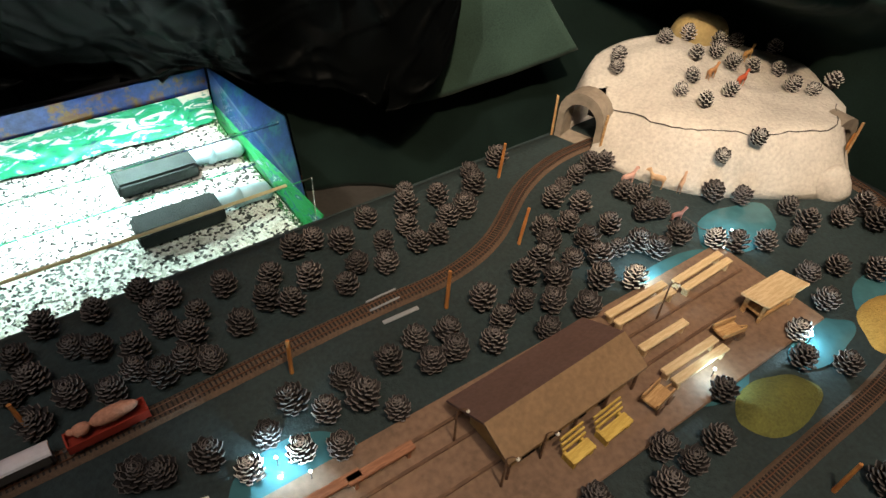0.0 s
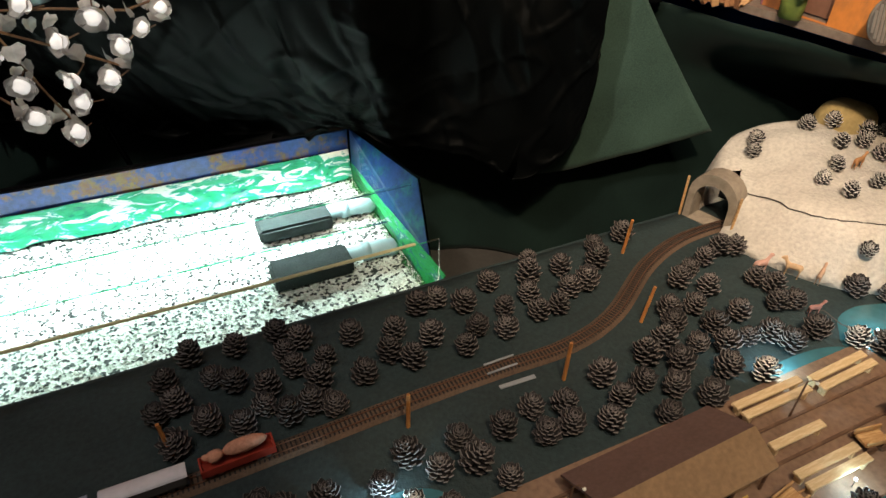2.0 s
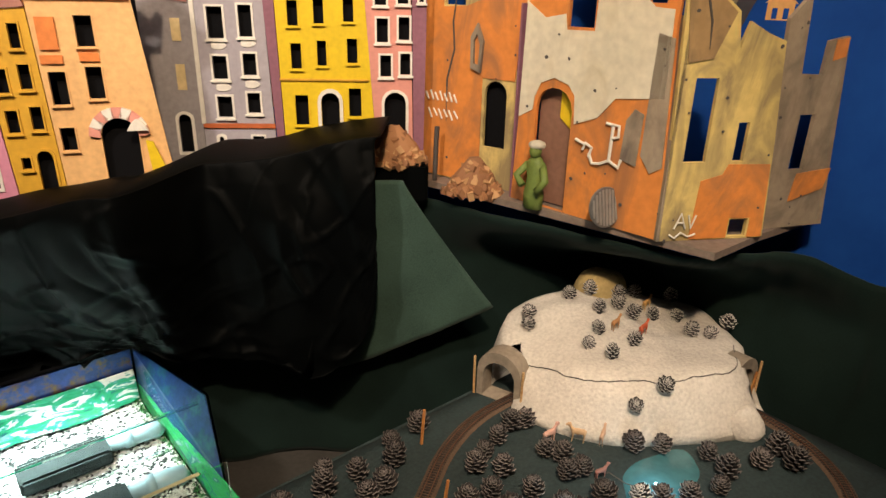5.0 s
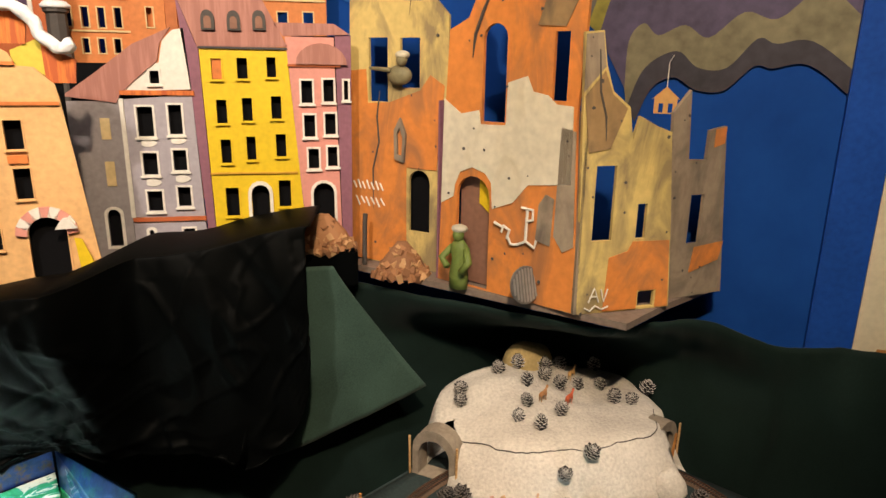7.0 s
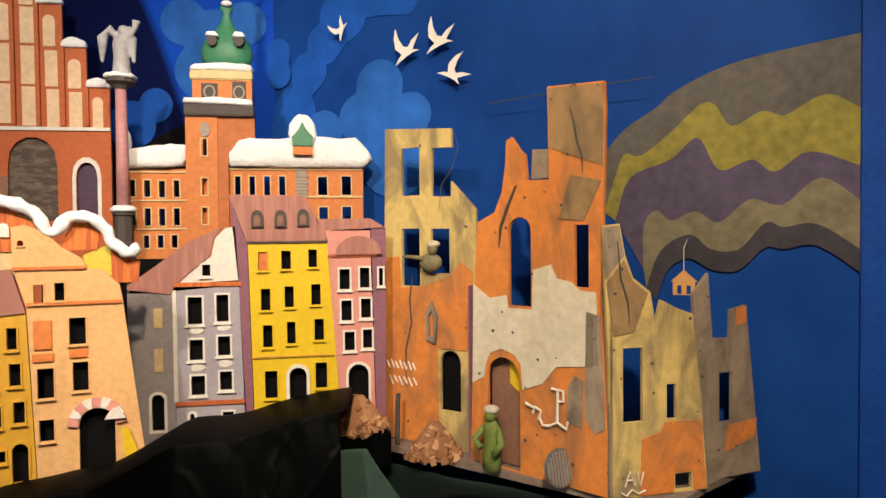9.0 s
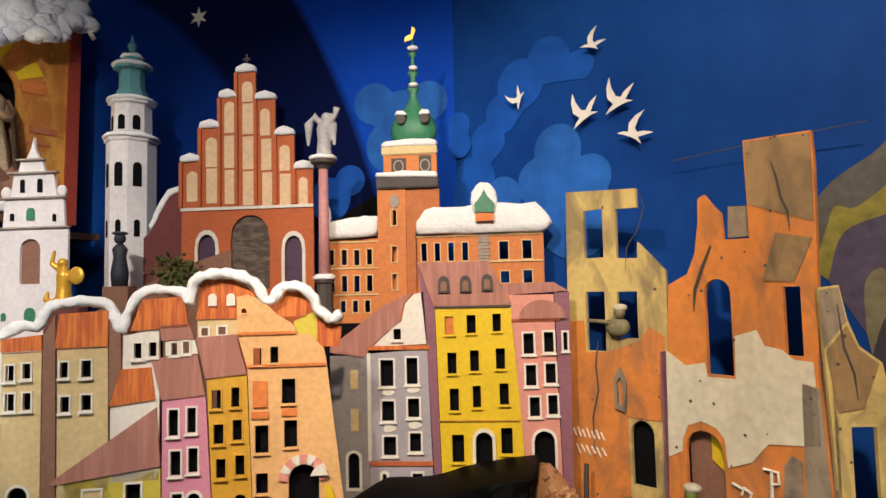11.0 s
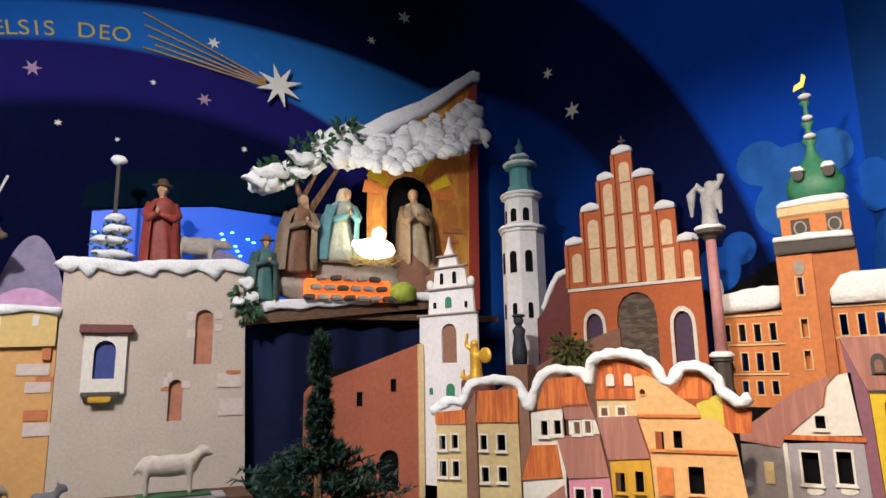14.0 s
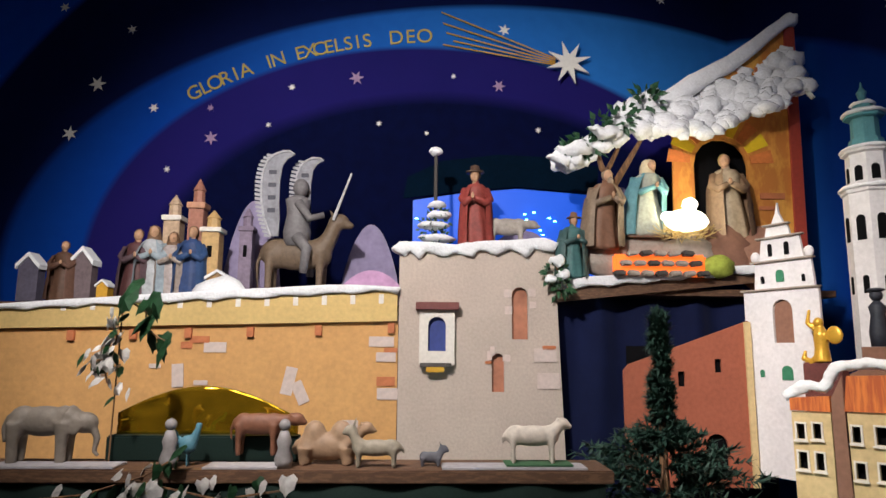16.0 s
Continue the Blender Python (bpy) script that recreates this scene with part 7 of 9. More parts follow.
def lettering(text, place, size, mat, m, label, turn=0.0):
    """One word in the built-in face, as mesh letters."""
    c = bpy.data.curves.new("word", "FONT")
    c.body, c.size, c.extrude, c.align_x = text, size, 0.002, "CENTER"
    tmp = new("word", c)
    bpy.context.view_layer.update()
    me = bpy.data.meshes.new_from_object(tmp.evaluated_get(bpy.context.evaluated_depsgraph_get()))
    bpy.data.objects.remove(tmp)
    me.materials.append(mat)
    ob = new("letter", me)
    ob.matrix_world = m @ Matrix.Translation((place[0], -0.006, place[1])) @ Matrix.Rotation(-turn, 4, "Y") @ Matrix.Rotation(math.pi / 2, 4, "X")
    return ob


GILT = paint("old_gold_letter_paint", (0.42, 0.33, 0.07), 0.5, 0.2)
banner = thing("sky_inscription", "golden capital letters on the blue arch reading GLORIA IN EXCELSIS DEO", "inscription", kind="structure")
WORDS = (("GLORIA", 1.395, 1.735), ("IN", 1.81, 1.915), ("EXCELSIS", 1.985, 2.425), ("DEO", 2.525, 2.775))


def arc_z(u):
    return 2.2 + 1.475 * math.sqrt(max(0.0, 1 - ((u - 2.93) / 2.25) ** 2)) - 0.055


for word, u0, u1 in WORDS:
    for k, ch in enumerate(word):
        u = u0 + (u1 - u0) * (k + 0.5) / len(word)
        slope = math.atan2(arc_z(u + 0.02) - arc_z(u - 0.02), 0.04)
        o = lettering(ch, (u, arc_z(u) - 0.035), 0.118 if u0 < 2 else 0.122, GILT, F3, "", slope)
        o.parent = banner


def bird(u, z, s, turn):
    """A dove cut from white card, wings up."""
    pts = [(-0.62, -0.30), (-0.40, -0.14), (-0.16, -0.06), (-0.30, 0.30), (-0.16, 0.72), (0.10, 1.05), (0.02, 0.62), (0.06, 0.20), (0.22, 0.06), (0.50, 0.22), (0.92, 0.30), (0.60, 0.06), (0.36, -0.12), (0.62, -0.34), (0.34, -0.26), (0.02, -0.24), (-0.32, -0.26)]
    c, n = math.cos(turn), math.sin(turn)
    return [(u + s * (x * c - y * n), z + s * (x * n + y * c)) for x, y in pts]


for k, (u, z, s, t_) in enumerate(((0.343, 2.505, 0.060, 1.2), (0.661, 2.655, 0.062, -0.3), (0.617, 2.395, 0.088, 0.5), (0.75, 2.42, 0.088, 0.35), (0.803, 2.30, 0.080, -0.5))):
    solo("paper_dove", panel(bird(u, z, s, t_), (), -0.05, 0.003), STARW, "white card dove hanging before the blue wall", "bird cutout", FE, "paper doves")
solo("sky_wire", tube(bmesh.new(), [(0.95, -0.08, 2.17), (1.25, -0.1, 2.19), (1.5, -0.12, 2.20)], 0.0018, 5), GREYD, "thin dark wire in front of the wall", "wire", FE)

# ---- the nativity stage ----
FN = plane_frame((-2.79, 0.98), (-2.46, 1.60))
KEEPM = paint("pale_keep_plaster", (0.50, 0.42, 0.36), 0.85, 0.14, 80, 4, 0.4)
WALLO = paint("orange_town_wall", (0.60, 0.33, 0.12), 0.75, 0.16, 50, 3, 0.2)
WALLY = paint("yellow_wall_band", (0.62, 0.44, 0.17), 0.75, 0.16, 50, 3, 0.2)
BRICKP = paint("pale_pink_stone", (0.60, 0.50, 0.46), 0.8, 0.15)
BRICKR = paint("terracotta_stone", (0.50, 0.17, 0.07), 0.8, 0.2)
keep = thing("castle_keep", "pale plaster castle tower with arched windows and snow on top", "model tower", FN)
KW = [(0.542, 1.943, 0.072, 0.232), (0.443, 1.681, 0.055, 0.168)]
part("wall", panel([(0.004, 1.30), (0.735, 1.30), (0.700, 2.262), (0.002, 2.232)], [arched(*w) for w in KW] + [arched(0.172, 1.845, 0.075, 0.15)], 0.0, 0.02), KEEPM, keep)
part("side_wall", boxed(0.003, 0.02, 0.022, 0.45, 1.30, 2.225), KEEPM, keep)
part("side_wall", boxed(0.700, 0.716, 0.022, 0.45, 1.30, 2.25), KEEPM, keep)
part("roof_deck", boxed(0.022, 0.698, 0.022, 0.45, 2.20, 2.215), KEEPM, keep)
DUSK = paint("dusky_window_paint", (0.42, 0.17, 0.10), 0.6, 0.4, 20, 6)
for w in KW:
    part("window_back", panel(rect(w[0], w[1], w[2] + 0.03, w[3] + 0.03), (), 0.024, 0.004), DUSK, keep, "dusky pink window ground")
for u, z, w, h, m in ((0.652, 1.758, 0.1, 0.06, BRICKP), (0.664, 1.646, 0.099, 0.07, BRICKP), (0.67, 1.79, 0.06, 0.02, BRICKR), (0.488, 2.03, 0.036, 0.036, BRICKP), (0.490, 1.955, 0.034, 0.036, BRICKP), (0.596, 2.035, 0.034, 0.036, BRICKP), (0.60, 1.98, 0.03, 0.03, BRICKP),
                      (0.405, 1.755, 0.022, 0.04, BRICKP), (0.418, 1.775, 0.02, 0.04, BRICKP), (0.48, 1.745, 0.034, 0.03, BRICKP), (0.40, 1.725, 0.03, 0.012, BRICKR)):
    part("stone", boxed(u - w / 2, u + w / 2, -0.006, -0.0005, z - h / 2, z + h / 2, bevel=0.0015), m, keep)
part("snow_top", snow_bank([(-0.04, 2.225), (0.02, 2.19), (0.05, 2.215), (0.09, 2.175), (0.12, 2.215), (0.2, 2.19), (0.25, 2.21), (0.33, 2.19), (0.36, 2.225), (0.44, 2.20), (0.5, 2.23), (0.58, 2.19), (0.61, 2.235), (0.70, 2.215), (0.725, 2.255), (0.66, 2.285), (0.52, 2.272), (0.4, 2.268), (0.25, 2.25), (0.1, 2.258), (0.0, 2.262)], -0.03, 0.09, 0.007), SNOW, keep, "cotton snow with icicles", smooth=True)
shrine = thing("wall_shrine", "white arched wall shrine with a dark red roof", "shrine", FN)
part("frame", panel(rect(0.172, 1.832, 0.155, 0.235), [arched(0.172, 1.848, 0.078, 0.15)], -0.032, 0.0305), OFFWHITE, shrine)
part("niche", panel(rect(0.172, 1.848, 0.10, 0.18), (), -0.004, 0.003), paint("blue_niche_paint", (0.03, 0.05, 0.22), 0.5, 0.2), shrine, "blue niche ground")
part("roof", boxed(0.078, 0.268, -0.06, -0.001, 1.952, 1.985, bevel=0.003), paint("dark_red_roof_paint", (0.17, 0.055, 0.05), 0.7, 0.2), shrine)
part("ledge", boxed(0.098, 0.235, -0.055, -0.033, 1.705, 1.722, bevel=0.002), GREYD, shrine)
part("gold_base", boxed(0.125, 0.205, -0.056, -0.034, 1.682, 1.7045, bevel=0.003), GOLDP, shrine, "gilt base block")
wall = thing("town_wall", "orange town wall with a yellow band, corbels and snow", "model wall", FN)
part("wall", panel([(-2.1, 1.25), (0.0, 1.30), (0.0, 1.90), (-2.1, 1.845)], (), 0.01, 0.02), WALLO, wall)
part("band", panel([(-2.1, 1.845), (-0.004, 1.902), (-0.004, 2.035), (-2.1, 1.925)], (), -0.018, 0.05), WALLY, wall, "yellow projecting band")
for u, z in ((-1.416, 1.831), (-0.913, 1.846), (-0.645, 1.852), (-0.349, 1.862), (-0.03, 1.874), (-1.15, 1.838)):
    part("corbel", boxed(u - 0.015, u + 0.015, -0.012, 0.009, z - 0.025, z + 0.02, bevel=0.002), BRICKR, wall)
rg = random.Random(6)
for k in range(12):
    u = -1.45 + 0.125 * k
    part("notch", boxed(u - 0.011, u + 0.011, -0.022, -0.0185, 1.955 + 0.055 * (u + 1.73) / 1.73 - 0.03, 1.955 + 0.055 * (u + 1.73) / 1.73 + 0.012, bevel=0.001), OFFWHITE, wall)
for u, z, w, h, m, t_ in ((-0.072, 1.812, 0.11, 0.045, BRICKP, 0), (-0.051, 1.745, 0.086, 0.041, BRICKP, 0), (-0.03, 1.775, 0.06, 0.02, BRICKR, 0), (-0.042, 1.587, 0.09, 0.05, BRICKP, 0), (-0.05, 1.64, 0.08, 0.04, BRICKR, 0), (-0.796, 1.782, 0.097, 0.045, BRICKP, 0), (-0.865, 1.815, 0.086, 0.03, BRICKR, 0), (-0.92, 1.79, 0.05, 0.03, BRICKR, 0),
                          (-0.47, 1.64, 0.05, 0.12, BRICKP, 12), (-0.42, 1.59, 0.05, 0.10, BRICKP, -25), (-0.95, 1.66, 0.05, 0.10, BRICKP, -4), (-0.85, 1.63, 0.06, 0.02, BRICKP, 0), (-1.05, 1.70, 0.05, 0.02, BRICKP, 0), (-0.20, 1.45, 0.07, 0.05, BRICKP, 0)):
    part("stone", boxed(-w / 2, w / 2, -0.006, 0.0, -h / 2, h / 2, bevel=0.0015), m, wall, m=Matrix.Translation((u, 0.0095, z)) @ Matrix.Rotation(radians(t_), 4, "Y"))
part("snow_top", snow_bank([(-2.1, 1.905)] + [(-2.0 + 0.1 * k, 1.912 + 0.0052 * k * 1.12 + 0.012 * (k % 2)) for k in range(20)] + [(0.0, 2.02), (0.02, 2.055), (-0.3, 2.062), (-0.8, 2.03), (-1.3, 1.995), (-1.8, 1.955), (-2.1, 1.945)], -0.04, 0.14, 0.006), SNOW, wall, "cotton snow along the wall", smooth=True)
stage = thing("figure_stage", "dark boards carrying the figures behind the wall", "stage", FN, kind="structure")
part("board", boxed(-2.4, 0.0, 0.10, 0.55, 1.95, 1.98), WOODD, stage)
part("board", boxed(0.72, 2.0, 0.02, 0.50, 2.03, 2.06), WOODD, stage)
ledge = thing("crib_shelf", "brown shelf board edged with cotton snow", "shelf", FN)
part("front_board", panel([(0.705, 1.993), (1.70, 2.10), (1.70, 2.16), (0.705, 2.07)], (), -0.01, 0.025), WOODD, ledge)
part("snow_edge", snow_bank([(0.70, 2.05)] + [(0.78 + 0.08 * k, 2.048 + 0.0075 * k + 0.014 * (k % 2)) for k in range(12)] + [(1.70, 2.145), (1.70, 2.18), (1.2, 2.135), (0.70, 2.095)], -0.035, 0.05, 0.006), SNOW, ledge, smooth=True)
DRAPEB = cloth_material("navy_drape", (0.006, 0.010, 0.045), 0.85, 0.1, 0.15)


def navy(u, v):
    x, z = 0.72 + 1.0 * u, 2.02 - 0.9 * v
    return (x, 0.10 + 0.02 * math.sin(x * 26 + 2 * noise.noise(Vector((x * 3, z, 0)))), z)


solo("navy_drape", sheet(navy, 60, 20, 0.002), DRAPEB, "navy cloth hanging under the crib shelf", "cloth", FN, smooth=True)
FRW = plane_frame((-2.2, 1.55), (-1.9, 2.1))
redw = thing("red_wall", "terracotta board wall with small dark windows", "model wall", FRW)
REDW = paint("terracotta_wall_paint", (0.34, 0.10, 0.055), 0.75, 0.2)
part("wall", panel([(0.14, 1.25), (0.66, 1.25), (0.66, 1.905), (0.16, 1.725), (0.14, 1.70)], [rect(0.376, 1.669, 0.028, 0.06), rect(0.528, 1.723, 0.028, 0.054), arched(0.506, 1.37, 0.09, 0.17)], 0, 0.012), REDW, redw)
# Black sheet added as the shade behind these windows.
part("inside_shade_sheet", boxed(0.16, 0.64, 0.02, 0.024, 1.26, 1.80), DARK, redw)
part("edge_post", boxed(0.64, 0.665, -0.012, -0.0005, 1.25, 1.90), CREAM, redw)

# stable
stable = thing("stable", "orange sunburst stable wall with an arch, under a snowy roof", "stable", FN)
SUN = streaked("sunburst_paint", (0.72, 0.36, 0.06), (0.50, 0.18, 0.03), (9, 9, 4), 0.7, 0.05)
part("wall", panel([(1.29, 2.10), (1.905, 2.10), (1.905, 3.02), (1.93, 3.42), (1.52, 3.08), (1.31, 2.86)], [arched(1.537, 2.50, 0.262, 0.60)], 0.10, 0.015), SUN, stable)
part("side_edge", panel([(1.87, 2.10), (1.925, 2.10), (1.945, 3.40), (1.895, 3.38)], (), 0.085, 0.014), paint("brick_red_edge", (0.34, 0.05, 0.03), 0.7, 0.2), stable, "brick red corner board")
# Shade within the arch is painted as a black sheet.
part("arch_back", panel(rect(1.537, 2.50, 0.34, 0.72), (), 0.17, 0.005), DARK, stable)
for k in range(9):
    a = math.pi * (0.06 + 0.88 * k / 8)
    u, z = 1.537 + 0.15 * math.cos(a), 2.67 + 0.15 * math.sin(a)
    part("sun_ray", panel([(-0.018, 0), (0.018, 0), (0.034, 0.11), (-0.034, 0.11)], (), 0.0955, 0.004), YELLOW if k % 2 else ORANGE, stable, m=Matrix.Translation((u, 0, z)) @ Matrix.Rotation(-(a - math.pi / 2), 4, "Y"))
for u, z, w, h in ((1.78, 2.52, 0.12, 0.03), (1.76, 2.46, 0.10, 0.018), (1.34, 2.42, 0.07, 0.03), (1.80, 3.05, 0.1, 0.02), (1.80, 3.16, 0.13, 0.03)):
    part("brick", boxed(u - w / 2, u + w / 2, 0.092, 0.0995, z - h / 2, z + h / 2, bevel=0.0015), BRICKR, stable)


def roof_snow(u, v):
    """Shaggy snow slope from the ridge down to the leafy eave."""
    x = 0.74 + 1.19 * u
    top = 2.66 + 0.46 * smooth01(u / 0.45) + 0.30 * smooth01((u - 0.45) / 0.55)
    low = 2.60 + 0.17 * smooth01(u / 0.3) + 0.20 * smooth01((u - 0.5) / 0.5) + 0.055 * noise.noise(Vector((u * 13, 0, 3))) + 0.05 * abs(noise.noise(Vector((u * 34, 0, 0))))
    top = min(top, low + 0.26) if u < 0.75 else min(top, low + 0.26)
    z = top + (low - top) * v
    y = 0.12 - 0.16 * v
    n = noise.noise(Vector((x * 11, z * 11, 2))) * 0.05 
    return (x, y + n, z + n * 0.5)


cotton = sheet(roof_snow, 90, 24, 0.02)
rgc = random.Random(17)
for k in range(150):
    u, v = rgc.random(), rgc.random() ** 0.8
    q = Vector(roof_snow(u, min(1.0, v * 1.06)))
    r = rgc.uniform(0.022, 0.048)
    for w in ball(cotton, (0, 0, 0), (r * 1.2, r * 0.8, r * rgc.uniform(0.7, 1.2)), 10):
        w.co = q + Vector((0, -0.012, 0)) + w.co + Vector(noise.noise_vector(w.co * 60 + q * 9)) * r * 0.5
part("snow_roof", cotton, SNOW, stable, "clumps of cotton snow on the roof", smooth=True)
part("ridge_snow", snow_bank([(1.22, 2.90), (1.45, 3.04), (1.70, 3.20), (1.90, 3.38), (1.96, 3.40), (1.955, 3.45), (1.90, 3.455), (1.80, 3.37), (1.62, 3.24), (1.40, 3.12), (1.2, 2.98)], 0.06, 0.09, 0.009), SNOW, stable, "snow along the gable edge", smooth=True)
LEAF = paint("dark_green_leaf", (0.022, 0.075, 0.030), 0.45, 0.4, 60, 20, 0.1, spec=0.5)
BARK = streaked("brown_bark", (0.22, 0.115, 0.05), (0.10, 0.05, 0.025), (60, 60, 12), 0.85, 0.5)


def leaf(bm, c, d, n_, L, w):
    """One pointed leaf, folded on its midrib."""
    d, n_ = d.normalized(), n_.normalized()
    s = d.cross(n_).normalized()
    base, tip = c, c + d * L - n_ * L * 0.15
    a, b = c + d * L * 0.4 + s * w - n_ * w * 0.3, c + d * L * 0.4 - s * w - n_ * w * 0.3
    mid = c + d * L * 0.5 + n_ * w * 0.15
    v = [bm.verts.new(q) for q in (base, a, tip, b, mid)]
    for i, j in ((0, 1), (1, 2), (2, 3), (3, 0)):
        bm.faces.new((v[i], v[j], v[4]))


def leaf_mass(centres, per, L, seed):
    rgl = random.Random(seed)
    bm = bmesh.new()
    for c, r in centres:
        for k in range(per):
            q = Vector((rgl.gauss(0, 1), rgl.gauss(0, 1), rgl.gauss(0, 1))).normalized()
            leaf(bm, Vector(c) + q * r * rgl.uniform(0.3, 1), q + Vector((0, -0.4, -0.3)), Vector((rgl.uniform(-1, 1), -1, rgl.uniform(-0.3, 1))), L * rgl.uniform(0.7, 1.2), L * 0.3)
    return bm


tree = thing("crib_tree", "gnarled tree with dark leaves under snow beside the crib", "tree", FN)
trunk = tube(bmesh.new(), [(0.985, 0.05, 2.05), (0.975, 0.05, 2.25), (0.985, 0.04, 2.45), (0.995, 0.03, 2.56)], [0.035, 0.028, 0.024, 0.02], 9)
tube(trunk, [(0.99, 0.03, 2.54), (0.93, 0.0, 2.62), (0.90, -0.01, 2.72)], [0.018, 0.014, 0.008], 7)
tube(trunk, [(0.99, 0.03, 2.54), (1.06, 0.0, 2.66), (1.13, -0.02, 2.78)], [0.018, 0.014, 0.008], 7)
tube(trunk, [(0.955, 0.01, 2.60), (1.0, -0.02, 2.70), (1.0, -0.02, 2.80)], [0.012, 0.010, 0.006], 6)
part("trunk", trunk, BARK, tree, smooth=True)
part("crown", leaf_mass([((0.86, -0.02, 2.72), 0.07), ((0.93, -0.02, 2.79), 0.08), ((1.02, -0.02, 2.85), 0.07), ((1.16, 0.02, 2.96), 0.07), ((0.78, -0.02, 2.69), 0.05)], 46, 0.05, 3), LEAF, tree, "dark green leaves")
for c, r in (((0.78, -0.06, 2.68), 0.06), ((0.73, -0.05, 2.64), 0.04), ((0.93, -0.08, 2.76), 0.05)):
    bm = bmesh.new()
    ball(bm, c, (r * 1.4, r * 0.8, r * 0.6), 18)
    rumple(bm, 0.03, 22)
    rumple(bm, 0.012, 60)
    part("snow_clump", bm, SNOW, tree, smooth=True)

# painted hills and the glowing blue distance
HILLL = paint("lilac_hill_paint", (0.26, 0.22, 0.36), 0.7, 0.25, 30, 5)
HILLP = paint("pink_slope_paint", (0.52, 0.30, 0.50), 0.7, 0.25, 30, 5)


def hill_board(u, w, z0, h, mat, d, label, peaks=1):
    pts = [(u - w / 2, z0)] + [(u - w / 2 + w * k / 20, z0 + h * (0.15 + 0.85 * abs(math.sin(math.pi * k / 20 * peaks)) ** 0.7)) for k in range(21)] + [(u + w / 2, z0)]
    return solo("hill_board", panel(pts, (), d, 0.01), mat, label, "painted hill", FN, "painted hills")


hill_board(-0.76, 0.30, 1.98, 0.55, HILLL, 0.40, "rounded lilac hill cut from board")
hill_board(-0.16, 0.30, 1.98, 0.43, HILLL, 0.38, "rounded lilac hill cut from board")
hill_board(0.62, 0.40, 2.2, 0.20, HILLL, 0.42, "low lilac hill cut from board")
hill_board(-0.13, 0.34, 1.98, 0.16, HILLP, 0.10, "pink-lit slope cut from board")
hill_board(1.08, 0.24, 2.06, 0.52, HILLL, 0.20, "lilac rock behind the kneeling figure")
solo("blue_panorama", panel([(0.05, 2.16), (1.02, 2.16), (1.02, 2.60), (0.6, 2.63), (0.3, 2.60), (0.05, 2.56)], (), 0.46, 0.008), glow("lit_blue_panorama", (0.012, 0.10, 0.70), 0.42), "blue lit panorama panel with tiny lights", "lit panel", FN)
TEALW = paint("dark_teal_paint", (0.001, 0.007, 0.018), 0.8, 0.3, spec=0.03)
solo("teal_border", panel([(0.0, 2.565), (0.3, 2.605), (0.6, 2.635), (1.02, 2.605), (1.04, 2.75), (0.8, 2.80), (0.5, 2.81), (0.2, 2.77), (0.02, 2.68)], (), 0.44, 0.008), TEALW, "dark teal board over the blue panorama", "board", FN)
DOT = glow("tiny_blue_led", (0.25, 0.85, 1.0), 9)
for k, (u, z) in enumerate(((0.64, 2.49), (0.65, 2.46), (0.66, 2.44), (0.69, 2.50), (0.71, 2.43), (0.72, 2.405), (0.77, 2.47), (0.80, 2.455), (0.66, 2.395), (0.735, 2.38), (0.07, 2.46), (0.56, 2.36))):
    bm = bmesh.new()
    ball(bm, (0, 0, 0), (0.009, 0.004, 0.004), 8)
    solo("tiny_light", bm, DOT, "tiny blue light on the panorama", "small light", FN @ pose(u, 0.45, z), "panorama lights")

# ---- carved figures: plain statues ----
TONES = {}


def tone(rgb):
    if rgb not in TONES:
        TONES[rgb] = paint("carved_paint_%d" % len(TONES), rgb, 0.6, 0.3, 60, 12, 0.3)
    return TONES[rgb]


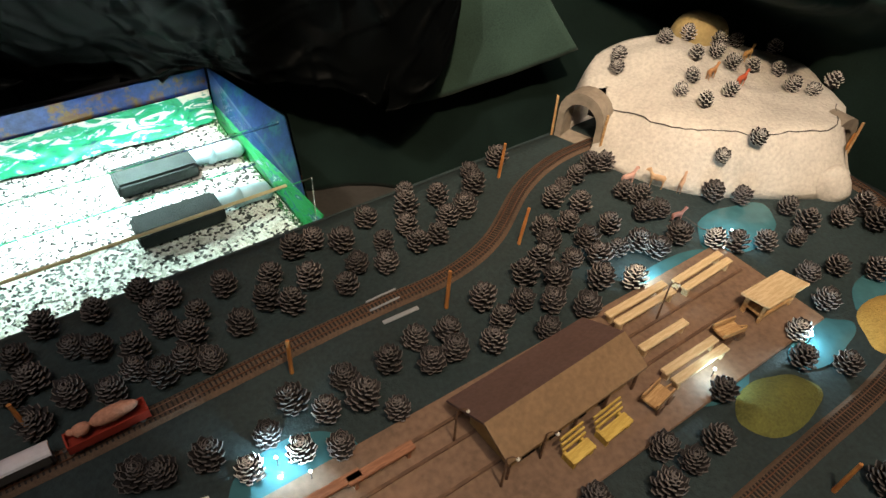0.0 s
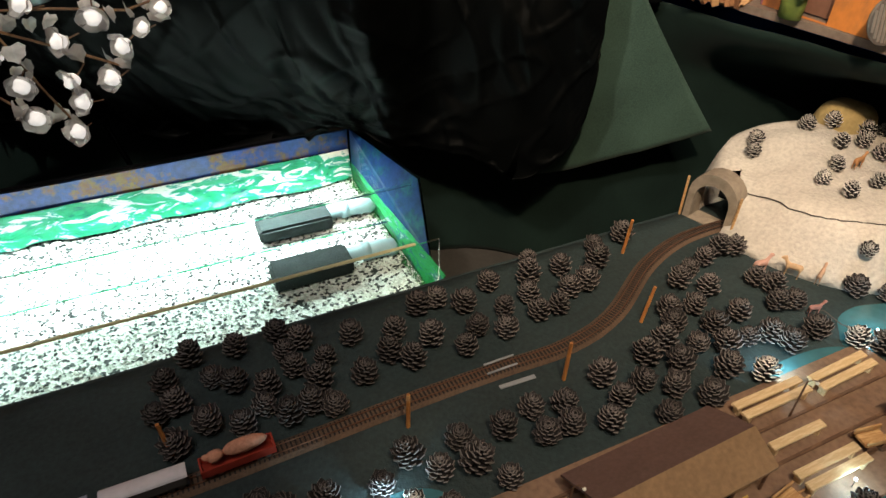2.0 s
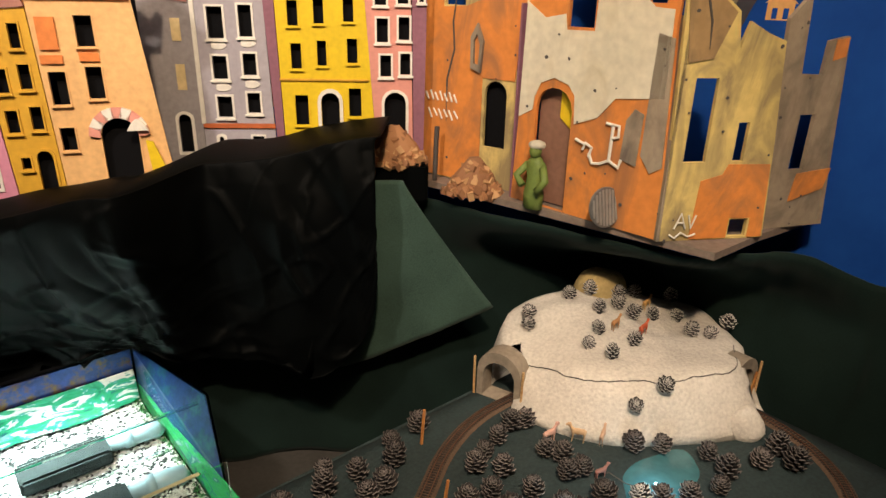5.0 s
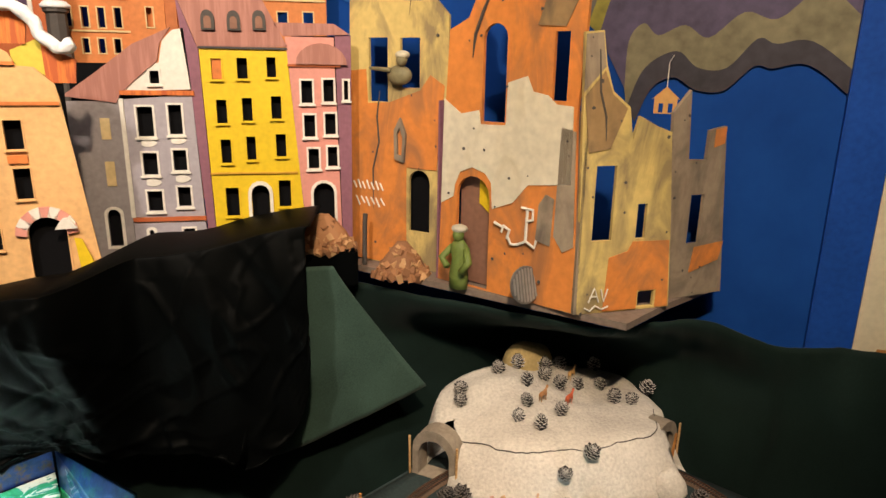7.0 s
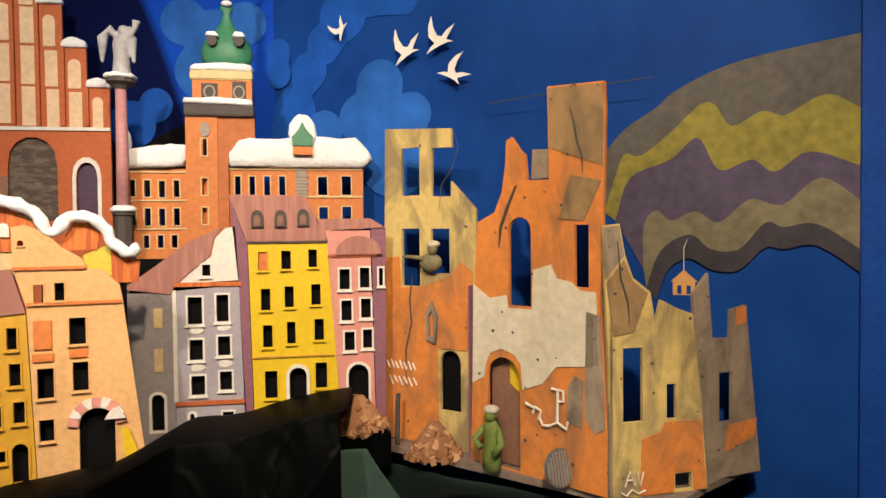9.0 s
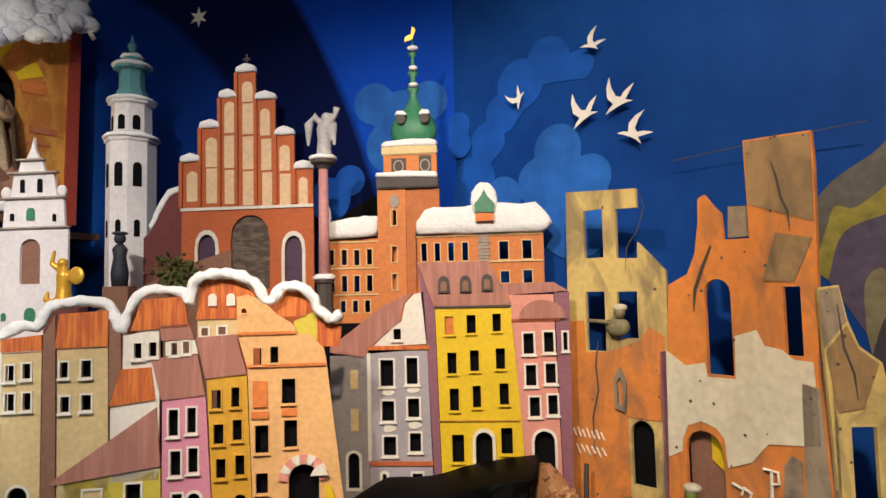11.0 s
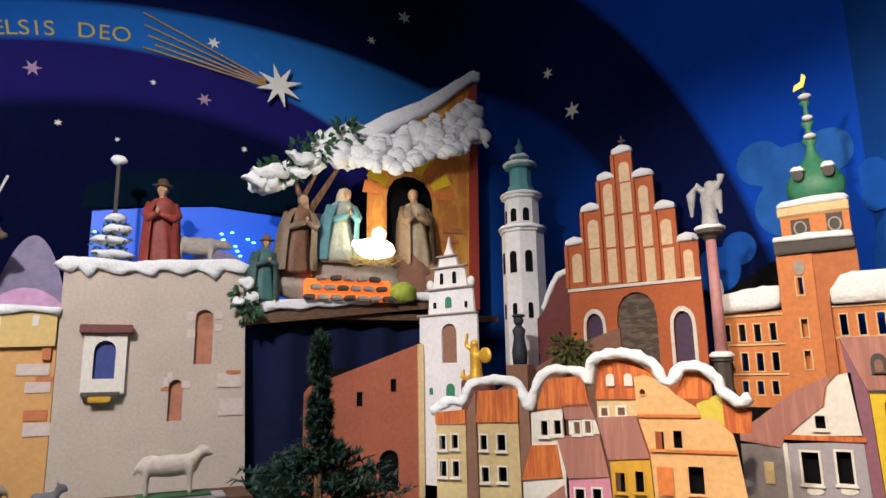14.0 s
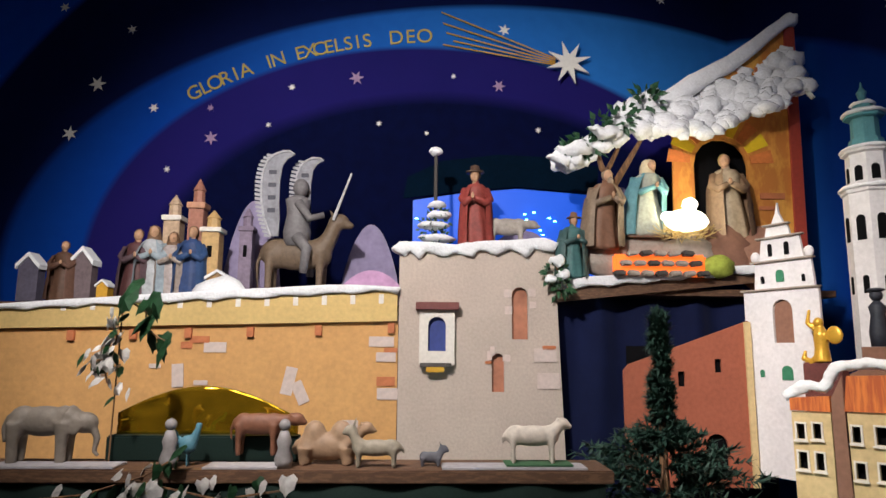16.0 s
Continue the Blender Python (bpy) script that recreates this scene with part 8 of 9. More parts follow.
def robed(u, z0, h, robe, cloak, skin=(0.50, 0.30, 0.18), hair=(0.16, 0.09, 0.05), kneel=False, lean=0.0, y=0.06, w=1.0, label="", face=1, veil=False, hat=False, beard=False):
    """A carved figure: fluted robe, a cloak open before it, arms brought forward, a head with hair, veil, hat or beard."""
    bm = bmesh.new()
    prof = [(0.155, 0.0), (0.165, 0.03), (0.15, 0.22), (0.125, 0.42), (0.11, 0.55), (0.125, 0.68), (0.135, 0.745), (0.10, 0.79), (0.042, 0.815), (0.036, 0.85)]
    rings, sides = [], 30
    for r, z in prof:
        low = 1 - smooth01(z / 0.6)
        row = []
        for j in range(sides):
            a = 2 * math.pi * j / sides
            q = r * h * w * (1 + 0.13 * low * math.sin(7 * a + 9 * u + 3 * z)) * (1.0 + (0.45 * low * max(0.0, math.cos(a) * face) if kneel else 0.0))
            row.append(bm.verts.new((q * math.cos(a) + lean * z * z * h, q * 0.72 * math.sin(a) - (0.06 * h * low if kneel else 0), z * h)))
        rings.append(row)
    for r0, r1 in zip(rings, rings[1:]):
        for j in range(sides):
            bm.faces.new((r0[j], r0[(j + 1) % sides], r1[(j + 1) % sides], r1[j]))
    bm.faces.new(rings[0][::-1])
    n = len(bm.faces)
    shell = []
    for i in range(9):
        z = 0.80 - 0.78 * i / 8
        row = []
        for j in range(25):
            a = math.pi * 0.5 + math.pi * 1.62 * (j / 24 - 0.5)
            q = (0.085 + 0.10 * smooth01((0.80 - z) / 0.16) + 0.045 * (0.8 - z)) * h * w * (1 + 0.07 * math.sin(11 * a + 5 * u) * smooth01((0.72 - z) / 0.3))
            row.append(bm.verts.new((q * math.cos(a) + lean * z * z * h, q * 0.85 * math.sin(a), z * h)))
        shell.append(row)
    for r0, r1 in zip(shell, shell[1:]):
        for j in range(24):
            bm.faces.new((r0[j], r0[j + 1], r1[j + 1], r1[j]))
    lx = lean * h * 0.5
    for s in (-1, 1):
        tube(bm, [(lx + s * 0.125 * h * w, 0.0, h * 0.735), (lx + s * 0.165 * h * w, -0.05 * h, h * 0.60), (lx + s * 0.12 * h * w + face * 0.02 * h, -0.13 * h, h * 0.545), (lx + face * 0.05 * h + s * 0.02 * h, -0.185 * h, h * 0.60)], [0.050 * h, 0.052 * h, 0.046 * h, 0.030 * h], 9)
    paint_last(bm, n, 1)
    n = len(bm.faces)
    hx, hz = lean * h * 0.85 + face * 0.012 * h, h * 0.905
    ball(bm, (hx, -0.012 * h, hz), (0.056 * h, 0.062 * h, 0.078 * h), 14)
    ball(bm, (hx + face * 0.018 * h, -0.075 * h, hz - 0.008 * h), (0.011 * h, 0.016 * h, 0.018 * h), 8)
    tube(bm, [(hx * 0.9, 0.0, h * 0.79), (hx, -0.004 * h, h * 0.86)], 0.034 * h, 8)
    ball(bm, (lx + face * 0.055 * h, -0.20 * h, h * 0.625), (0.022 * h, 0.020 * h, 0.036 * h), 8)
    paint_last(bm, n, 2)
    n = len(bm.faces)
    ball(bm, (hx - face * 0.010 * h, 0.018 * h, hz + 0.016 * h), (0.066 * h, 0.064 * h, 0.080 * h), 14)
    if veil:
        lathe(bm, [(0.02 * h, hz + 0.10 * h), (0.062 * h, hz + 0.07 * h), (0.080 * h, hz), (0.098 * h, hz - 0.10 * h), (0.135 * h, hz - 0.20 * h), (0.13 * h, hz - 0.21 * h)], 16, hx * 0.8 - face * 0.012 * h, 0.045 * h)
    if hat:
        lathe(bm, [(0.115 * h, hz + 0.045 * h), (0.115 * h, hz + 0.058 * h), (0.062 * h, hz + 0.064 * h), (0.052 * h, hz + 0.13 * h), (0.02 * h, hz + 0.145 * h)], 16, hx, 0.0)
    if beard:
        ball(bm, (hx + face * 0.012 * h, -0.058 * h, hz - 0.072 * h), (0.036 * h, 0.026 * h, 0.056 * h), 10)
    paint_last(bm, n, 3)
    for v in bm.verts:
        v.co += Vector(noise.noise_vector(v.co * 38 + Vector((u * 7, 0, 0)))) * 0.0035
    return solo("carved_figure", bm, [tone(robe), tone(cloak), tone(skin), tone(hair)], label, "statue", FN @ pose(u, y, z0, 0, 0, 0), "carved figures", smooth=True)


robed(1.13, 2.30, 0.38, (0.36, 0.38, 0.32), (0.12, 0.28, 0.32), hair=(0.66, 0.56, 0.36), kneel=True, lean=0.14, label="kneeling carved figure in a teal cloak and pale veil", y=0.05, w=1.25, veil=True)
robed(0.92, 2.235, 0.38, (0.20, 0.10, 0.06), (0.22, 0.16, 0.11), hair=(0.26, 0.19, 0.13), lean=0.10, label="bowed carved figure in brown robes", y=0.0, w=1.2, beard=True)
robed(1.555, 2.30, 0.42, (0.44, 0.35, 0.24), (0.26, 0.17, 0.10), hair=(0.46, 0.32, 0.10), lean=-0.03, label="seated carved figure in beige cloth within the arch", y=0.07, w=1.15, face=-1)
robed(0.775, 2.10, 0.29, (0.06, 0.15, 0.15), (0.05, 0.10, 0.10), hair=(0.20, 0.11, 0.06), lean=0.05, label="small carved figure in a teal coat and hat", y=-0.01, w=1.2, hat=True)
robed(0.35, 2.24, 0.38, (0.25, 0.05, 0.04), (0.28, 0.05, 0.04), hair=(0.10, 0.06, 0.04), label="carved figure in a red cloak", y=0.06, w=1.0, face=-1, hat=True)
for u, h, a, b in ((-1.22, 0.34, (0.10, 0.04, 0.04), (0.10, 0.06, 0.07)), (-1.15, 0.36, (0.42, 0.44, 0.46), (0.30, 0.36, 0.40)), (-1.06, 0.33, (0.42, 0.36, 0.34), (0.34, 0.28, 0.24)), (-0.97, 0.36, (0.03, 0.06, 0.17), (0.03, 0.07, 0.18)), (-1.55, 0.28, (0.10, 0.05, 0.03), (0.12, 0.06, 0.04))):
    robed(u, 1.985, h, a, b, label="small painted figure standing on the town wall", y=0.13, w=1.1, veil=(a[0] > 0.2))

crib = thing("crib", "glowing straw crib with rough stones", "crib", FN @ pose(1.285, -0.04, 2.235))
straw = bmesh.new()
rgs = random.Random(9)
for k in range(260):
    a = rgs.uniform(0, 6.28)
    r = rgs.uniform(0, 0.13)
    p0 = Vector((r * math.cos(a), r * 0.5 * math.sin(a), 0.05 + rgs.uniform(0, 0.05)))
    d = Vector((rgs.uniform(-1, 1), rgs.uniform(-1, 0.4), rgs.uniform(-0.2, 0.7))).normalized() * rgs.uniform(0.03, 0.07)
    tube(straw, [p0, p0 + d], 0.0016, 3, False)
tagged(part("straw", straw, paint("straw_yellow", (0.66, 0.50, 0.20), 0.7, 0.3), crib, "loose yellow straw"), kind="stuff")
bm = bmesh.new()
ball(bm, (0, -0.03, 0.125), (0.100, 0.05, 0.052), 14)
ball(bm, (0.018, -0.035, 0.195), (0.034, 0.03, 0.034), 12)
ball(bm, (-0.085, -0.04, 0.14), (0.035, 0.022, 0.022), 10)
rumple(bm, 0.006, 40)
part("bundle", bm, glow("lit_white_cloth", (1.0, 0.92, 0.70), 4.5), crib, "white cloth bundle lit from within", smooth=True)
lamp("crib_lamp", "POINT", (FN @ Vector((1.28, -0.12, 2.44))).to_tuple(), (0, 0, 0), 4.2, (1.0, 0.84, 0.52), 0.03)
hearth = thing("stone_hearth", "dark stones over an orange glowing hearth", "hearth", FN @ pose(1.17, -0.03, 2.11))
EMBER = glow("ember_glow", (1.0, 0.17, 0.02), 1.1)
part("ember_glow", boxed(-0.21, 0.21, -0.012, 0.02, 0.0, 0.10, bevel=0.01), EMBER, hearth, "orange glowing ground")
for row in range(3):
    for k in range(7 - row):
        b = boxed(-0.026, 0.026, -0.022, 0.022, -0.012, 0.012, bevel=0.006)
        rumple(b, 0.004, 60)
        part("stone", b, STONE if (k + row) % 3 else GREYD, hearth, m=pose(-0.19 + 0.063 * k + 0.03 * row, -0.022, 0.012 + 0.045 * row, 0, rgs.uniform(-8, 8), 0))
bm = bmesh.new()
ball(bm, (0.27, 0.0, 0.05), (0.07, 0.04, 0.05), 12)
rumple(bm, 0.02, 30)
part("moss", bm, paint("lit_moss", (0.34, 0.40, 0.06), 0.95, 0.4), hearth, "yellow-green moss", smooth=True)
for u, z, rx, rz, y in ((1.50, 2.23, 0.15, 0.13, 0.06), (1.68, 2.20, 0.15, 0.15, 0.05), (0.93, 2.19, 0.10, 0.07, 0.06), (1.14, 2.21, 0.18, 0.11, 0.08), (1.33, 2.22, 0.14, 0.09, 0.05)):
    bm = bmesh.new()
    ball(bm, (0, 0, 0), (rx, 0.075, rz), 16)
    rumple(bm, 0.03, 16)
    solo("crib_rock", bm, BROWNP if u > 1.4 else STONE, "rough brown rock on the crib shelf", "rock", FN @ pose(u, y, z), "crib rocks", smooth=True)
frost = thing("frosted_spray", "snow-dusted green spray beside the crib", "plant spray", FN @ pose(0.722, -0.05, 2.06))
part("twig", tube(bmesh.new(), [(0.0, 0.03, 0.0), (-0.01, 0.0, 0.05), (-0.03, -0.01, 0.10)], 0.004, 6), BARK, frost)
part("leaf_tuft", leaf_mass([((0, 0, 0.0), 0.05), ((-0.03, 0, 0.06), 0.05)], 40, 0.04, 12), LEAF, frost, "dark green leaves")
for c, r in (((-0.02, -0.02, 0.11), 0.035), ((0.0, -0.03, 0.05), 0.03), ((-0.05, -0.02, 0.03), 0.028)):
    bm = bmesh.new()
    ball(bm, c, (r, r * 0.7, r * 0.8), 12)
    rumple(bm, 0.012, 35)
    part("snow_clump", bm, SNOW, frost, smooth=True)


def small_tower(u, z0, h, w, mat, cap, label, y=0.2):
    t_ = thing("toy_tower", label, "model tower", FN @ pose(u, y, z0), "wall towers")
    part("body", boxed(-w / 2, w / 2, -w / 2, w / 2, 0, h * 0.75, bevel=0.003), mat, t_)
    part("gallery", boxed(-w * 0.62, w * 0.62, -w * 0.62, w * 0.62, h * 0.751, h * 0.80, bevel=0.003), cap, t_)
    part("turret", lathe(bmesh.new(), [(w * 0.4, h * 0.801), (w * 0.38, h * 0.90), (w * 0.46, h * 0.905), (0.003, h)], 8), mat, t_)
    part("window", boxed(-w * 0.14, w * 0.14, -w / 2 - 0.003, -w / 2 - 0.0005, h * 0.48, h * 0.60), DARK, t_)


small_tower(-1.085, 1.985, 0.52, 0.075, tone((0.50, 0.36, 0.24)), OFFWHITE, "small cream toy tower with a snowy top")
small_tower(-0.975, 1.985, 0.60, 0.070, tone((0.36, 0.16, 0.11)), tone((0.5, 0.26, 0.16)), "small red-brown toy tower")
small_tower(-0.885, 1.985, 0.44, 0.080, tone((0.52, 0.34, 0.14)), OFFWHITE, "small ochre toy tower with battlements", 0.16)
small_tower(-0.735, 1.985, 0.46, 0.060, tone((0.22, 0.17, 0.24)), tone((0.20, 0.15, 0.22)), "small violet-grey toy tower")
for u, w, h, m in ((-1.46, 0.09, 0.25, tone((0.16, 0.12, 0.13))), (-1.70, 0.09, 0.22, tone((0.10, 0.09, 0.13))), (-0.84, 0.11, 0.15, tone((0.42, 0.27, 0.14))), (-1.36, 0.05, 0.10, GOLDEN)):
    c = thing("toy_hut", "small toy hut with a snow-white gabled roof", "model hut", FN @ pose(u, 0.12, 1.985), "toy huts")
    part("body", panel([(-w / 2, 0), (w / 2, 0), (w / 2, h * 0.7), (0, h * 0.95), (-w / 2, h * 0.7)], (), 0, 0.06), m, c)
    part("roof", panel([(-w * 0.6, h * 0.66), (0, h * 0.93), (w * 0.6, h * 0.66), (w * 0.6, h * 0.76), (0, h * 1.02), (-w * 0.6, h * 0.76)], (), -0.012, 0.084), SNOW, c)
bm = bmesh.new()
ball(bm, (0, 0, 0), (0.12, 0.08, 0.075), 14)
rumple(bm, 0.015, 18)
solo("snow_mound", bm, SNOW, "rounded snow mound on the town wall", "snow", FN @ pose(-0.80, 0.06, 2.02), smooth=True)


def fused(name, bm, mat, label, category, m, voxel=0.006, group=""):
    """Carved body: overlapping masses fused and smoothed."""
    tmp = new("fusing", mesh_from(bm, "fusing", mat))
    r = tmp.modifiers.new("fuse", "REMESH")
    r.mode, r.voxel_size = "VOXEL", voxel
    s = tmp.modifiers.new("soft", "SMOOTH")
    s.factor, s.iterations = 0.5, 4
    bpy.context.view_layer.update()
    me = bpy.data.meshes.new_from_object(tmp.evaluated_get(bpy.context.evaluated_depsgraph_get()))
    bpy.data.objects.remove(tmp)
    me.materials.clear()
    me.materials.append(mat)
    me.polygons.foreach_set("use_smooth", [True] * len(me.polygons))
    me.name = name
    ob = new(name, me)
    ob.matrix_world = m
    return tagged(ob, label, category, group)


def beast(L, h, body, head, neck, legr, humps=(), ears=0.0, snout=0.0, trunk_=False, tail=0.0, headr=0.1, legs=True, horn=False):
    """A four-legged body facing +x, of length L and back height h."""
    bm = bmesh.new()
    z = h - body
    ball(bm, (0, 0, z), (L * 0.42, body * 0.75, body), 16)
    ball(bm, (-L * 0.28, 0, z + body * 0.05), (L * 0.20, body * 0.72, body * 0.98), 14)
    ball(bm, (L * 0.26, 0, z + body * 0.05), (L * 0.18, body * 0.70, body * 0.98), 14)
    for x in (-L * 0.34, L * 0.30):
        for s in (-1, 1):
            tube(bm, [(x, s * body * 0.45, z), (x + 0.01 * L * s, s * body * 0.48, z * 0.5), (x, s * body * 0.48, 0)], [legr * 1.6, legr * 1.05, legr], 8)
    hx, hz = head
    tube(bm, [(L * 0.30, 0, z + body * 0.3), ((L * 0.30 + hx) / 2 + 0.02 * L, 0, (z + hz) / 2 + body * 0.15), (hx, 0, hz)], [neck * 1.3, neck, neck * 0.9], 10)
    ball(bm, (hx + headr * 0.3, 0, hz), (headr * 1.25, headr * 0.8, headr), 12)
    if snout:
        ball(bm, (hx + headr * 1.3, 0, hz - headr * 0.4), (snout, headr * 0.5, headr * 0.5), 10)
    for x, r in humps:
        ball(bm, (x, 0, z + body * 0.8), (r * 0.8, r * 0.6, r), 12)
    if ears:
        for s in (-1, 1):
            tube(bm, [(hx - headr * 0.2, s * headr * 0.5, hz + headr * 0.5), (hx - headr * 0.7, s * headr * 0.8, hz + headr * 0.5 + ears)], [headr * 0.3, headr * 0.14], 6)
    if trunk_:
        tube(bm, [(hx + headr, 0, hz - headr * 0.3), (hx + headr * 1.5, 0, hz - headr * 1.4), (hx + headr * 1.3, 0, hz - headr * 2.6), (hx + headr * 1.7, 0, hz - headr * 3.0)], [headr * 0.42, headr * 0.32, headr * 0.24, headr * 0.18], 8)
        for s in (-1, 1):
            ball(bm, (hx - headr * 0.3, s * headr * 0.9, hz - headr * 0.2), (headr * 0.7, headr * 0.2, headr * 0.9), 10)
    if tail:
        tube(bm, [(-L * 0.45, 0, z + body * 0.4), (-L * 0.52, 0, z - tail * 0.3), (-L * 0.50, 0, z - tail)], [legr * 0.7, legr * 0.6, legr * 0.4], 6)
    return bm


FG = plane_frame((-1.96, -0.19), (-1.49, 0.69))
SZ = 1.50
fshelf = thing("animal_shelf", "dark narrow shelf with pale slabs carrying the animals", "shelf", FG)
part("board", boxed(-1.2, 1.20, -0.06, 0.10, SZ - 0.03, SZ, bevel=0.003), WOODD, fshelf)
for u0, u1 in ((-0.24, 0.05), (0.25, 0.42), (0.80, 1.14)):
    part("slab", boxed(u0, u1, -0.055, 0.02, SZ + 0.0005, SZ + 0.006, bevel=0.001), paint("pale_slab", (0.40, 0.38, 0.40), 0.6, 0.3), fshelf, "pale stone slab")


def front_cloth(u, v):
    x, z = -1.2 + 2.38 * u, SZ - 0.031 - 0.9 * v
    return (x, -0.05 + 0.018 * math.sin(x * 30 + 2 * noise.noise(Vector((x * 3, z, 0)))) * (0.3 + v), z)


solo("green_skirt", sheet(front_cloth, 90, 14, 0.002), GREENC, "dark green cloth hanging from the animal shelf", "cloth", FG, smooth=True)
fused("elephant_figure", beast(0.17, 0.135, 0.036, (0.085, 0.095), 0.024, 0.013, (), 0, 0, True, 0.05, 0.026), tone((0.20, 0.17, 0.14)), "grey-brown carved elephant on the shelf", "animal statue", FG @ pose(-0.155, 0.02, SZ, 0, 0, 5), 0.004, "shelf animals")
fused("cow_figure", beast(0.13, 0.10, 0.027, (0.085, 0.085), 0.014, 0.007, (), 0.008, 0.012, False, 0.04, 0.017), tone((0.16, 0.065, 0.035)), "red-brown carved ox on the shelf", "animal statue", FG @ pose(0.355, 0.03, SZ + 0.02), 0.004, "shelf animals")
fused("camel_figure", beast(0.16, 0.075, 0.034, (0.085, 0.085), 0.015, 0.014, ((-0.035, 0.036), (0.03, 0.036)), 0.006, 0.012, False, 0.02, 0.016), tone((0.28, 0.18, 0.11)), "brown carved camel lying down", "animal statue", FG @ pose(0.526, 0.03, SZ), 0.004, "shelf animals")
fused("hare_figure", beast(0.13, 0.065, 0.020, (0.055, 0.085), 0.012, 0.006, (), 0.03, 0.008, False, 0.02, 0.014), tone((0.30, 0.26, 0.20)), "pale carved hare with long ears", "animal statue", FG @ pose(0.643, -0.02, SZ, 0, 0, 180), 0.004, "shelf animals")
fused("rabbit_figure", beast(0.06, 0.035, 0.014, (0.026, 0.04), 0.008, 0.005, (), 0.016, 0.005, False, 0.0, 0.010), tone((0.10, 0.10, 0.12)), "small dark grey carved rabbit", "animal statue", FG @ pose(0.775, 0.0, SZ), 0.003, "shelf animals")
fused("ram_figure", beast(0.145, 0.088, 0.025, (0.065, 0.092), 0.015, 0.006, (), 0.012, 0.012, False, 0.02, 0.015), tone((0.55, 0.49, 0.42)), "white carved ram on a green base", "animal statue", FG @ pose(1.02, -0.01, SZ + 0.010), 0.004, "shelf animals")
solo("display_plate", boxed(0.95, 1.11, -0.045, 0.03, SZ + 0.0065, SZ + 0.011, bevel=0.002), paint("base_green", (0.05, 0.13, 0.06), 0.8, 0.3), "green base plate under the ram", "base plate", FG)
bm = bmesh.new()
ball(bm, (0, 0, 0.05), (0.022, 0.016, 0.022), 12)
tube(bm, [(0.012, 0, 0.06), (0.022, 0, 0.085), (0.024, 0, 0.10)], [0.012, 0.008, 0.007], 8)
for k in range(5):
    tube(bm, [(-0.015, 0, 0.055), (-0.035, 0.003 * k, 0.085 - 0.008 * k), (-0.045, 0.003 * k, 0.06 - 0.008 * k)], [0.006, 0.006, 0.002], 5)
for s in (-0.006, 0.006):
    tube(bm, [(0, s, 0.035), (0.002, s, 0.0)], 0.003, 5)
fused("rooster_figure", bm, tone((0.08, 0.20, 0.26)), "blue-green carved rooster on the shelf", "animal statue", FG @ pose(0.20, -0.01, SZ), 0.003, "shelf animals")
for u in (0.165, 0.43):
    bm = lathe(bmesh.new(), [(0.018, 0), (0.022, 0.02), (0.014, 0.045), (0.018, 0.06), (0.010, 0.085)], 12)
    ball(bm, (0, 0, 0.098), 0.014, 10)
    solo("angel_figurine", bm, tone((0.26, 0.24, 0.24)), "small grey carved figurine on the shelf", "statue", FG @ pose(u, -0.03, SZ), "figurines", smooth=True)
MIRR = paint("amber_mirror_film", (0.72, 0.42, 0.02), 0.10, 0.3, 20, 8, 0.4, metal=0.9)


def amber(u, v):
    x = -0.01 + 0.45 * u
    top = 0.075 + 0.105 * math.sin(math.pi * min(1, 0.12 + 0.8 * u))
    return (x, 0.085 + 0.006 * noise.noise(Vector((x * 20, v * 3, 0))), SZ + 0.06 + (top - 0.06) * v)


solo("amber_foil", sheet(amber, 40, 10, 0.002), MIRR, "crumpled amber mirror foil behind the animals", "foil", FG, smooth=True)
solo("foil_stand", boxed(-0.02, 0.45, 0.05, 0.095, SZ + 0.0005, SZ + 0.062, bevel=0.004), GREENC, "dark green block under the foil", "block", FG)


def conifer(m, h, r, label):
    t_ = thing("fir_tree", label, "fir tree", m)
    part("trunk", tube(bmesh.new(), [(0, 0, 0), (0, 0, h * 0.98)], [0.016, 0.003], 7), BARK, t_)
    bm = bmesh.new()
    rgc = random.Random(2)
    for k in range(300):
        f = rgc.random() ** 1.15
        z = h * (0.02 + 0.97 * f)
        rr = (r * (1 - smooth01((f - 0.16) / 0.30)) + 0.030 * (1 - f) + 0.018) * rgc.uniform(0.55, 1.12)
        a = rgc.uniform(0, 6.28)
        o = Vector((0, 0, z))
        tip = o + Vector((rr * math.cos(a), rr * math.sin(a), 0.12 * rr + 0.02))
        for j in range(52):
            s = rgc.uniform(0.25, 1)
            p = o + (tip - o) * s
            d = (tip - o).normalized() + Vector((rgc.gauss(0, 0.7), rgc.gauss(0, 0.7), rgc.gauss(0, 0.6)))
            d = d.normalized() * rgc.uniform(0.022, 0.036)
            w = d.cross(Vector((0.3, 0.2, 1))).normalized() * 0.0055
            bm.faces.new([bm.verts.new(q) for q in (p - w, p + w, p + d)])
    part("crown", bm, paint("fir_needle", (0.012, 0.040, 0.028), 0.7, 0.5, 60, 20, 0.1), t_, "dark green needles")
    return t_


conifer(pose(-1.517, 1.198, 1.33), 0.545, 0.205, "small dark green artificial fir tree")
solo("tree_stand", tube(bmesh.new(), [(-1.517, 1.198, 0.0), (-1.517, 1.198, 1.33)], 0.012, 8), GREENC, "slim dark green pole under the fir", "stand")

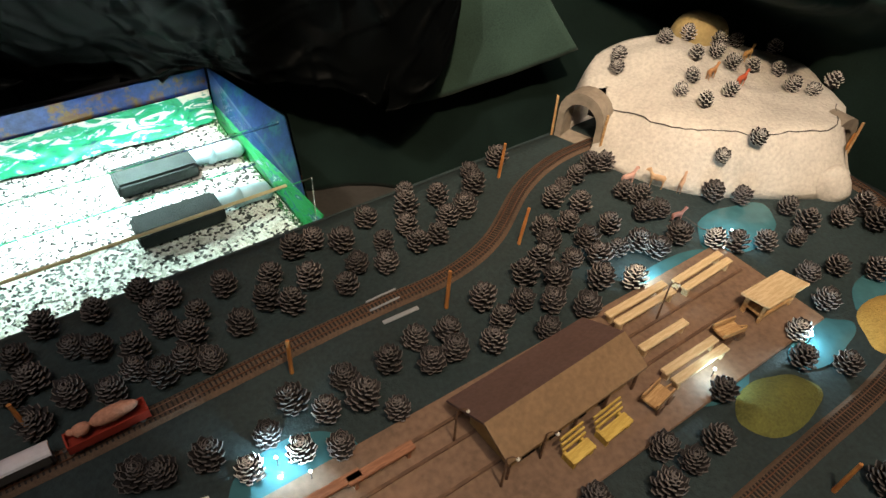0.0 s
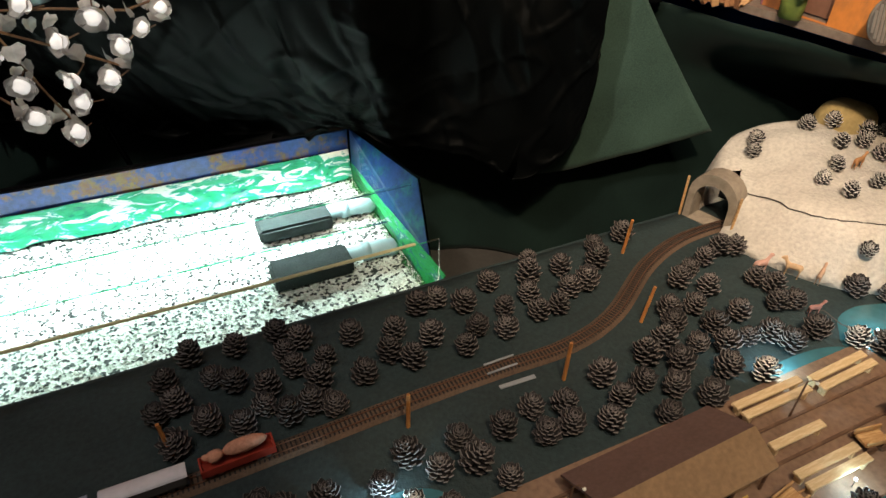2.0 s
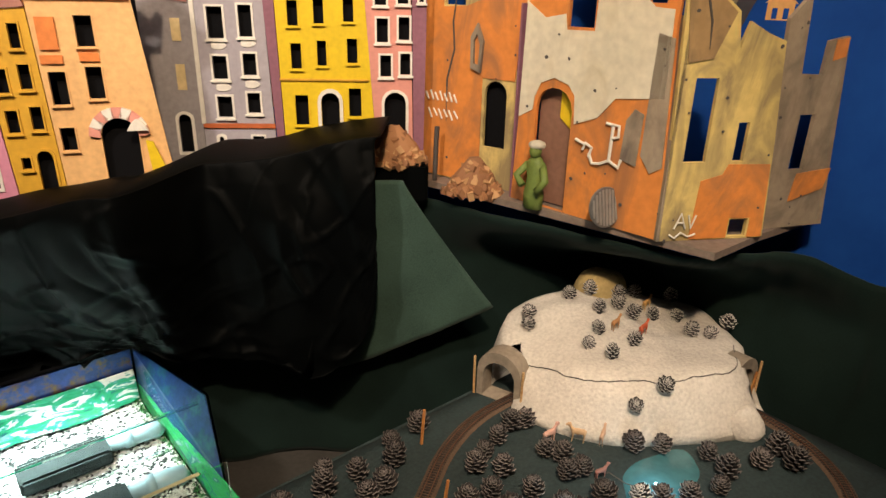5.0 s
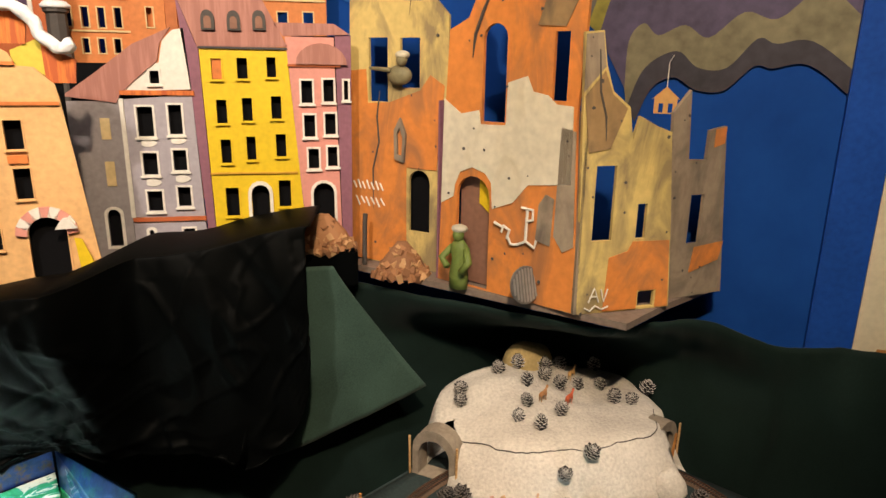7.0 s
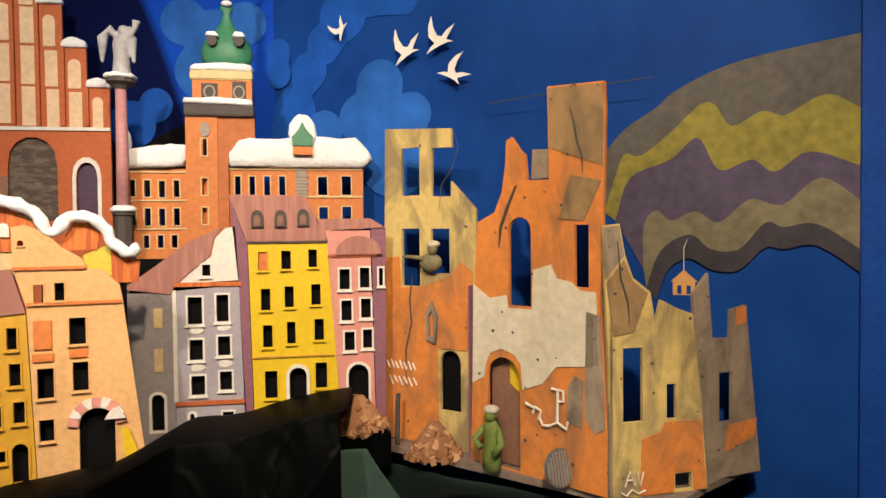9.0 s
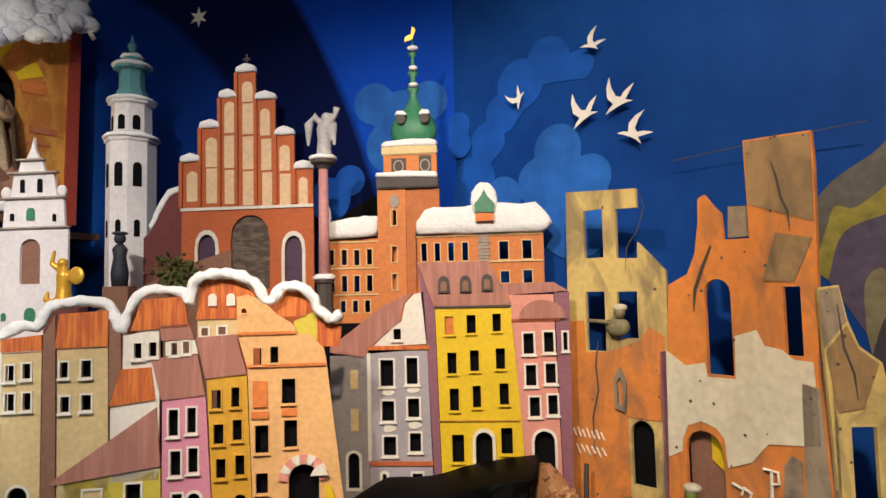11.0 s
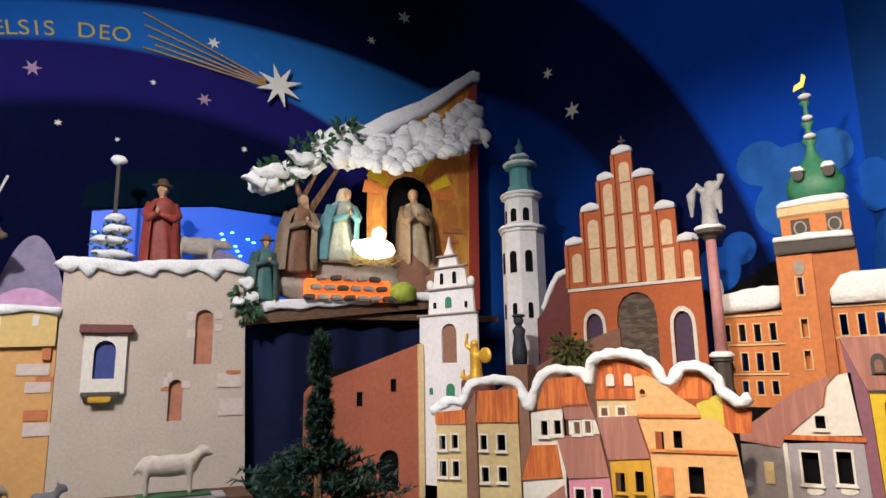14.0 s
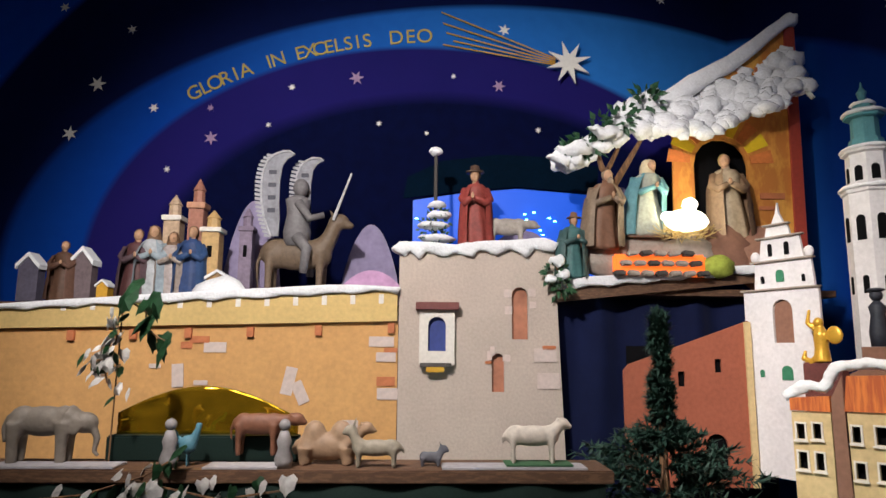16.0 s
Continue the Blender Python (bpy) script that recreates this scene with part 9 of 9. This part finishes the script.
# winged horseman on the wall
HORSE = tone((0.15, 0.105, 0.07))
hm = FN @ pose(-0.47, 0.10, 1.985)
fused("horse_figure", beast(0.36, 0.30, 0.075, (0.17, 0.38), 0.038, 0.016, (), 0.03, 0.035, False, 0.16, 0.040), HORSE, "brown carved horse with green trappings", "animal statue", hm, 0.007, "horseman group")
bm = lathe(bmesh.new(), [(0.06, 0.26), (0.065, 0.33), (0.05, 0.42), (0.06, 0.48), (0.03, 0.50)], 14, -0.01, -0.0)
ball(bm, (0.0, 0, 0.54), (0.038, 0.038, 0.045), 12)
for s in (-1, 1):
    tube(bm, [(0, s * 0.05, 0.30), (0.05, s * 0.08, 0.24), (0.04, s * 0.09, 0.13)], [0.03, 0.025, 0.018], 8)
tube(bm, [(0.0, -0.05, 0.46), (0.06, -0.08, 0.38), (0.12, -0.06, 0.40)], [0.022, 0.018, 0.015], 8)
solo("rider_figure", bm, tone((0.17, 0.16, 0.165)), "grey armoured carved rider with tall wings", "statue", hm, "horseman group", smooth=True)
FEATH = tone((0.22, 0.22, 0.25))
for k in range(2):
    wng = thing("feather_wing", "tall curved grey feather wing", "wing", hm, "horseman wings")
    sc, yy = (1.0, -0.055) if k == 0 else (0.86, 0.035)
    du, dz = (0.0, 0.0) if k == 0 else (0.115, 0.095)
    edge = [(-0.120, 0.30), (-0.152, 0.38), (-0.168, 0.46), (-0.172, 0.54), (-0.165, 0.61), (-0.148, 0.655), (-0.118, 0.685)]
    tip = [(-0.080, 0.700), (-0.045, 0.700), (-0.026, 0.685), (-0.058, 0.665), (-0.080, 0.630), (-0.088, 0.56), (-0.088, 0.46), (-0.082, 0.38), (-0.085, 0.30)]
    part("vane", panel([(x * sc + du, z * sc + dz) for x, z in edge + tip], (), yy, 0.010), FEATH, wng)
    rim = [(x * sc + du, yy - 0.002, z * sc + dz) for x, z in edge + tip[:3]]
    part("frame", tube(bmesh.new(), rim, 0.006, 7), tone((0.40, 0.40, 0.43)), wng, "pale rib along the wing")
    sp2 = even(spline([(x * sc + du, z * sc + dz) for x, z in edge], 7), 0.020)
    for p, d in sp2:
        part("feather", boxed(-0.030, 0.004, -0.004, 0.004, -0.0065, 0.0065, bevel=0.002), tone((0.40, 0.40, 0.43)), wng, m=Matrix.Translation((p.x, yy, p.y)) @ Matrix.Rotation(radians(8), 4, "Y"))
    for j in range(4):
        part("spot", boxed(-0.018, 0.018, -0.003, 0.0, -0.010, 0.010, bevel=0.002), tone((0.05, 0.05, 0.07)), wng, m=Matrix.Translation((-0.122 * sc + du, yy - 0.0005, (0.42 + 0.06 * j) * sc + dz)))
solo("lance", tube(bmesh.new(), [(0.16, -0.04, 0.38), (0.24, -0.05, 0.60)], [0.008, 0.005], 6), tone((0.5, 0.5, 0.52)), "short silver mace raised beside the horse", "mace", hm)
fused("camel_rider_horse", beast(0.20, 0.15, 0.042, (0.11, 0.12), 0.022, 0.010, (), 0.015, 0.02, False, 0.08, 0.022), tone((0.38, 0.34, 0.30)), "pale grey carved horse bending forward", "animal statue", FN @ pose(0.50, 0.08, 2.24), 0.005)
snowt = thing("snowy_bush", "small dark bush laden with snow", "bush", FN @ pose(0.17, 0.08, 2.24))
for k, (x, z, r) in enumerate(((0, 0.03, 0.09), (-0.02, 0.09, 0.075), (0.01, 0.14, 0.06), (0, 0.19, 0.045))):
    bm = bmesh.new()
    ball(bm, (x, -0.01, z + 0.018), (r, r * 0.7, 0.018), 12)
    rumple(bm, 0.012, 35)
    part("snow_layer", bm, SNOW, snowt, smooth=True)
part("leaf_tuft", leaf_mass([((0, 0, 0.03), 0.08), ((-0.02, 0, 0.09), 0.07), ((0.01, 0, 0.14), 0.05)], 40, 0.03, 6), LEAF, snowt)

pole = thing("snowy_post", "thin dark post with a cap of snow", "post", FN @ pose(0.163, 0.12, 2.216))
part("shaft", tube(bmesh.new(), [(0, 0, 0), (0, 0, 0.49)], 0.009, 7), GREYD, pole)
bm = bmesh.new()
ball(bm, (0, 0, 0.505), (0.035, 0.03, 0.022), 12)
rumple(bm, 0.006, 40)
part("snow_cap", bm, SNOW, pole, smooth=True)

# statues in the town
bm = bmesh.new()
lathe(bm, [(0.030, 0.0), (0.024, 0.06), (0.028, 0.10), (0.02, 0.125)], 12)
ball(bm, (0.01, 0, 0.145), 0.020, 10)
for s in (-1, 1):
    tube(bm, [(0, s * 0.01, 0.11), (-0.035 * s, 0.0, 0.15), (-0.045 * s - 0.012, 0.0, 0.12), (-0.05 * s - 0.01, 0, 0.04)], [0.012, 0.016, 0.018, 0.006], 8)
tube(bm, [(0.02, -0.01, 0.11), (0.05, -0.02, 0.15), (0.055, -0.02, 0.175)], [0.010, 0.010, 0.014], 8)
fused("column_statue", bm, tone((0.40, 0.40, 0.42)), "silver-grey statue on the column", "statue", pose(-0.625, 2.2, 2.262), 0.004)
bm = bmesh.new()
lathe(bm, [(0.030, 0.0), (0.024, 0.05), (0.026, 0.10), (0.014, 0.125)], 12)
ball(bm, (-0.005, 0, 0.142), 0.019, 10)
tube(bm, [(-0.01, 0, 0.11), (-0.04, -0.01, 0.14), (-0.03, -0.01, 0.19)], [0.011, 0.010, 0.006], 8)
tube(bm, [(0.015, 0, 0.10), (0.045, -0.01, 0.09)], [0.011, 0.010], 8)
ball(bm, (0.055, -0.01, 0.095), (0.032, 0.010, 0.034), 12)
tube(bm, [(0, 0, 0.02), (-0.04, 0, -0.005), (-0.07, 0, 0.012), (-0.06, 0, 0.04)], [0.022, 0.018, 0.012, 0.006], 8)
fused("gold_statue", bm, GOLDP, "gilded statue with a raised arm and round shield", "statue", pose(-1.565, 2.09, 1.745) , 0.004)
solo("statue_stand", boxed(-1.63, -1.49, 2.07, 2.12, 1.3, 1.742, bevel=0.004), paint("maroon_block", (0.13, 0.04, 0.035), 0.75, 0.25), "dark maroon block under the gilded statue", "block")
solo("maroon_roof", panel([(0.36, 1.3), (1.0, 1.3), (1.0, 1.93), (0.78, 1.86), (0.36, 1.66)], (), 0.10, 0.012), BROWNP, "brown board slope behind the rooftops", "board", FW)
part_bush = thing("moss_bush", "olive green mossy bush before the church", "bush", pose(-1.22, 2.2, 1.86))
part("moss_tuft", leaf_mass([((0, 0, 0.0), 0.07), ((0.05, 0, -0.02), 0.06)], 120, 0.03, 8), paint("olive_moss", (0.10, 0.11, 0.03), 0.8, 0.4), part_bush)
part("stem", tube(bmesh.new(), [(0, 0, -0.5), (0, 0, 0)], 0.008, 6), BARK, part_bush)
bm = lathe(bmesh.new(), [(0.028, 0), (0.032, 0.05), (0.022, 0.11), (0.028, 0.14), (0.012, 0.16)], 12)
ball(bm, (0, 0, 0.18), 0.022, 10)
ball(bm, (0, 0, 0.20), (0.03, 0.03, 0.008), 10)
solo("dark_figurine", bm, tone((0.03, 0.035, 0.05)), "small dark painted figurine in a hat", "statue", pose(-1.42, 2.2, 1.80), smooth=True)
solo("figurine_stand", boxed(-1.47, -1.37, 2.17, 2.23, 1.3, 1.799), BROWNP, "brown block under the dark figurine", "block")
# figures among the ruins
bm = bmesh.new()
lathe(bm, [(0.030, 0.0), (0.032, 0.04), (0.024, 0.09), (0.03, 0.13), (0.014, 0.15)], 12, ell=0.7)
ball(bm, (0, -0.005, 0.165), (0.018, 0.018, 0.021), 10)
tube(bm, [(-0.025, 0, 0.125), (-0.05, -0.02, 0.09), (-0.02, -0.03, 0.07)], 0.011, 7)
tube(bm, [(0.025, 0, 0.125), (0.05, -0.02, 0.09), (0.03, -0.03, 0.06)], 0.011, 7)
n0 = len(bm.faces)
ball(bm, (0, 0.0, 0.182), (0.026, 0.024, 0.013), 10)
paint_last(bm, n0, 1)
solo("green_figure", bm, [tone((0.14, 0.19, 0.04)), tone((0.5, 0.47, 0.38))], "small painted figure in green with a pale helmet", "statue", FR @ pose(0.105, -0.03, 1.016), "ruin figures", smooth=True)
bm = bmesh.new()
ball(bm, (0, 0, 0.03), (0.045, 0.022, 0.03), 12)
ball(bm, (0.015, -0.01, 0.075), (0.018, 0.018, 0.02), 10)
tube(bm, [(-0.02, -0.02, 0.045), (-0.09, -0.03, 0.05)], [0.008, 0.005], 6)
n0 = len(bm.faces)
ball(bm, (0.015, -0.006, 0.09), (0.024, 0.022, 0.013), 10)
paint_last(bm, n0, 1)
solo("window_figure", bm, [tone((0.20, 0.17, 0.09)), tone((0.55, 0.50, 0.38))], "small painted figure lying in the ruin window", "statue", FA @ pose(0.215, -0.02, 1.598), "ruin figures", smooth=True)

# white ivy hanging near the camera
SILVER = paint("frosted_white_leaf", (0.74, 0.72, 0.70), 0.6, 0.25, 60, 20, 0.2)


def ivy(name, label, stems, seed, L, mat, per=9):
    t_ = thing(name, label, "ivy")
    rgl = random.Random(seed)
    for pts in stems:
        part("stem", tube(bmesh.new(), pts, 0.0025, 5), BARK, t_)
        sp3 = [Vector(p) for p in pts]
        for a, b in zip(sp3, sp3[1:]):
            for k in range(per):
                c = a + (b - a) * rgl.random() + Vector((rgl.gauss(0, 0.018), rgl.gauss(0, 0.018), rgl.gauss(0, 0.018)))
                bm = bmesh.new()
                d = Vector((rgl.gauss(0, 0.5), rgl.gauss(-0.2, 0.4), -0.8)).normalized()
                n_ = Vector((rgl.gauss(0, 0.4), -1, 0.5 + rgl.gauss(0, 0.3)))
                s = d.cross(n_).normalized()
                n_ = s.cross(d).normalized()
                sz = L * rgl.uniform(0.7, 1.15)
                out = [(0, 0), (0.36, -0.14), (0.60, 0.12), (0.50, 0.36), (0.44, 0.62), (0.18, 0.78), (0, 1.0)]
                out = out + [(-x, y) for x, y in out[-2:0:-1]]
                mid = bm.verts.new(c + d * sz * 0.4 + n_ * sz * 0.10)
                ring = [bm.verts.new(c + s * x * sz + d * y * sz - n_ * abs(x) * sz * 0.25) for x, y in out]
                for i in range(len(ring)):
                    bm.faces.new((ring[i], ring[(i + 1) % len(ring)], mid))
                bmesh.ops.solidify(bm, geom=bm.faces[:], thickness=0.0012)
                part("leaf", bm, mat if not isinstance(mat, list) else rgl.choice(mat), t_)
    return t_


ivy("white_ivy", "frosted white ivy spray hanging over the tank", [[(-1.15, 0.85, 1.22), (-1.0, 0.91, 1.15), (-0.88, 0.96, 1.10), (-0.80, 1.0, 1.06)], [(-1.0, 0.91, 1.17), (-0.88, 0.96, 1.17), (-0.78, 1.01, 1.16), (-0.705, 1.047, 1.185)], [(-0.98, 0.92, 1.15), (-0.93, 0.94, 1.02), (-0.90, 0.95, 0.96)], [(-1.10, 0.86, 1.15), (-1.02, 0.9, 1.04), (-0.97, 0.92, 0.99)]], 3, 0.030, SILVER, 4)
solo("ivy_branch", tube(bmesh.new(), [(-1.15, 0.85, 1.22), (-1.30, 0.70, 1.20), (-1.45, 0.54, 1.17), (-1.63, 0.322, 1.15)], [0.003, 0.004, 0.005, 0.006], 7), BARK, "bare brown branch carrying the frosted ivy", "branch", smooth=True)
PETAL, tpe, ppe = nodes_of("frosted_clear_petal")
ppe.inputs["Base Color"].default_value, ppe.inputs["Roughness"].default_value = (0.80, 0.78, 0.76, 1), 0.35
ppe.inputs["Transmission Weight"].default_value, ppe.inputs["IOR"].default_value = 0.55, 1.15
BOLL = glow("lit_cotton_boll", (1.0, 0.95, 0.90), 0.55)
rgb_ = random.Random(31)


def blossom(place, r, label):
    """A lit cotton boll inside a ring of crinkled clear petals, on a short stalk."""
    b = thing("cotton_blossom", label, "light blossom", pose(*place, rgb_.uniform(50, 110), rgb_.uniform(-30, 30), rgb_.uniform(-30, 30)), "cotton blossoms")
    bm = bmesh.new()
    ball(bm, (0, 0, 0), (r, r * 0.95, r * 0.9), 14)
    rumple(bm, r * 0.35, 1.2 / r)
    part("boll", bm, BOLL, b, "glowing white cotton boll", smooth=True)
    for k in range(5):
        a = 2 * math.pi * (k + rgb_.uniform(-0.15, 0.15)) / 5
        c, n = math.cos(a), math.sin(a)
        pm = bmesh.new()
        grid = []
        for i in range(5):
            f = i / 4
            wd = r * (0.55 + 0.75 * math.sin(math.pi * (0.15 + 0.75 * f))) * (1 - 0.75 * f ** 4)
            out = r * (0.55 + 1.35 * f)
            up = r * (-0.55 + 0.9 * f) + r * 0.18 * rgb_.uniform(-1, 1)
            grid.append([pm.verts.new((out * c - w * wd * n, out * n + w * wd * c, up + (0.20 * r if w else 0))) for w in (-1, -0.4, 0.4, 1)])
        for r0, r1 in zip(grid, grid[1:]):
            for q in range(3):
                pm.faces.new((r0[q], r0[q + 1], r1[q + 1], r1[q]))
        bmesh.ops.solidify(pm, geom=pm.faces[:], thickness=0.0006)
        part("petal", pm, PETAL, b, smooth=True)
    part("stalk", tube(bmesh.new(), [(0, 0, -r * 0.5), (0, 0.004, -r * 1.6), (0.004, 0.012, -r * 2.6)], 0.0015, 5), BARK, b)


for k, q in enumerate(((-0.91, 0.93, 1.183), (-0.809, 0.96, 1.16), (-0.95, 0.91, 1.047), (-0.874, 0.94, 1.051), (-0.872, 0.95, 1.007), (-0.954, 0.92, 0.979), (-0.895, 0.94, 0.95), (-0.775, 0.97, 1.112), (-0.807, 0.96, 1.054), (-0.882, 0.95, 1.117), (-0.719, 1.02, 1.166), (-0.966, 0.9, 1.103), (-0.749, 1.0, 1.135))):
    blossom(q, 0.014 if k < 10 else 0.010, "glowing cotton blossom with crinkled clear petals on the ivy")
bm = bmesh.new()
ball(bm, (-1.06, 1.13, 1.19), 0.075, 20)
solo("grey_bauble", bm, paint("grey_bauble", (0.16, 0.15, 0.16), 0.4, 0.15), "large dull grey ball among the ivy", "ball", smooth=True)
solo("bauble_twig", tube(bmesh.new(), [(-1.15, 0.85, 1.22), (-1.12, 0.96, 1.235), (-1.085, 1.06, 1.215)], 0.0025, 6), BARK, "thin brown twig holding the grey ball", "twig")
ivy("wall_ivy", "green ivy with white blossoms climbing at the wall", [[tuple(FG @ Vector(p)) for p in q] for q in ([(0.01, 0.02, 1.90), (0.075, 0.0, 1.86), (0.075, 0.0, 1.82), (0.125, 0.0, 1.79)],)], 5, 0.060, LEAF, 4)
ivy("wall_ivy", "white frosted leaves beside the green ivy", [[tuple(FG @ Vector(p)) for p in q] for q in ([(0.0, 0.02, 1.85), (0.008, 0.0, 1.79), (-0.02, 0.0, 1.75), (-0.035, 0.0, 1.74)], [(-0.02, 0.0, 1.75), (-0.005, 0.0, 1.69)])], 6, 0.034, [SILVER, SILVER, LEAF], 14)
ivy("wall_ivy", "green and white leaves along the skirt cloth", [[tuple(FG @ Vector(p)) for p in q] for q in ([(0.10, -0.07, 1.48), (0.16, -0.08, 1.47), (0.30, -0.08, 1.44), (0.44, -0.08, 1.46)], [(0.18, -0.07, 1.52), (0.13, -0.08, 1.49), (0.0, -0.08, 1.45), (-0.10, -0.08, 1.44)])], 8, 0.040, [LEAF, LEAF, SILVER, SILVER], 9)
solo("ivy_trellis", tube(bmesh.new(), [tuple(FG @ Vector((0.0, 0.03, SZ))), tuple(FG @ Vector((0.004, 0.03, 1.88)))], 0.002, 6), BARK, "thin stick behind the ivy", "stick")
# toy animals in the wood
for x, y, turn, col, L in ((0.51, 1.325, 30, (0.52, 0.30, 0.24), 0.045), (0.585, 1.325, 160, (0.50, 0.32, 0.18), 0.045), (0.645, 1.315, 60, (0.48, 0.30, 0.20), 0.04), (0.60, 1.19, 20, (0.30, 0.14, 0.12), 0.035)):
    fused("toy_deer", beast(L, L * 0.9, L * 0.2, (L * 0.52, L * 1.1), L * 0.10, L * 0.05, (), L * 0.15, L * 0.1, False, 0, L * 0.13), tone(col), "small salmon-brown toy animal among the cones", "toy animal", pose(x, y, ZB + 0.002, 0, 0, turn), 0.0022, "toy animals")
for ux, uy, col in ((-0.01, 0.03, (0.45, 0.22, 0.09)), (0.16, -0.07, (0.50, 0.10, 0.04)), (0.30, 0.50, (0.55, 0.32, 0.12))):
    p = mountain_point(ux, uy)
    fused("toy_deer", beast(0.04, 0.036, 0.008, (0.021, 0.042), 0.004, 0.002, (), 0.006, 0.004, False, 0, 0.005), tone(col), "small orange toy animal on the mountain", "toy animal", pose(p.x, p.y, p.z - 0.002, 0, 0, 40), 0.002, "toy animals")
# small farm things near the track
trac = thing("toy_tractor", "small green toy tractor with a white cab roof", "toy tractor", pose(-0.30, 0.455, ZB + 0.002, 0, 0, 20))
part("body", boxed(-0.02, 0.02, -0.008, 0.008, 0.008, 0.018, bevel=0.002), paint("tractor_green", (0.10, 0.16, 0.06), 0.5, 0.2), trac)
part("cab", boxed(-0.016, 0.002, -0.008, 0.008, 0.0185, 0.034, bevel=0.002), DARK, trac)
part("roof", boxed(-0.019, 0.005, -0.010, 0.010, 0.0345, 0.037, bevel=0.001), OFFWHITE, trac)
for x, r in ((-0.012, 0.010), (0.014, 0.007)):
    for s in (-0.0105, 0.0105):
        part("wheel", lathe(bmesh.new(), [(r, -0.002), (r, 0.002)], 14), DARK, trac, m=pose(x, s, r, 90))
tl = thing("toy_trailer", "small red-brown toy trailer behind the tractor", "toy trailer", pose(-0.375, 0.428, ZB + 0.002, 0, 0, 20))
part("bed", boxed(-0.045, 0.045, -0.012, 0.012, 0.010, 0.022, bevel=0.002), paint("trailer_red", (0.26, 0.075, 0.035), 0.6, 0.25), tl)
for x in (-0.025, 0.025):
    for s in (-0.0145, 0.0145):
        part("wheel", lathe(bmesh.new(), [(0.007, -0.002), (0.007, 0.002)], 12), DARK, tl, m=pose(x, s, 0.007, 90))
